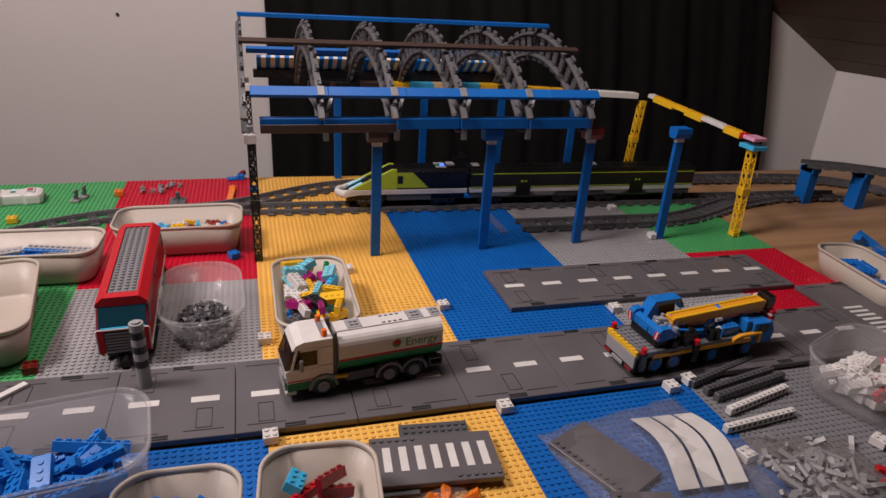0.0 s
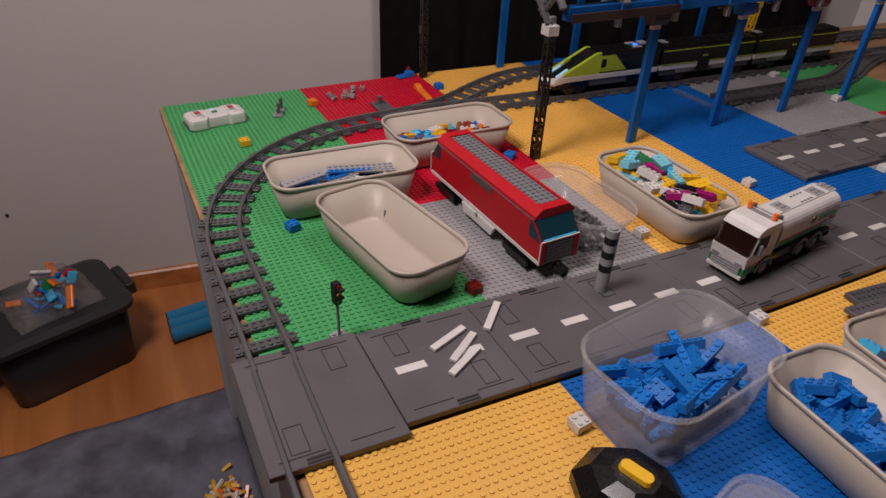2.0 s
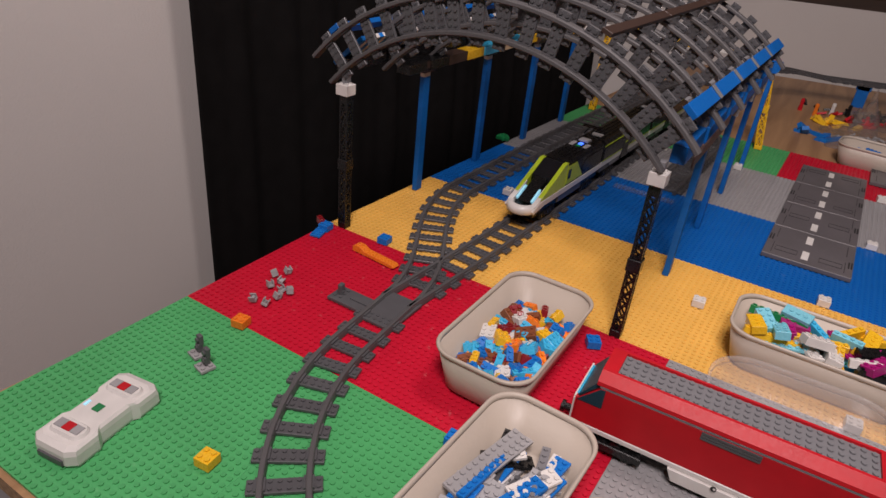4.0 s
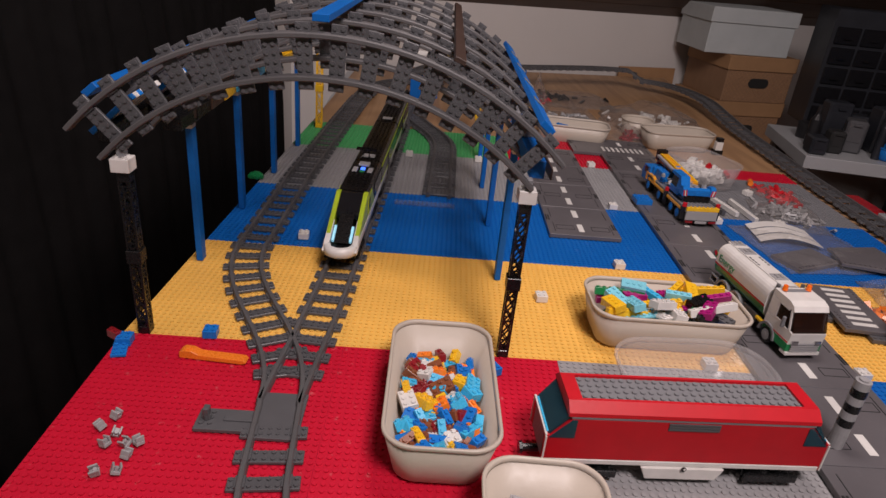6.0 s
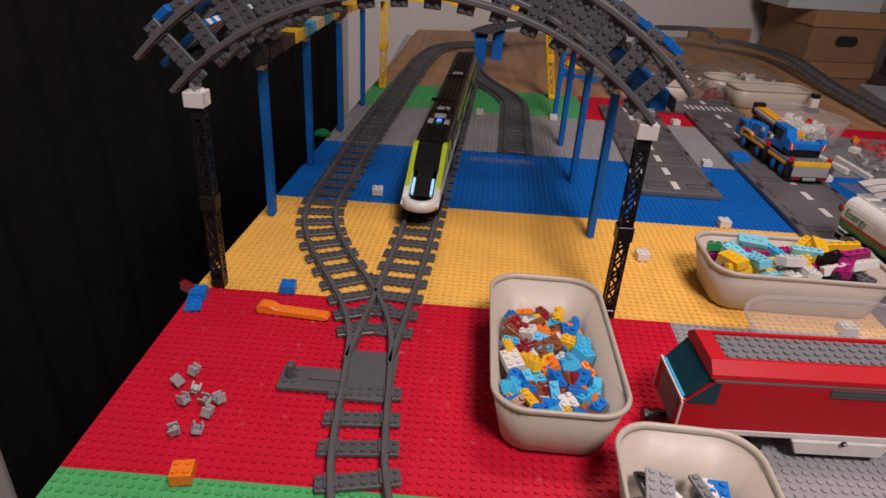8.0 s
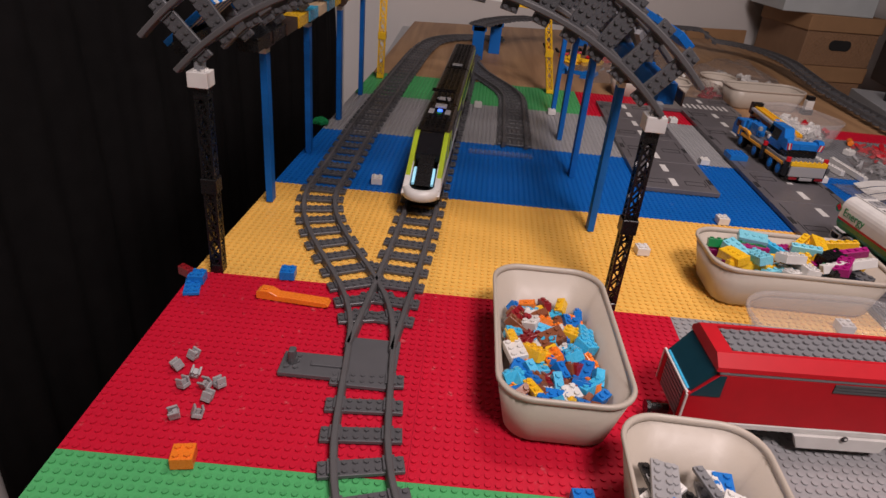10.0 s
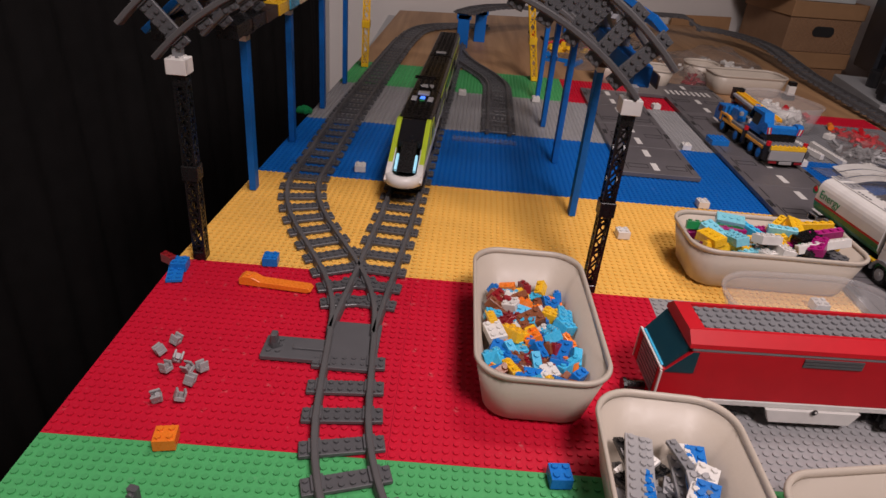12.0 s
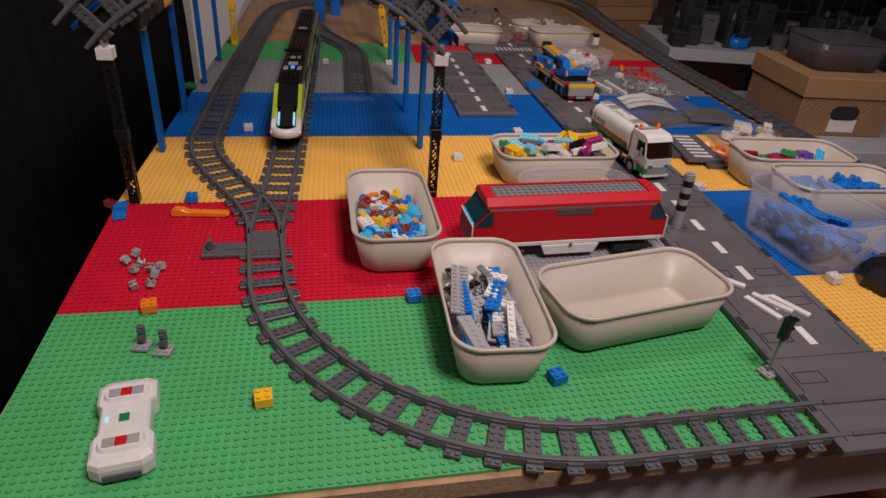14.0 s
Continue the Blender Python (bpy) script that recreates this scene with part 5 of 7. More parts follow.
def coach(y_front, y_back, label, silver_patch):
    c = (y_front + y_back) / 2
    L = (y_back - y_front) / 2 / 0.998
    car = tagged(empty("train_coach", on_track(c)), label=label, category="train car", group="express train cars")
    blk(car, "body", "black", -L, -H, 0.038, L, H, 0.073)
    blk(car, "skirt", "white", -L, -H - 0.0002, 0.0275, L, H + 0.0002, 0.0378, "white lower side stripe")
    blk(car, "underframe", "dgray", -L + 0.004, -H + 0.002, 0.016, L - 0.004, H - 0.002, 0.0273)
    poly_pts = [(-0.0236, 0.0732), (0.0236, 0.0732), (0.0205, 0.0775), (-0.0205, 0.0775)]
    bm = bmesh.new()
    prism(bm, poly_pts, -L + 0.0005, L - 0.0005, axis="x")
    studs(bm, -L + 0.006, -0.016, int((2 * L - 0.012) / S), 4, 0.0775, 6)
    part("roof", bm, "black", car, "black studded roof")
    if silver_patch:
        blk(car, "roof_tile", "silver", L - 0.022, -0.010, 0.0792, L - 0.006, 0.010, 0.0815, "silver roof tile")
    for s in (-1, 1):
        express_side(car, -L, L, s, (0.012,))
        for d in (0.012,):
            for q in (-1, 1):
                bm = bmesh.new()
                prism(bm, [(d + q * 0.018, 0.0270), (d + q * 0.075, 0.0270), (d + q * 0.070, 0.0195), (d + q * 0.032, 0.0195)], s * (H - 0.001) - 0.0012, s * (H - 0.001) + 0.0012)
                part("skirt_panel", bm, "mgray", car)
    for q in (-1, 1):
        bogie(car, q * (L - 0.045), H - 0.001, 2, 0.0 - 0.0005)
    bm = bmesh.new()
    for z in (0.03, 0.055):
        box(bm, L - 0.002, -0.012, z, L + 0.003, 0.012, z + 0.012, 0.0006)
    part("gangway", bm, "black", car)
    return car


coach(0.432, 0.688, "black toy express coach with white and lime stripes", True)
coach(0.696, 0.950, "rear black toy express coach with white and lime stripes", True)

yf, yb = 0.157, 0.426
Lh = (yb - yf) / 2
eng = tagged(empty("express_train_engine", on_track((yf + yb) / 2)), label="sleek lime, black and white toy express train engine", category="train car", group="express train cars")
# roofline down to the nose
blk(eng, "body", "black", -Lh, -H, 0.038, 0.012, H, 0.074)
bm = bmesh.new()
prism(bm, [(-0.0236, 0.0742), (0.0236, 0.0742), (0.0205, 0.0785), (-0.0205, 0.0785)], -Lh + 0.0005, 0.012, axis="x")
studs(bm, -Lh + 0.048, -0.016, 10, 4, 0.0785, 6)
part("roof", bm, "black", eng, "black studded roof")
for s in (-1, 1):
    bm = bmesh.new()
    prism(bm, [(0.0123, 0.040), (0.0123, 0.0785), (0.022, 0.0785), (0.098, 0.041), (0.098, 0.0375), (0.0123, 0.0375)], s * H - (0.007 if s > 0 else 0), s * H + (0.007 if s < 0 else 0))
    bmesh.ops.bevel(bm, geom=list(bm.edges), offset=0.0006, segments=1, affect="EDGES")
    part("flank", bm, "lime", eng, "lime green sloping flank")
    bm = bmesh.new()
    prism(bm, [(-0.052, 0.041), (0.0118, 0.041), (0.0118, 0.0725), (-0.020, 0.0725)], s * (H + 0.0001) - 0.0009, s * (H + 0.0001) + 0.0009)
    part("flank_panel", bm, "lime", eng, "lime green side panel")
    bm = bmesh.new()
    prism(bm, [(-Lh + 0.004, 0.045), (-0.054, 0.045), (-0.046, 0.056), (-0.056, 0.068), (-Lh + 0.004, 0.068)], s * (H + 0.0003) - 0.001, s * (H + 0.0003) + 0.001)
    part("window_band", bm, "trdark", eng, "black glazed window band")
    blk(eng, "side_window", "trdark", 0.000, s * (H + 0.0006) - 0.001, 0.050, 0.011, s * (H + 0.0006) + 0.001, 0.066, "", 0.0003)
    bm = bmesh.new()
    prism(bm, [(-Lh, 0.0275), (0.085, 0.0275), (0.118, 0.0225), (0.122, 0.028), (0.100, 0.0372), (-Lh, 0.0372)], s * (H - 0.0035) - 0.0042, s * (H - 0.0035) + 0.0042)
    bmesh.ops.bevel(bm, geom=list(bm.edges), offset=0.0006, segments=1, affect="EDGES")
    part("skirt", bm, "white", eng, "white lower side stripe")
    # lamp pods
    bm = bmesh.new()
    prism(bm, [(0.080, 0.0495), (0.084, 0.0495), (0.106, 0.0375), (0.104, 0.0335), (0.082, 0.043)], s * 0.0125 - 0.0016, s * 0.0125 + 0.0016)
    part("headlight", bm, "light_led", eng, "pale blue glowing headlight")
    bm = bmesh.new()
    prism(bm, [(0.070, 0.0545), (0.0985, 0.0408), (0.116, 0.034), (0.112, 0.0275), (0.090, 0.0375), (0.070, 0.0475)], s * 0.0200 - 0.0038, s * 0.0200 + 0.0038)
    bmesh.ops.bevel(bm, geom=list(bm.edges), offset=0.0008, segments=1, affect="EDGES")
    part("nose_cheek", bm, "white", eng, "white nose cheek")
# cab glass and dark nose steps
bm = bmesh.new()
prism(bm, [(0.0125, 0.044), (0.0125, 0.0775), (0.022, 0.0782), (0.058, 0.0605), (0.058, 0.050), (0.03, 0.044)], -0.0165, 0.0165)
bmesh.ops.bevel(bm, geom=list(bm.edges), offset=0.0012, segments=2, affect="EDGES")
part("canopy_glass", bm, "trdark", eng, "smoky transparent cab canopy")
for i in range(3):
    x = 0.058 + i * 0.0165
    bm = bmesh.new()
    prism(bm, [(x, 0.040), (x, 0.0595 - i * 0.0082), (x + 0.0162, 0.0515 - i * 0.0082), (x + 0.0162, 0.034)], -0.0105, 0.0105)
    bmesh.ops.bevel(bm, geom=list(bm.edges), offset=0.0005, segments=1, affect="EDGES")
    part("nose_slope", bm, "black", eng, "black sloped nose brick")
# round white nose lip
bm = bmesh.new()
prof = [(0.0, 0.0205), (0.004, 0.0225), (0.005, 0.029), (0.003, 0.0345), (-0.003, 0.0362), (-0.006, 0.033), (-0.006, 0.023)]
rings = []
for i in range(17):
    a = radians(-90 + 180 * i / 16)
    cx, cy = 0.110 + 0.019 * math.cos(a), (0.0195) * math.sin(a)
    n_ = Vector((math.cos(a), math.sin(a), 0))
    rings.append([bm.verts.new((cx + n_.x * d, cy + n_.y * d, z)) for d, z in prof])
for a, b in zip(rings, rings[1:]):
    for i in range(7):
        bm.faces.new((a[i], a[(i + 1) % 7], b[(i + 1) % 7], b[i]))
bm.faces.new(rings[0]), bm.faces.new(rings[-1][::-1])
part("nose_lip", bm, "white", eng, "rounded white nose lip", True)
blk(eng, "underframe", "black", -Lh + 0.004, -H + 0.003, 0.014, 0.112, H - 0.003, 0.0300)
blk(eng, "side_box", "dgray", -0.06, -H + 0.001, 0.014, 0.03, H - 0.001, 0.0268)
bogie(eng, -0.085, H - 0.001, 2, -0.0005)
bogie(eng, 0.065, H - 0.001, 2, -0.0005)
bm = bmesh.new()
box(bm, 0.030, -0.006, 0.0445, 0.044, 0.006, 0.053, 0.001)
box(bm, 0.033, -0.0035, 0.053, 0.040, 0.0035, 0.061, 0.0015)
part("dashboard", bm, "azure", eng, "teal seat block inside the cab")
# roof pantograph
bm = bmesh.new()
box(bm, -Lh + 0.004, -0.013, 0.0790, -Lh + 0.040, 0.013, 0.0812, 0.0005)
for s in (-1, 1):
    rod(bm, (-Lh + 0.008, s * 0.009, 0.0815), (-Lh + 0.028, s * 0.006, 0.094), 0.0022)
    rod(bm, (-Lh + 0.028, s * 0.006, 0.094), (-Lh + 0.006, s * 0.004, 0.1015), 0.0018)
rod(bm, (-Lh + 0.006, -0.018, 0.1018), (-Lh + 0.006, 0.018, 0.1018), 0.0026)
rod(bm, (-Lh + 0.012, -0.018, 0.1010), (-Lh + 0.012, 0.018, 0.1010), 0.0022)
part("pantograph", bm, "black", eng, "black roof pantograph")
for s in (-1, 1):
    blk(eng, "roof_tile", "lgray", -Lh + 0.044, s * 0.0125 - 0.004, 0.0790, -Lh + 0.066, s * 0.0125 + 0.004, 0.0812, "light gray roof tile")
blk(eng, "roof_lamp", "blue_led", -Lh + 0.046, -0.0035, 0.0788, -Lh + 0.055, 0.0035, 0.0820, "glowing blue lamp")
blk(eng, "roof_block", "bgreen", -Lh + 0.058, -0.004, 0.0788, -Lh + 0.066, 0.004, 0.0812, "green tile")
blk(eng, "roof_unit", "lgray", -Lh + 0.026, -0.009, 0.0813, -Lh + 0.042, 0.009, 0.0850, "light gray roof unit")

# tanker lorry
FW = 0.026
lor = tagged(empty("tanker_truck", pose(0.808, 0.128, RZ + 0.0004, 0, 0, -83.5) @ Matrix.Diagonal((0.97, 0.91, 0.98, 1))), label="white and green toy tanker lorry parked on the road", category="truck")
blk(lor, "chassis", "black", -0.082, -0.018, 0.010, 0.104, 0.018, 0.019)
for x, r in ((0.069, 0.0125), (-0.012, 0.0125), (-0.044, 0.0125)):
    for s in (-1, 1):
        wheel(lor, x, s * 0.0215, r, r, 0.010, "lgray")
        bm = bmesh.new()
        n = 14
        ro, ri = 0.0175, 0.0142
        pts = [(x + ro * math.cos(math.pi * i / n), 0.0125 + ro * math.sin(math.pi * i / n)) for i in range(n + 1)] + [(x + ri * math.cos(math.pi * (n - i) / n), 0.0125 + ri * math.sin(math.pi * (n - i) / n)) for i in range(n + 1)]
        prism(bm, pts, s * 0.0225 - 0.0058, s * 0.0225 + 0.0058)
        part("mudguard", bm, "mgray", lor, "gray mudguard")
# tank: one rounded barrel with three bands
bm = bmesh.new()
zs = [0.0256, 0.0262, 0.028, 0.031, 0.036, 0.0425, 0.0455, 0.051, 0.057, 0.062, 0.066, 0.0695, 0.072, 0.0738, 0.0744]
side = [(0.0268 * max(0.0, 1 - abs((z - 0.050) / 0.0246) ** 3.4) ** (1 / 3.4), z) for z in zs]
sec = side + [(-y, z) for y, z in side[::-1]]
a = [bm.verts.new((-0.080, y, z)) for y, z in sec]
b = [bm.verts.new((0.050, y, z)) for y, z in sec]
n = len(sec)
for i in range(n):
    zm = (sec[i][1] + sec[(i + 1) % n][1]) / 2
    f = bm.faces.new((a[i], a[(i + 1) % n], b[(i + 1) % n], b[i]))
    f.material_index = 1 if zm < 0.0425 else 2 if zm < 0.0455 else 0
bm.faces.new(a[::-1]), bm.faces.new(b)
part("tank", bm, ["white", "bgreen", "bred"], lor, "white tank with green and red bands")
for x, w_ in ((-0.083, 0.014), (-0.060, 0.020), (0.018, 0.018)):
    bm = bmesh.new()
    box(bm, x, -0.010, 0.0743, x + w_, 0.010, 0.0766, 0.0004)
    for q in range(4):
        cyl(bm, (x + w_ / 2 + 0.004 * math.cos(q * 1.57 + 0.78), 0.005 * math.sin(q * 1.57 + 0.78), 0.0764), (x + w_ / 2 + 0.004 * math.cos(q * 1.57 + 0.78), 0.005 * math.sin(q * 1.57 + 0.78), 0.0784), 0.0022, 8)
    part("hatch", bm, "lgray", lor, "gray hatch plate on the tank")
blk(lor, "walkway", "white", -0.085, -0.0115, 0.0745, 0.050, 0.0115, 0.0756, "white tank walkway")
bm = bmesh.new()
for s in (-1, 1):
    for q in range(4):
        box(bm, -0.032 + q * 0.007, s * 0.008 - 0.0012, 0.0757, -0.028 + q * 0.007, s * 0.008 + 0.0012, 0.0762)
part("walkway_print", bm, "dgray", lor)
# cab
poly(lor, "cab", "white", [(0.057, 0.020), (0.110, 0.020), (0.112, 0.040), (0.108, 0.0415), (0.057, 0.0415)], -FW, FW)
poly(lor, "cab_rear", "white", [(0.057, 0.0419), (0.0725, 0.0419), (0.0725, 0.066), (0.057, 0.066)], -FW, FW, "white cab rear wall")
poly(lor, "cab_roof", "white", [(0.057, 0.0664), (0.1035, 0.0664), (0.099, 0.073), (0.090, 0.0762), (0.057, 0.0762)], -FW, FW, "white cab roof")
blk(lor, "cab_stripe", "bgreen", 0.058, -FW - 0.0003, 0.0135, 0.1105, FW + 0.0003, 0.0245, "green sill")
blk(lor, "cab_line", "bred", 0.057, -FW - 0.0004, 0.0252, 0.1100, FW + 0.0004, 0.0272, "red line")
poly(lor, "windscreen", "cabglass", [(0.1055, 0.0419), (0.1125, 0.0419), (0.1030, 0.0662), (0.0965, 0.0662)], -FW + 0.0012, FW - 0.0012, "brown transparent windscreen")
blk(lor, "cab_floor", "black", 0.0730, -FW + 0.004, 0.0417, 0.1040, FW - 0.004, 0.0432, "black cab floor")
blk(lor, "cab_lining", "black", 0.0728, -FW + 0.004, 0.0436, 0.0745, FW - 0.004, 0.0655, "black rear of the cab")
for q in (-0.011, 0.011):
    blk(lor, "seat", "bred", 0.0760, q - 0.006, 0.0434, 0.0830, q + 0.006, 0.0560, "red seat in the cab")
blk(lor, "dashboard", "orange", 0.0950, -0.016, 0.0434, 0.1000, -0.004, 0.0500, "orange tile on the dashboard")
blk(lor, "roof_bar", "mgray", 0.062, -0.018, 0.0763, 0.069, 0.018, 0.0775, "gray bar between the beacons")
for s in (-1, 1):
    bm = bmesh.new()
    prism(bm, [(0.0728, 0.0419), (0.1005, 0.0419), (0.0945, 0.066), (0.0728, 0.066)], s * (FW - 0.002) - 0.0015, s * (FW - 0.002) + 0.0015)
    part("door_window", bm, "cabglass", lor, "dark cab side window")
    bm = bmesh.new()
    rod(bm, (0.1045, s * (FW - 0.001), 0.0419), (0.0985, s * (FW - 0.001), 0.0662), 0.0026)
    part("pillar", bm, "white", lor)
    bm = bmesh.new()
    for q in ((0.0728, 0.0419, 0.0945, 0.0445), (0.0728, 0.0640, 0.0945, 0.0662), (0.0728, 0.0446, 0.0752, 0.0639)):
        box(bm, q[0], s * (FW - 0.0008) - 0.0009, q[1], q[2], s * (FW - 0.0008) + 0.0009, q[3])
    part("window_frame", bm, "white", lor)
    bm = bmesh.new()
    box(bm, 0.092, s * (FW + 0.003) - 0.0022, 0.040, 0.096, s * (FW + 0.003) + 0.0022, 0.055, 0.0008)
    part("mirror", bm, "mgray", lor, "gray wing mirror")
    bm = bmesh.new()
    cyl(bm, (0.0655, s * 0.018, 0.0776), (0.0655, s * 0.018, 0.0845), 0.0038, 12, 0, 0.003)
    part("beacon", bm, "trorange", lor, "transparent orange beacon")
    bm = bmesh.new()
    box(bm, 0.1105, s * 0.017 - 0.005, 0.0235, 0.1135, s * 0.017 + 0.005, 0.0300, 0.0006)
    part("headlight", bm, "chrome", lor)
bm = bmesh.new()
for q in range(4):
    box(bm, 0.1112, -0.021, 0.0145 + q * 0.0034, 0.1132, 0.021, 0.0165 + q * 0.0034)
part("grille", bm, "lgray", lor, "light gray grille bars")
blk(lor, "bumper", "white", 0.100, -FW, 0.0085, 0.1125, FW, 0.0132, "white bumper")
for s in (-1, 1):
    bm = bmesh.new()
    cyl(bm, (0.0535, s * 0.019, 0.022), (0.0535, s * 0.019, 0.079), 0.0028, 10)
    part("exhaust", bm, "dgray", lor, "dark gray exhaust stack")
    blk(lor, "fuel_box", "dgray", 0.006, s * 0.018 - 0.006, 0.0125, 0.040, s * 0.018 + 0.006, 0.0245)
    blk(lor, "step", "byellow", 0.039, s * 0.0235 - 0.0028, 0.0195, 0.055, s * 0.0235 + 0.0028, 0.0235, "yellow step")
    bm = bmesh.new()
    for q in ((-0.082, 0.013, -0.064, 0.0145), (-0.082, 0.0225, -0.064, 0.024), (-0.082, 0.0146, -0.0805, 0.0224), (-0.0655, 0.0146, -0.064, 0.0224)):
        box(bm, q[0], s * 0.0225 - 0.004, q[1], q[2], s * 0.0225 + 0.004, q[3])
    part("side_frame", bm, "mgray", lor)
    # lettering and emblem
    cu = bpy.data.curves.new("lettering", "FONT")
    cu.body, cu.size, cu.extrude, cu.align_x = "Energy", 0.0155, 0.0002, "CENTER"
    tmp = new("tmp", cu)
    dg = bpy.context.evaluated_depsgraph_get()
    me = bpy.data.meshes.new_from_object(tmp.evaluated_get(dg))
    bpy.data.objects.remove(tmp)
    me.materials.clear()
    me.materials.append(M["bgreen"])
    o = new("lettering", me)
    o.parent = lor
    tagged(o, label="green word Energy")
    o.matrix_basis = pose(-0.052, s * 0.0270, 0.0495, 90, 0, 0 if s < 0 else 180)
    ex = -0.052 + (-0.032 if s < 0 else 0.032)
    bm = bmesh.new()
    cyl(bm, (ex, s * 0.0266, 0.0555), (ex, s * 0.0274, 0.0555), 0.0056, 16)
    part("emblem", bm, "bgreen", lor)
    bm = bmesh.new()
    prism(bm, [(ex - 0.0045, 0.0565), (ex, 0.0615), (ex + 0.005, 0.0575), (ex + 0.0025, 0.0525)], s * 0.0275 - 0.0003, s * 0.0275 + 0.0003)
    part("emblem", bm, "bred", lor)

# mobile crane
cr = tagged(empty("crane_truck", pose(0.843, 0.549, RZ + 0.0004, 0, 0, 94.0) @ Matrix.Diagonal((0.86, 1.0, 0.98, 1))), label="blue and yellow toy mobile crane on the road", category="crane truck")
CW = 0.031
blk(cr, "chassis", "black", -0.118, -0.022, 0.011, 0.125, 0.022, 0.026)
blk(cr, "deck", "mgray", -0.125, -CW, 0.0262, 0.070, CW, 0.0345, "gray deck", 0.0006, (-0.124, -0.028, 5, 7))
blk(cr, "deck_edge", "boomy", -0.100, -CW - 0.0012, 0.0235, 0.085, CW + 0.0012, 0.0290, "yellow side edge")
blk(cr, "rear_edge", "byellow", -0.130, -CW, 0.0300, -0.1252, CW, 0.0375, "yellow rear edge", 0.0006, (-0.1320, -0.028, 1, 7))
blk(cr, "rear_panel", "lgray", -0.130, -CW + 0.001, 0.0120, -0.1254, CW - 0.001, 0.0297, "light gray rear panel")
blk(cr, "rear_bumper", "black", -0.1305, -CW, 0.0070, -0.124, CW, 0.0117, "black rear bumper")
for q in (-1, 1):
    blk(cr, "tail_light", "dred", -0.1325, q * 0.0225 - 0.007, 0.0074, -0.1308, q * 0.0225 + 0.007, 0.0114, "dark red tail light", 0.0004)
blk(cr, "tow_plate", "lgray", -0.1330, -0.011, 0.0066, -0.1309, 0.011, 0.0116, "light gray tow plate", 0.0004)
for x in (-0.092, -0.058, 0.012, 0.078):
    for s in (-1, 1):
        wheel(cr, x, s * 0.0265, 0.0138, 0.0138, 0.011, "bblue")
for s in (-1, 1):
    for x in (-0.118, -0.024):
        bm = bmesh.new()
        box(bm, x - 0.005, s * (CW + 0.001) - 0.004, 0.010, x + 0.005, s * (CW + 0.001) + 0.004, 0.0355, 0.0006)
        part("outrigger", bm, "trdark", cr, "dark outrigger leg")
        bm = bmesh.new()
        cyl(bm, (x, s * (CW + 0.001), 0.0355), (x, s * (CW + 0.001), 0.0425), 0.0042, 12)
        part("red_knob", bm, "bred", cr, "transparent red knob")
    bm = bmesh.new()
    prism(bm, [(0.050, 0.0292), (0.062, 0.0345), (0.094, 0.0345), (0.094, 0.022), (0.100, 0.022), (0.100, 0.0380), (0.060, 0.0380), (0.046, 0.0335), (0.046, 0.0292)], s * CW - 0.004, s * CW + 0.0015)
    part("wheel_arch", bm, "boomy", cr, "orange yellow wheel arch")
poly(cr, "front_cab", "bblue", [(0.086, 0.018), (0.128, 0.018), (0.130, 0.034), (0.122, 0.049), (0.086, 0.050)], -CW, CW, "blue driving cab")
poly(cr, "cab_window", "trdark", [(0.1290, 0.0350), (0.1312, 0.0350), (0.1238, 0.0485), (0.1200, 0.0485)], -CW + 0.003, CW - 0.003, "dark cab window")
for s in (-1, 1):
    blk(cr, "side_window", "trdark", 0.098, s * CW - 0.0008, 0.035, 0.116, s * CW + 0.0008, 0.0465, "", 0.0003)
blk(cr, "cab_top", "bblue", 0.075, -CW + 0.004, 0.0345, 0.0855, CW - 0.004, 0.053, "blue block behind the cab", 0.0006, (0.0775, -0.024, 1, 6))
# slewing upper
bm = bmesh.new()
cyl(bm, (-0.02, 0, 0.0345), (-0.02, 0, 0.0395), 0.022, 20)
part("turntable", bm, "dgray", cr, "dark turntable")
poly(cr, "upper_body", "bblue", [(-0.076, 0.0400), (0.006, 0.0400), (0.010, 0.045), (-0.02, 0.048), (-0.05, 0.053), (-0.076, 0.053)], -0.020, 0.010, "blue crane upper body")
for s in (-1, 1):
    poly(cr, "counterweight", "bblue", [(-0.096, 0.048), (-0.072, 0.050), (-0.064, 0.056), (-0.080, 0.066), (-0.092, 0.066), (-0.096, 0.062)], s * 0.027 - 0.005, s * 0.027 + 0.005, "blue counterweight")
    for q in range(3):
        bm = bmesh.new()
        a0 = s * (0.0225 + q * 0.0026)
        v = [bm.verts.new((x, a0 + s * o, z)) for x, o, z in ((-0.0963, 0, 0.0495), (-0.0963, 0.0022, 0.0495), (-0.0963, 0.0042, 0.0605), (-0.0963, 0.0020, 0.0605), (-0.0972, 0, 0.0495), (-0.0972, 0.0022, 0.0495), (-0.0972, 0.0042, 0.0605), (-0.0972, 0.0020, 0.0605))]
        for f in ((0, 1, 2, 3), (7, 6, 5, 4), (0, 4, 5, 1), (1, 5, 6, 2), (2, 6, 7, 3), (3, 7, 4, 0)):
            bm.faces.new([v[i] for i in f])
        part("warning_stripe", bm, "bred" if q % 2 == 0 else "white", cr)
poly(cr, "counterweight_bar", "bblue", [(-0.0945, 0.049), (-0.082, 0.050), (-0.080, 0.058), (-0.086, 0.063), (-0.0945, 0.060)], -0.0218, 0.0218, "blue sloping rear block")
blk(cr, "counterweight_base", "black", -0.0935, -0.026, 0.0365, -0.066, 0.026, 0.0478, "black block under the counterweight")
blk(cr, "rear_plate", "bblue", -0.0962, -0.008, 0.0500, -0.0947, 0.008, 0.0570, "blue tile", 0.0003)
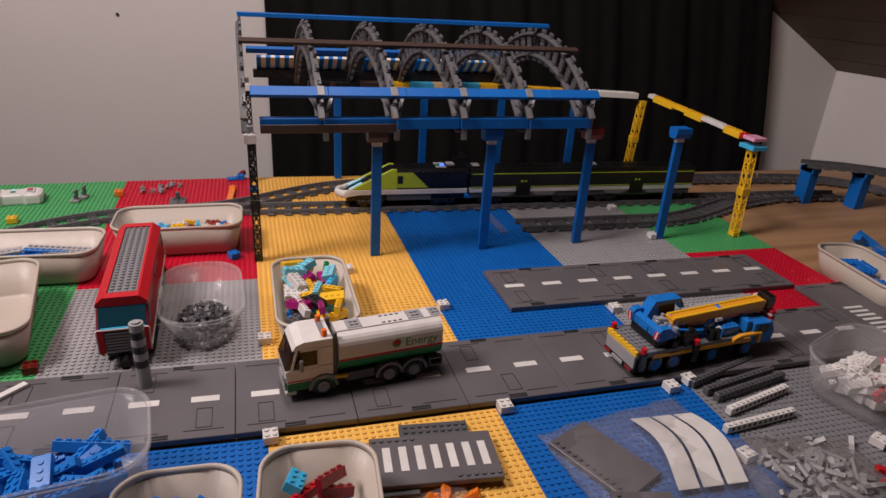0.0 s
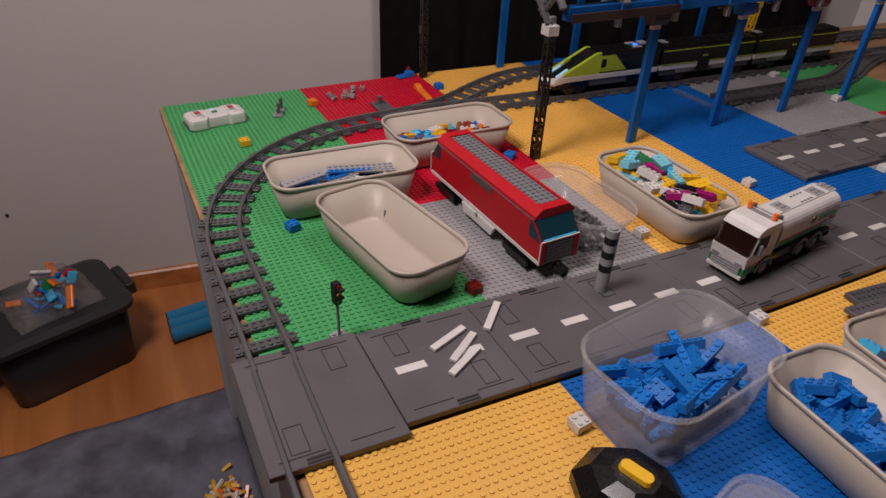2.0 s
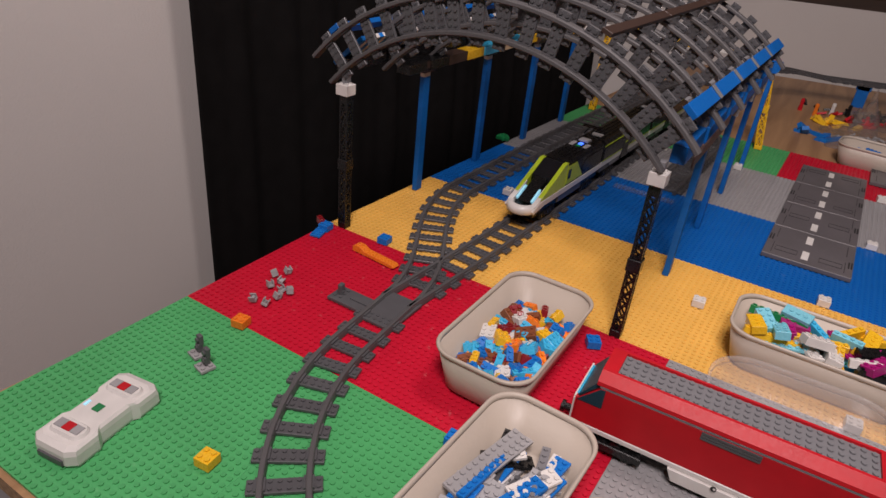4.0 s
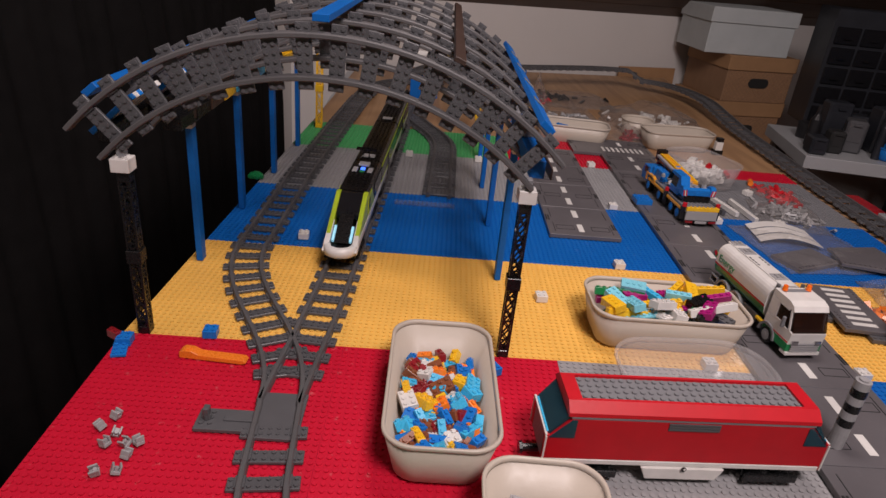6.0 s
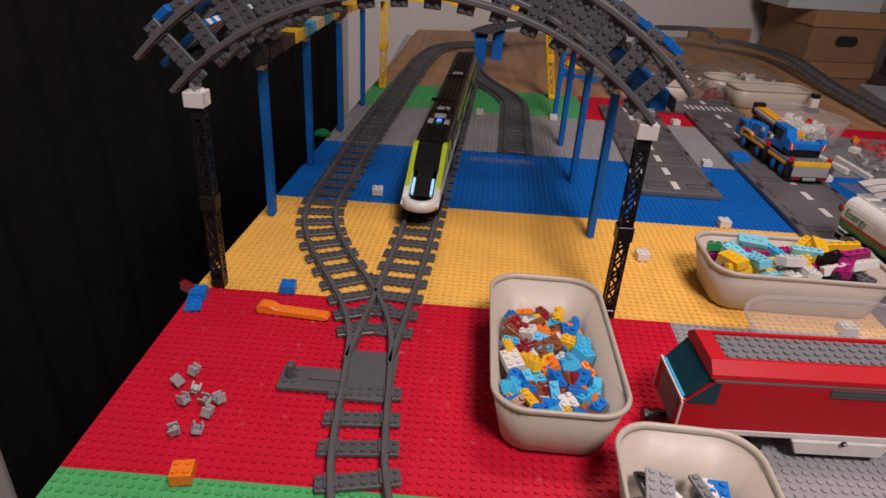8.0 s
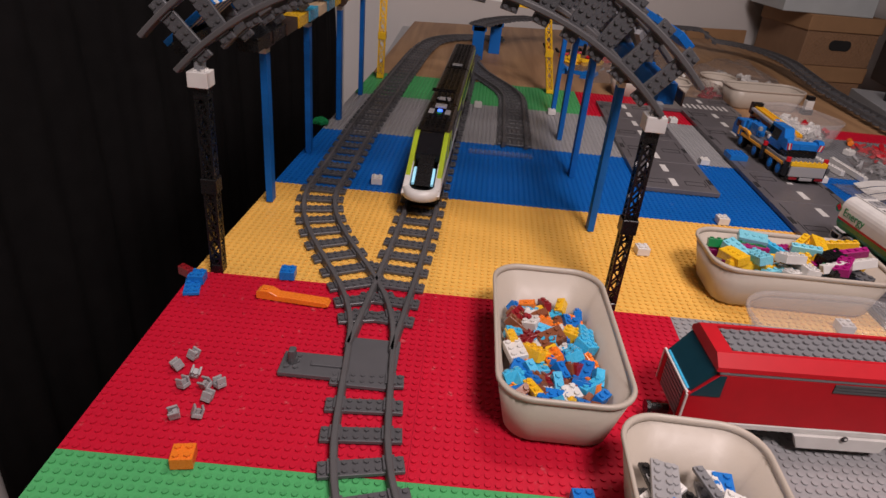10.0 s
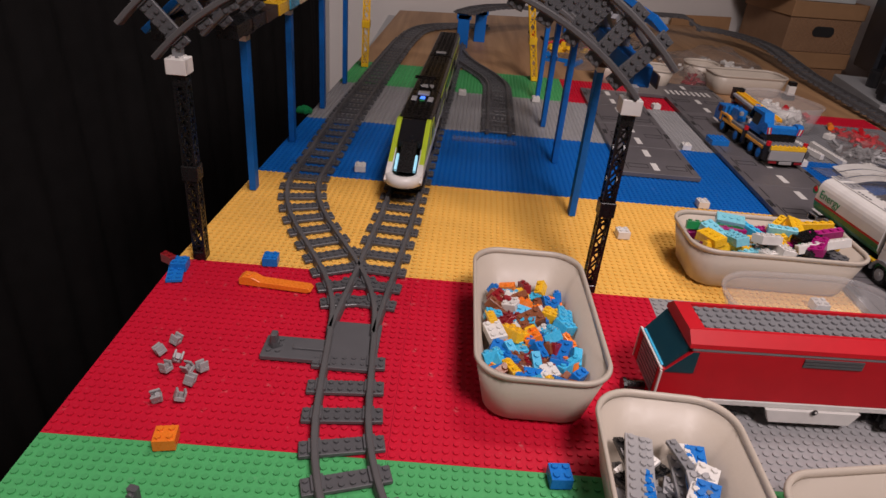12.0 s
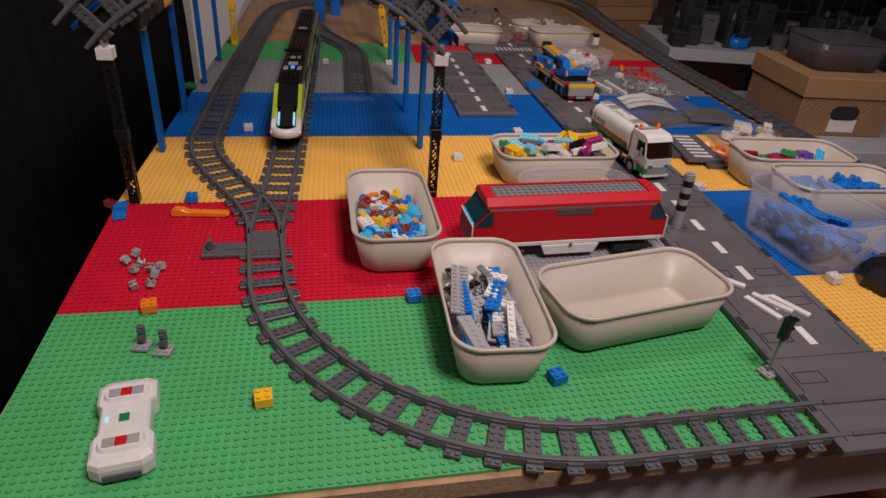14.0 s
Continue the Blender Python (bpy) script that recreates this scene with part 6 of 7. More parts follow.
poly(cr, "operator_cab", "bblue", [(-0.070, 0.0405), (-0.020, 0.0405), (-0.016, 0.052), (-0.056, 0.052), (-0.062, 0.073), (-0.024, 0.073), (-0.020, 0.079), (-0.068, 0.079), (-0.080, 0.058)], 0.0125, 0.030, "blue crane operator cab")
poly(cr, "cab_interior", "trdark", [(-0.055, 0.0525), (-0.026, 0.0525), (-0.030, 0.0725), (-0.060, 0.0725)], 0.0135, 0.029, "dark cab opening")
poly(cr, "operator_window", "trblue", [(-0.0095, 0.057), (-0.0055, 0.0565), (-0.0195, 0.0785), (-0.0235, 0.0785)], 0.0135, 0.029, "transparent blue cab window")
# engine detail
bm = bmesh.new()
rg = random.Random(8)
for i in range(18):
    x, y = rg.uniform(-0.078, -0.030), rg.uniform(-0.027, 0.010)
    cyl(bm, (x, y, 0.044), (x, y, 0.058 + rg.uniform(0, 0.008)), rg.uniform(0.0022, 0.0042), 8)
part("engine", bm, "silver", cr, "gray engine parts")
for i in range(14):
    x, y = rg.uniform(-0.07, 0.02), rg.uniform(-0.030, -0.016)
    bm = bmesh.new()
    box(bm, x - 0.004, y - 0.003, 0.0345, x + 0.004, y + 0.003, 0.044 + rg.uniform(0, 0.008), 0.0004)
    part("machinery", bm, "black", cr)
for i in range(16):
    x, y = rg.uniform(-0.07, 0.03), rg.choice((-1, 1)) * rg.uniform(0.012, 0.029)
    bm = bmesh.new()
    z = 0.036 + rg.uniform(0, 0.014)
    if i % 3 == 0:
        cyl(bm, (x - 0.006, y, z + 0.006), (x + 0.006, y, z + 0.006), 0.003, 8)
    else:
        box(bm, x - 0.004, y - 0.003, z, x + 0.004, y + 0.003, z + 0.006, 0.0004)
        studs(bm, x - 0.004, y - 0.004, 1, 1, z + 0.006, 6)
    part("fitting", bm, ("lgray", "bblue", "white", "black", "silver", "boomy")[i % 6], cr)
# telescopic boom over the cab
def tilted(parent, name, mat, x0, x1, z0, z1, w, h, y=-0.004, label=""):
    bm = bmesh.new()
    d = Vector((x1 - x0, 0, z1 - z0))
    m = Matrix.Translation((x0, y, z0)) @ d.to_track_quat("X", "Z").to_matrix().to_4x4()
    box(bm, 0, -w / 2, -h / 2, d.length, w / 2, h / 2, 0.0006, 0, m)
    return part(name, bm, mat, parent, label)
tilted(cr, "boom", "boomy", -0.055, 0.122, 0.0590, 0.0665, 0.0170, 0.0105, label="orange yellow crane boom")
for q in (-0.0105, 0.0025):
    tilted(cr, "boom_ridge", "byellow", -0.053, 0.118, 0.0650, 0.0722, 0.0034, 0.0022, q)
tilted(cr, "boom_inner", "orange", -0.03, 0.134, 0.0500, 0.0580, 0.012, 0.007, label="orange inner boom")
blk(cr, "boom_head", "black", 0.1235, -0.014, 0.056, 0.138, 0.006, 0.078, "black boom head")
bm = bmesh.new()
cyl(bm, (0.137, -0.010, 0.066), (0.137, 0.002, 0.066), 0.008, 14)
part("pulley", bm, "dgray", cr)
tilted(cr, "boom_walkway", "lgray", -0.02, 0.115, 0.0625, 0.069, 0.006, 0.005, 0.0095, label="light gray rail beside the boom")
poly(cr, "lift_arm", "bblue", [(0.0, 0.042), (0.014, 0.042), (0.046, 0.066), (0.036, 0.070)], -0.011, 0.003, "blue lifting arm")
blk(cr, "hook_block", "bred", 0.1305, -0.020, 0.030, 0.1395, 0.000, 0.0575, "red hook block")
for q in range(3):
    blk(cr, "hook_stripe", "white", 0.130, -0.0205, 0.034 + q * 0.008, 0.140, 0.0005, 0.037 + q * 0.008, "", 0)
blk(cr, "tool_box", "bblue", 0.030, -0.026, 0.0346, 0.062, -0.010, 0.048, "blue locker", 0.0006, (0.034, -0.024, 3, 1))
blk(cr, "tool_box", "bblue", 0.034, 0.010, 0.0346, 0.066, 0.026, 0.055, "blue locker", 0.0006, (0.038, 0.012, 3, 1))

# ---------- bags and clutter on the table ----------


def bag(cx, cy, w, d, h, label, turn=0, seed=1, z=Z0, mat="bag", lean=0.0):
    """A limp clear bag: a closed pillow with creases."""
    bm = bmesh.new()
    n = 22
    top, bot = [], []
    for i in range(n + 1):
        a, b = [], []
        for j in range(n + 1):
            u, v = 2 * i / n - 1, 2 * j / n - 1
            e = (1 - abs(u) ** 3) * (1 - abs(v) ** 3)
            x = u * w / 2 * (1 + 0.06 * noise.noise((v * 3, seed, 0)))
            y = v * d / 2 * (1 + 0.06 * noise.noise((u * 3, 0, seed)))
            f = noise.noise((u * 2.2 + seed, v * 2.2, seed * 0.7))
            g = abs(noise.noise((u * 6 + seed, v * 5, 3.1)))
            zt = 0.0015 + max(0.0, e) * h * (0.62 + 0.55 * f) + 0.18 * h * (0.5 - g) * min(1, e * 3) + 0.10 * h * noise.noise((u * 15, v * 13, seed))
            a.append(bm.verts.new((x, y, max(0.001, zt) + lean * (v + 1) * h)))
            b.append(bm.verts.new((x, y, 0.0003 + lean * (v + 1) * h)))
        top.append(a)
        bot.append(b)
    for i in range(n):
        for j in range(n):
            bm.faces.new((top[i][j], top[i + 1][j], top[i + 1][j + 1], top[i][j + 1]))
            bm.faces.new((bot[i][j + 1], bot[i + 1][j + 1], bot[i + 1][j], bot[i][j]))
    for i in range(n):
        for g in (0, n):
            bm.faces.new((top[i][g], top[i + 1][g], bot[i + 1][g], bot[i][g]))
            bm.faces.new((top[g][i], top[g][i + 1], bot[g][i + 1], bot[g][i]))
    o = part("plastic_bag", bm, mat, smooth=True)
    o.matrix_basis = pose(cx, cy, z, 0, 0, turn)
    return tagged(o, label=label, category="bag", group="clear plastic bags")


def bits(cx, cy, w, d, h, mat, n, seed, label, z=Z0, size=0.006):
    bm = bmesh.new()
    rg = random.Random(seed)
    for _ in range(n):
        x, y = rg.gauss(0, w / 4), rg.gauss(0, d / 4)
        k = max(0.1, 1 - abs(2 * x / w) ** 2 - abs(2 * y / d) ** 2)
        m = pose(x, y, 0.002 + rg.random() * h * k, rg.uniform(-40, 40), rg.uniform(-40, 40), rg.uniform(0, 180))
        l = size * rg.uniform(0.7, 2.2)
        box(bm, -l, -size * 0.45, -size * 0.3, l, size * 0.45, size * 0.3, 0, 0, m)
    o = part("toy_pieces", bm, mat)
    o.matrix_basis = pose(cx, cy, z)
    return tagged(o, label=label, category="toy pieces", kind="stuff")


# bag with a striped paper sheet
bag(1.035, 0.392, 0.205, 0.195, 0.016, "clear plastic bag over striped white paper strips", 8, 3)
for i in range(3):
    bm = bmesh.new()
    n = 16
    a, b = [], []
    for k in range(n + 1):
        u = k / n
        x = -0.055 + 0.11 * u
        z = 0.0055 + 0.0085 * math.sin(u * 3.0)
        y0 = -0.040 + i * 0.0275 + 0.006 * math.sin(u * 4)
        a.append(bm.verts.new((x, y0, z)))
        b.append(bm.verts.new((x, y0 + 0.0235, z)))
    for k in range(n):
        bm.faces.new((a[k], a[k + 1], b[k + 1], b[k]))
    o = part("paper_strip", bm, "white")
    o.modifiers.new("thick", "SOLIDIFY").thickness = 0.0006
    o.matrix_basis = pose(1.008, 0.433, Z0, 0, 0, -4)
    tagged(o, label="curled white paper strip inside a clear bag", category="paper", group="white paper strips")
bag(1.075, 0.545, 0.13, 0.15, 0.028, "crinkled clear bag of small gray pieces", -12, 5)
bits(1.075, 0.545, 0.10, 0.11, 0.014, "lgray", 110, 21, "small light gray pieces inside a clear bag")
bag(1.115, 0.665, 0.08, 0.11, 0.02, "small clear bag holding red pieces", 30, 6)
bits(1.11, 0.66, 0.06, 0.09, 0.010, "bred", 36, 22, "red pieces inside a clear bag", size=0.009)
for x, y, t in ((1.125, 0.37, 10), (1.105, 0.33, -14), (1.00, 0.335, 24)):
    bm = bmesh.new()
    box(bm, -0.05, -0.03, 0, 0.05, 0.03, 0.006, 0.0006)
    studs(bm, -0.048, -0.028, 12, 1, 0.006, 6)
    o = part("road_piece", bm, "road")
    o.matrix_basis = pose(x, y, Z0 + (0.0062 if t < 0 else 0.0), 0, 0, t)
    tagged(o, label="loose dark gray toy road piece lying on blue studs", category="road plate", group="loose road pieces")
bag(1.125, 0.205, 0.16, 0.12, 0.040, "clear bag of white bricks on the yellow plate", -6, 8)
rg = random.Random(31)
for i in range(12):
    loose(2, rg.choice((2, 3, 4)), b3, "white", pose(1.125 + rg.uniform(-0.045, 0.045), 0.205 + rg.uniform(-0.03, 0.03), Z0 + 0.003 + (i % 3) * 0.0097, rg.uniform(-8, 8), rg.uniform(-8, 8), rg.uniform(0, 180)), "inside a clear bag", "white bricks in a bag")
bits(1.035, 0.150, 0.05, 0.06, 0.012, "orange", 26, 23, "orange pieces lying on the yellow plate", size=0.009)
bag(1.035, 0.15, 0.07, 0.075, 0.016, "small clear bag with orange pieces", 12, 9)
# clear lid beside the tubs
bm = bmesh.new()
r0 = [bm.verts.new(p) for p in rounded(0.13, 0.12, 0.03, 0.0)]
r1 = [bm.verts.new(p) for p in rounded(0.13, 0.12, 0.03, 0.006)]
r2 = [bm.verts.new(p) for p in rounded(0.122, 0.112, 0.028, 0.006)]
r3 = [bm.verts.new(p) for p in rounded(0.118, 0.108, 0.026, 0.002)]
for a, b in ((r0, r1), (r1, r2), (r2, r3)):
    for i in range(len(a)):
        bm.faces.new((a[i], a[(i + 1) % len(a)], b[(i + 1) % len(a)], b[i]))
bm.faces.new(r3), bm.faces.new(r0[::-1])
o = part("tub_lid", bm, "clear", smooth=False)
o.matrix_basis = pose(1.105, -0.215, Z0 + 0.004, 0, 0, 14)
tagged(o, label="clear plastic tub lid lying flat on blue studs", category="lid")
bm = bmesh.new()
box(bm, -0.04, -0.03, 0, 0.04, 0.03, 0.0032, 0.0004)
o = part("green_sheet", bm, "green")
o.matrix_basis = pose(1.12, -0.225, Z0, 0, 0, 14)
tagged(o, label="green toy plate lying under the clear lid", category="plate")
# orange piece and small robot past the crane
bm = bmesh.new()
cyl(bm, (-0.014, 0, 0.006), (0.006, 0, 0.006), 0.006, 12)
cyl(bm, (0.006, 0, 0.006), (0.016, 0, 0.005), 0.006, 12, 0, 0.003)
o = part("orange_cone", bm, "orange")
o.matrix_basis = pose(1.085, 0.735, Z0, 0, 0, 70)
tagged(o, label="orange toy cone piece lying on gray studs", category="toy piece")
th = tagged(empty("toy_robot", pose(1.11, 0.985, TZ)), label="small black and white toy robot on bare wood", category="toy")
blk(th, "foot", "black", -0.012, -0.01, 0.0, 0.012, 0.01, 0.012)
blk(th, "body", "white", -0.009, -0.008, 0.0122, 0.009, 0.008, 0.034)
blk(th, "head", "black", -0.008, -0.008, 0.0342, 0.008, 0.008, 0.044)
# far heaps on the bare wood
bag(0.72, 1.22, 0.26, 0.20, 0.045, "large crumpled clear bag on the bare wood", 10, 11, TZ)
bag(1.02, 1.28, 0.30, 0.26, 0.060, "large crumpled clear bag on the bare wood", -15, 12, TZ)
bag(0.88, 1.05, 0.09, 0.10, 0.05, "small crumpled clear bag between bins", 40, 13, TZ)
bag(0.80, 1.48, 0.30, 0.20, 0.030, "flat clear bag on the bare wood", 5, 14, TZ)
bag(0.68, 1.36, 0.07, 0.10, 0.11, "upright crumpled clear bag on bare wood", 5, 15, TZ)
bits(0.74, 1.20, 0.2, 0.14, 0.02, "lgray", 50, 41, "gray pieces in a clear bag", TZ, 0.008)
bits(0.90, 1.06, 0.06, 0.06, 0.02, "dred", 24, 42, "dark red pieces in a clear bag", TZ, 0.008)
bits(1.02, 1.26, 0.22, 0.16, 0.02, "white", 40, 43, "white pieces in a clear bag", TZ, 0.010)
bits(0.66, 1.42, 0.16, 0.10, 0.015, "bred", 16, 44, "red pieces lying on the wood", TZ, 0.010)
bits(0.60, 1.34, 0.14, 0.05, 0.006, "byellow", 14, 45, "yellow crane pieces lying on the wood", TZ, 0.014)
bits(0.72, 1.50, 0.3, 0.08, 0.012, "black", 22, 46, "black pieces lying on the wood", TZ, 0.010)
bits(0.56, 1.18, 0.12, 0.04, 0.004, "bblue", 6, 47, "blue strips lying on the wood", TZ, 0.018)
tub("storage_tub", 0.09, 0.09, 0.045, "bin", pose(0.93, 1.12, TZ + 0.0002), "round-cornered cream tub behind the bins", category="tub", r=0.04, taper=0.008)
for x, y, c in ((0.52, 1.43, "bred"), (0.56, 1.40, "orange"), (0.60, 1.45, "white"), (0.64, 1.47, "black")):
    bm = bmesh.new()
    cyl(bm, (0, 0, 0), (0, 0, 0.012), 0.006, 10)
    cyl(bm, (0, 0, 0.012), (0, 0, 0.026), 0.005, 10)
    cyl(bm, (0, 0, 0.026), (0, 0, 0.034), 0.006, 10, 0, 0.004)
    o = part("toy_signal", bm, c)
    o.matrix_basis = pose(x, y, TZ)
    tagged(o, label="small round %s toy signal on bare wood" % COLW[c], category="toy piece", group="small toy signals")
# cardboard panel against the end wall
bm = bmesh.new()
box(bm, 0, -0.006, 0, 0.27, 0.006, 0.085, 0.001)
o = part("cardboard_sheet", bm, "card2")
o.matrix_basis = pose(1.135, 2.075, TZ - 0.05, -4, 0, 15.6)
tagged(o, label="brown cardboard sheet leaning on the end wall", category="cardboard")

# ---------- things past the table's edge ----------


def lidded_box(x, y, z, w, d, h, lid, turn, label, face="card", grip=True, paper=False):
    th = tagged(empty("cardboard_box", pose(x, y, z, 0, 0, turn)), label=label, category="box", group="lidded storage boxes")
    bm = bmesh.new()
    box(bm, 0, 0, 0, w, d, h, 0.002)
    part("body", bm, face, th)
    bm = bmesh.new()
    box(bm, -0.006, -0.006, h - lid, w + 0.006, d + 0.006, h + 0.004, 0.002)
    part("lid", bm, "card2" if face != "cardgray" else "cardgray", th, "box lid with a plain edge")
    if grip:
        bm = bmesh.new()
        pts = rounded(w * 0.30, 0.036, 0.017, 0)
        a = [bm.verts.new((w / 2 + px, -0.0030, (h - lid) * 0.62 + py)) for px, py, _ in pts]
        b = [bm.verts.new((w / 2 + px, 0.001, (h - lid) * 0.62 + py)) for px, py, _ in pts]
        bm.faces.new(a), bm.faces.new(b[::-1])
        for i in range(len(a)):
            bm.faces.new((a[i], b[i], b[(i + 1) % len(a)], a[(i + 1) % len(a)]))
        part("grip_hole", bm, "groove", th, "dark rounded grip hole")
        # lattice print on the front
        bm = bmesh.new()
        k = 15
        hh = h - lid - 0.004
        for i in range(-7, k + 1):
            for s in (1, -1):
                x0 = w * i / k if s > 0 else w * (i + 7) / k
                p, q = Vector((x0, -0.0004, 0.002)), Vector((x0 + s * hh, -0.0004, hh))
                # keep the print within the face
                t0, t1 = 0.0, 1.0
                dx = q.x - p.x
                for lim, sg in ((0.002, 1), (w - 0.002, -1)):
                    f0, f1 = (p.x - lim) * sg, (q.x - lim) * sg
                    if f0 < 0 and f1 < 0:
                        t0, t1 = 1.0, 0.0
                    elif f0 < 0:
                        t0 = max(t0, f0 / (f0 - f1))
                    elif f1 < 0:
                        t1 = min(t1, f0 / (f0 - f1))
                if t1 > t0 + 0.02:
                    rod(bm, p + (q - p) * t0, p + (q - p) * t1, 0.0020, 0, 0.0006)
        part("printed_lattice", bm, "card2", th, "pale printed lattice pattern")
    if paper:
        blk(th, "label_card", "white", w * 0.36, -0.0022, 0.012, w * 0.66, -0.0006, 0.045, "white label card", 0)
    return th


lidded_box(1.468, 1.86, -0.228, 0.305, 0.30, 0.192, 0.052, 9, "brown patterned cardboard box with a grip hole", paper=True)
lidded_box(1.487, 1.855, -0.031, 0.285, 0.30, 0.170, 0.050, 9, "brown patterned cardboard box stacked on another", )
lidded_box(1.380, 1.865, 0.1440, 0.336, 0.26, 0.160, 0.05, 4, "pale gray storage box on top of the stack", face="cardgray", grip=False)
lidded_box(1.495, 0.53, -0.105, 0.25, 0.26, 0.148, 0.048, -6, "brown patterned cardboard box with a white label", paper=True)
tub("clear_tub", 0.20, 0.18, 0.075, "smoke", pose(1.64, 0.65, 0.0475, 0, 0, -6), "clear tub of coloured things on a cardboard box", category="tub")
for i, c in enumerate(("bred", "byellow", "bred", "dred", "bblue")):
    bm = bmesh.new()
    box(bm, -0.03, -0.02, 0, 0.03, 0.02, 0.035, 0.004)
    o = part("toy_block", bm, c)
    o.matrix_basis = pose(1.585 + 0.03 * i, 0.62 + 0.02 * (i % 3), 0.052, 0, 0, 25 * i)
    tagged(o, label="%s toy block in a clear tub" % COLW[c], category="toy piece", group="blocks in a tub")


def shelf(x, y, z, w, d, turn, label, legs=True):
    th = tagged(empty("shelf_unit", pose(x, y, 0, 0, 0, turn)), label=label, category="shelf")
    bm = bmesh.new()
    box(bm, 0, 0, z - 0.04, w, d, z, 0.002)
    part("board", bm, "shelfwhite", th)
    for lx in (0.03, w - 0.07):
        for ly in (d - 0.06,):
            bm = bmesh.new()
            box(bm, lx, ly, FLOOR, lx + 0.04, ly + 0.04, z - 0.0405)
            part("leg", bm, "outdark", th)
    return th


shelf(1.50, 1.22, -0.05, 1.1, 0.40, -10, "white shelf board crowded with dark cases")
shelf(1.50, 0.42, -0.1055, 1.2, 0.50, -6, "white shelf board under a cardboard box")
shelf(1.50, 0.40, -0.20, 1.2, 0.5, -6, "lower pale shelf board beside the table")
# dark cases, tools and bottles on the shelf
rg = random.Random(77)
S1 = pose(1.50, 1.22, -0.05, 0, 0, -10)
for i in range(44):
    u, v = 0.03 + 0.024 * i + rg.uniform(-0.01, 0.01), 0.05 + 0.26 * ((i * 0.382) % 1.0)
    kind = rg.choice(("case", "bottle", "case", "jar"))
    c = rg.choice(("outdark", "outdark", "darkbin", "outdark", "dgray", "groove", "outdark", "outdark"))
    bm = bmesh.new()
    if kind == "case":
        w_, d_, h_ = rg.uniform(0.04, 0.08), rg.uniform(0.04, 0.07), rg.uniform(0.04, 0.15)
        box(bm, -w_ / 2, -d_ / 2, 0, w_ / 2, d_ / 2, h_, 0.006)
        box(bm, -w_ / 2 + 0.008, -d_ / 2 - 0.002, h_ * 0.35, w_ / 2 - 0.008, -d_ / 2 + 0.002, h_ * 0.8, 0.001)
        box(bm, -0.012, -d_ / 2 - 0.006, h_ * 0.84, 0.012, -d_ / 2, h_ * 0.9, 0.001)
        nm, lab = "plastic_case", "dark plastic case on the white shelf"
    elif kind == "bottle":
        r, h_ = rg.uniform(0.012, 0.021), rg.uniform(0.08, 0.15)
        cyl(bm, (0, 0, 0), (0, 0, h_ * 0.65), r, 16)
        cyl(bm, (0, 0, h_ * 0.65), (0, 0, h_ * 0.8), r, 16, 0, r * 0.4)
        cyl(bm, (0, 0, h_ * 0.8), (0, 0, h_), r * 0.4, 12)
        nm, lab = "bottle", "dark bottle standing on the white shelf"
    else:
        r, h_ = rg.uniform(0.018, 0.03), rg.uniform(0.03, 0.07)
        cyl(bm, (0, 0, 0), (0, 0, h_), r, 18, 0, r * 1.1)
        cyl(bm, (0, 0, h_), (0, 0, h_ + 0.012), r * 1.14, 18)
        nm, lab = "jar", "dark jar with a lid on the white shelf"
    o = part(nm, bm, c)
    o.matrix_basis = S1 @ pose(u, v, 0.0005, 0, 0, rg.uniform(-20, 20))
    tagged(o, label=lab, category=nm.split("_")[-1], group="dark things on the shelf")
tub("blue_tub", 0.08, 0.08, 0.04, "bblue", S1 @ pose(0.26, 0.07, 0.001), "small blue plastic tub on the white shelf", category="tub", r=0.03, taper=0.008)
# drawer cabinets behind
for k, (x, y, h) in enumerate(((1.72, 1.66, 0.40), (2.02, 1.62, 0.44), (2.32, 1.56, 0.40))):
    th = tagged(empty("drawer_cabinet", pose(x, y, -0.05, 0, 0, -8)), label="dark small-parts cabinet with smoky drawers", category="cabinet", group="drawer cabinets")
    bm = bmesh.new()
    box(bm, 0, 0, 0, 0.28, 0.16, h, 0.004)
    part("case", bm, "outdark", th)
    for r in range(int(h / 0.07)):
        for c in range(3):
            bm = bmesh.new()
            box(bm, 0.012 + c * 0.088, -0.006, 0.012 + r * 0.068, 0.092 + c * 0.088, 0.004, 0.07 + r * 0.068, 0.003)
            box(bm, 0.040 + c * 0.088, -0.014, 0.030 + r * 0.068, 0.064 + c * 0.088, -0.005, 0.036 + r * 0.068, 0.001)
            part("drawer", bm, "trdark", th)
# dark clutter below and beside the shelves
for i in range(30):
    x, y = rg.uniform(1.95, 2.7), rg.uniform(-0.3, 1.1)
    w_, d_, h_ = rg.uniform(0.08, 0.25), rg.uniform(0.08, 0.22), rg.uniform(0.05, 0.22)
    bm = bmesh.new()
    box(bm, -w_ / 2, -d_ / 2, 0, w_ / 2, d_ / 2, h_, 0.006)
    box(bm, -w_ / 2 - 0.003, -d_ / 2 - 0.003, h_ * 0.8, w_ / 2 + 0.003, d_ / 2 + 0.003, h_ + 0.003, 0.003)
    o = part("storage_case", bm, rg.choice(("outdark", "darkbin", "outdark", "outdark", "dgray", "blue", "outdark", "dred")))
    zb = -0.1045 if (x < 2.6 and y > 0.42) else FLOOR
    o.matrix_basis = pose(x, y, zb, 0, 0, rg.uniform(-25, 25))
    tagged(o, label="dark closed storage case among the clutter", category="case", group="dark storage cases")
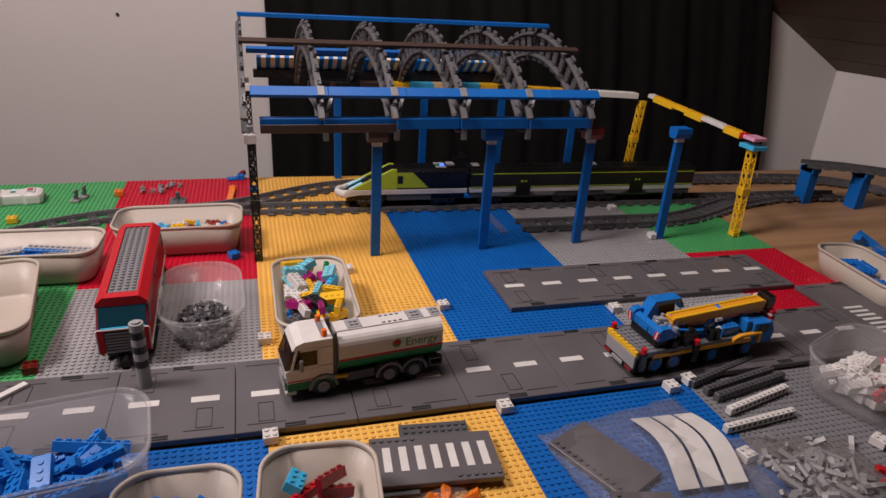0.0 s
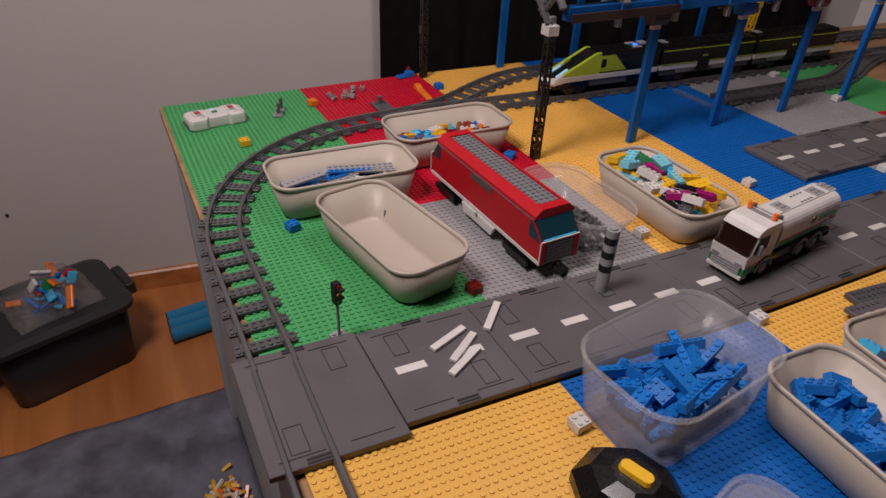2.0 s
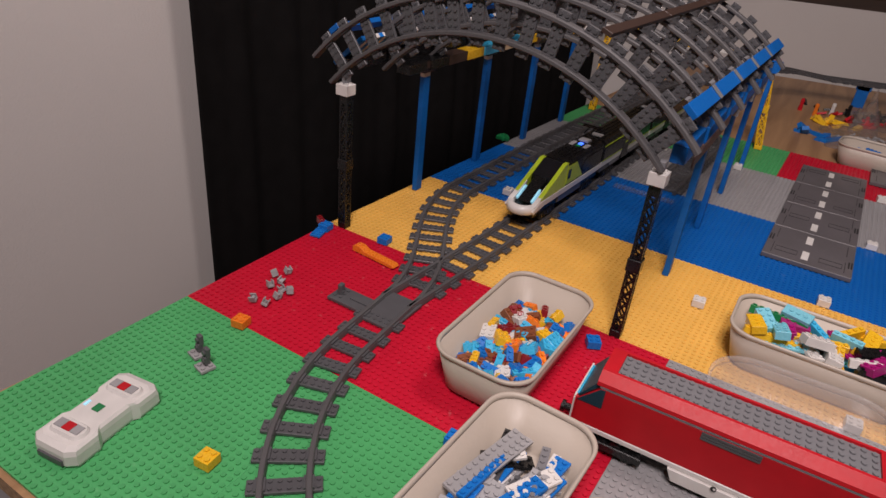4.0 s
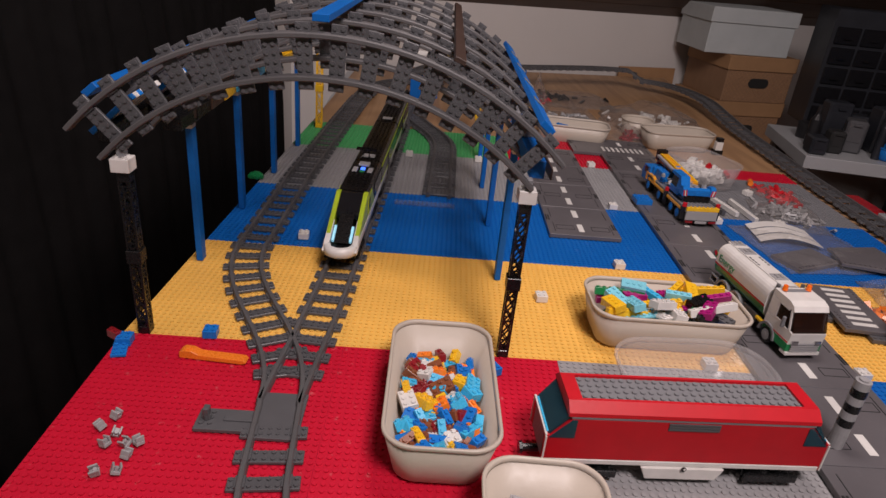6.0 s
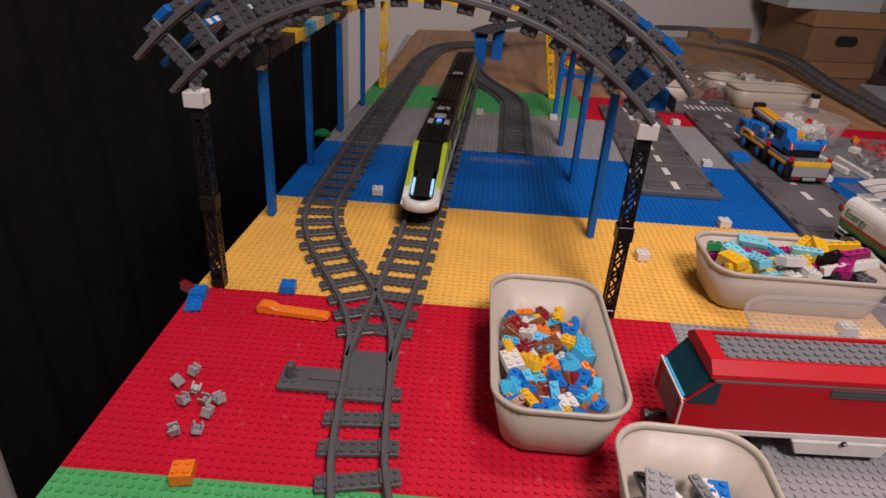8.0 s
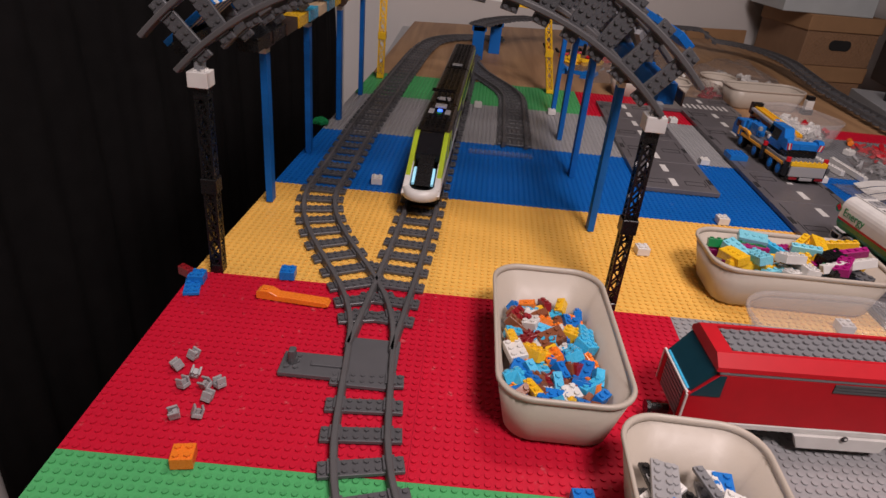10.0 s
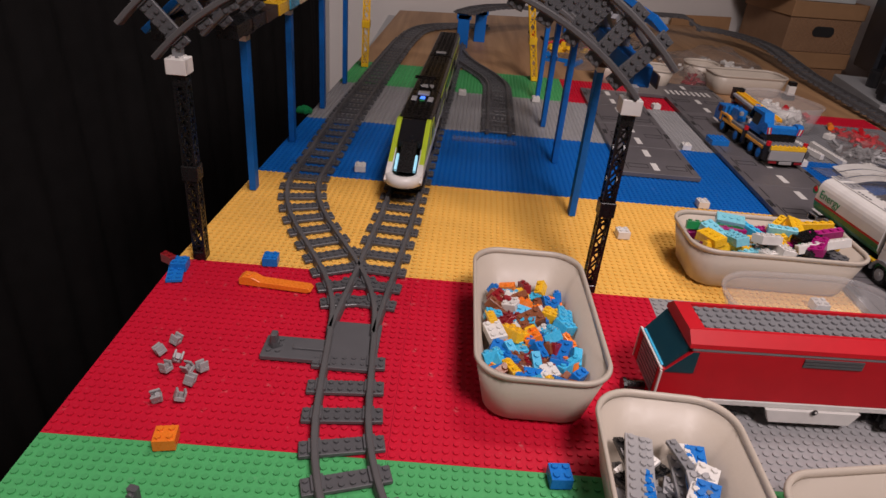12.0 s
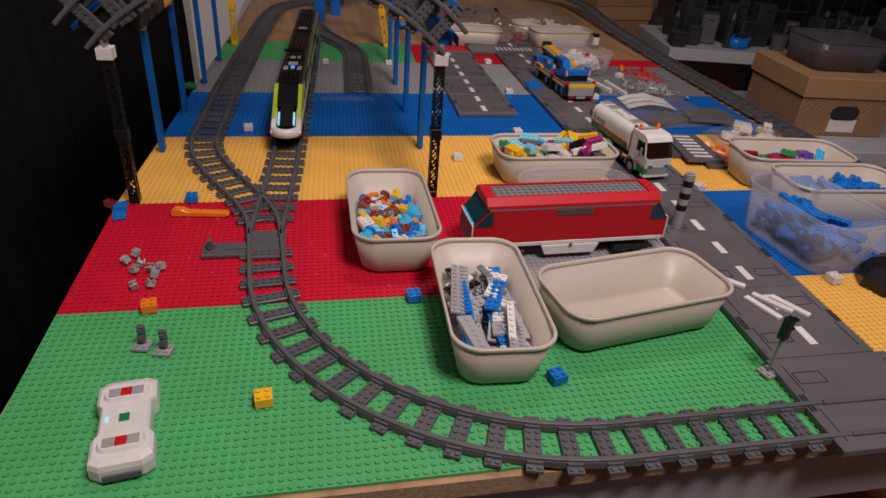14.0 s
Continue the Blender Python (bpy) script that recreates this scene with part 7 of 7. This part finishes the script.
# tall dark shelf against the east side
th = tagged(empty("dark_shelf"), label="tall dark shelving with crowded boards", category="shelf")
blk(th, "back_panel", "outdark", 2.82, -1.2, FLOOR, 2.85, 2.2, 1.3)
for z in (-0.3, 0.1, 0.5, 0.9):
    blk(th, "board", "outdark", 2.52, -1.2, z, 2.815, 2.2, z + 0.02)
for y in (-1.2, -0.1, 1.0, 2.1):
    blk(th, "upright", "outdark", 2.52, y, FLOOR, 2.55, y + 0.03, 1.3)
for z in (-0.28, 0.12, 0.52):
    y = -1.1
    while y < 2.0:
        w_, h_ = rg.uniform(0.08, 0.25), rg.uniform(0.1, 0.3)
        bm = bmesh.new()
        box(bm, 2.56, y, z + 0.0005, 2.78, y + w_, z + h_, 0.008)
        box(bm, 2.555, y + 0.02, z + h_ * 0.3, 2.562, y + w_ - 0.02, z + h_ * 0.7, 0.001)
        o = part("storage_case", bm, rg.choice(("outdark", "darkbin", "outdark", "card", "blue", "outdark", "dgray", "cardgray", "outdark")))
        tagged(o, label="closed storage case on the dark shelving", category="case", group="cases on dark shelving")
        y += w_ + 0.02
# red basket on the floor side and cable coils
bm = bmesh.new()
box(bm, 1.47, 0.95, -0.195, 1.62, 1.10, -0.12, 0.012)
tagged(part("red_case", bm, "bred"), label="red plastic case under the white shelf", category="case")

# ---------- floor side of the table ----------
rug = bmesh.new()
N = 60
g = []
for i in range(N + 1):
    row = []
    for j in range(N + 1):
        x, y = 0.015 + 1.1 * i / N, -1.55 + 1.05 * j / N
        edge = min(i, j, N - i, N - j) / N
        z = 0.004 + 0.022 * min(1, edge * 16) * (0.6 + 0.5 * noise.noise((x * 22, y * 22, 0)) + 0.4 * noise.noise((x * 60, y * 60, 4)))
        row.append(rug.verts.new((x + 0.02 * noise.noise((y * 9, 1, i * 0.0)), y, FLOOR + max(0.002, z))))
    g.append(row)
for i in range(N):
    for j in range(N):
        rug.faces.new((g[i][j], g[i + 1][j], g[i + 1][j + 1], g[i][j + 1]))
o = part("rug", rug, "rug", smooth=True)
o.modifiers.new("thick", "SOLIDIFY").thickness = 0.004
tagged(o, label="shaggy blue-gray rug on the wooden floor", category="rug")

tub("storage_tote", 0.25, 0.32, 0.175, "darkbin", pose(-0.245, -0.840, FLOOR + 0.0005, 0, 0, 17), "large black plastic tote with lid handles on the floor", taper=0.024, r=0.04, lip=0.012, t=0.004, category="tote")
bm = bmesh.new()
r0 = [bm.verts.new(p) for p in rounded(0.256, 0.326, 0.042, 0.0)]
r1 = [bm.verts.new(p) for p in rounded(0.256, 0.326, 0.042, 0.012)]
r2 = [bm.verts.new(p) for p in rounded(0.215, 0.285, 0.03, 0.018)]
for a, b in ((r0, r1), (r1, r2)):
    for i in range(len(a)):
        bm.faces.new((a[i], a[(i + 1) % len(a)], b[(i + 1) % len(a)], b[i]))
bm.faces.new(r2), bm.faces.new(r0[::-1])
o = part("tote_lid", bm, "darkbin")
for s in (-1, 1):
    bm = bmesh.new()
    box(bm, -0.05, s * 0.176 - 0.012, -0.02, 0.05, s * 0.176 + 0.012, 0.014, 0.004)
    part("handle", bm, "darkbin", o, "black end handle")
o.matrix_basis = pose(-0.245, -0.840, FLOOR + 0.176, 0, 0, 17)
tagged(o, label="black plastic lid on the tote with end handles", category="lid")
bag(-0.25, -0.83, 0.17, 0.19, 0.075, "clear bag of colourful things on the black tote", 20, 25, FLOOR + 0.1945)
rg = random.Random(9)
for i in range(26):
    c = rg.choice(("bblue", "orange", "bgreen", "azure", "bblue", "bred", "white", "azure"))
    bm = bmesh.new()
    l = rg.uniform(0.012, 0.03)
    box(bm, -l, -0.010, -0.004, l, 0.010, 0.004, 0.002)
    o = part("toy_shard", bm, c)
    o.matrix_basis = pose(-0.25 + rg.gauss(0, 0.032), -0.83 + rg.gauss(0, 0.036), FLOOR + 0.208 + rg.random() * 0.045, rg.uniform(-60, 60), rg.uniform(-60, 60), rg.uniform(0, 180))
    tagged(o, label="%s plastic piece in a clear bag" % COLW[c], category="toy piece", group="pieces in the tote bag")
for i in range(3):
    th = tagged(empty("blue_roll", pose(-0.292 + 0.037 * i, -0.575, FLOOR + 0.021, 0, 0, 96)), label="blue cardboard roll with dark ends on the floor", category="roll", group="blue rolls")
    bm = bmesh.new()
    cyl(bm, (-0.02, 0, 0), (0.20, 0, 0), 0.020, 18)
    part("tube", bm, "roll", th)
    for x in (-0.021, 0.2):
        bm = bmesh.new()
        cyl(bm, (x - 0.001, 0, 0), (x + 0.002, 0, 0), 0.0195, 18)
        part("end_cap", bm, "darkbin", th)
# socket and cable on the wall
wy = -0.945
wx = WALLX(wy) + 0.002
th = tagged(empty("wall_socket", pose(wx, wy, 0.115)), label="dark wall socket with a plug", category="socket")
blk(th, "plate", "mgray", 0, -0.045, -0.065, 0.012, 0.045, 0.065, "", 0.004)
blk(th, "plug", "cable", 0.0125, -0.015, -0.058, 0.035, 0.022, -0.02, "", 0.004)
cu = bpy.data.curves.new("cable", "CURVE")
cu.dimensions, cu.bevel_depth, cu.bevel_resolution = "3D", 0.0045, 3
sp = cu.splines.new("BEZIER")
pts = [(wx + 0.03, wy + 0.02, 0.085), (wx + 0.03, wy + 0.075, 0.04), (wx + 0.02, wy + 0.12, 0.13), (wx + 0.02, wy + 0.10, 0.30), (wx + 0.02, wy + 0.075, 0.60), (wx + 0.02, wy + 0.07, 1.1)]
sp.bezier_points.add(len(pts) - 1)
for bp, p in zip(sp.bezier_points, pts):
    bp.co, bp.handle_left_type, bp.handle_right_type = p, "AUTO", "AUTO"
o = new("power_cable", cu)
cu.materials.append(M["cable"])
tagged(o, label="black power cable hanging in a loop on the wall", category="cable")
# small nail marks in the wall
for y, z in ((-0.30, 0.30), (-0.90, -0.43)):
    bm = bmesh.new()
    cyl(bm, (WALLX(y) - 0.002, y, z), (WALLX(y) + 0.003, y, z), 0.004, 10)
    tagged(part("wall_plug", bm, "groove"), label="small dark plug hole in the wall", category="wall plug", group="wall plugs")
# dark door with pale bars past the wall's end
th = tagged(empty("door_1"), label="dark glazed door in a brown frame", category="door", kind="structure")
yd = -1.05
for y0, y1, m_ in ((-1.12, -1.05, "brown"), (-2.05, -1.98, "brown")):
    bm = bmesh.new()
    box(bm, WALLX(y0) + 0.002, y0, FLOOR, WALLX(y0) + 0.05, y1, 1.3, 0.004)
    part("frame", bm, "ceil", th, "brown wooden door frame")
blk(th, "leaf", "outdark", WALLX(-1.5) - 0.025, -1.98, FLOOR + 0.002, WALLX(-1.5) + 0.072, -1.12, 1.3)
for y in (-1.25, -1.42, -1.6):
    blk(th, "bar", "shelfwhite", WALLX(-1.5) + 0.072, y, FLOOR + 0.12, WALLX(-1.5) + 0.082, y + 0.022, 0.6, "pale upright bar")
blk(th, "bottom_rail", "shelfwhite", WALLX(-1.5) + 0.072, -1.98, FLOOR + 0.02, WALLX(-1.5) + 0.084, -1.12, FLOOR + 0.10)

# a handful of coloured pieces on the rug
for k, c in enumerate(("byellow", "white", "orange", "tan")):
    bits(0.325 + 0.008 * k, -0.575, 0.09, 0.08, 0.02, c, 16, 60 + k, "%s toy pieces heaped on the rug" % COLW[c], FLOOR + 0.024, 0.007)
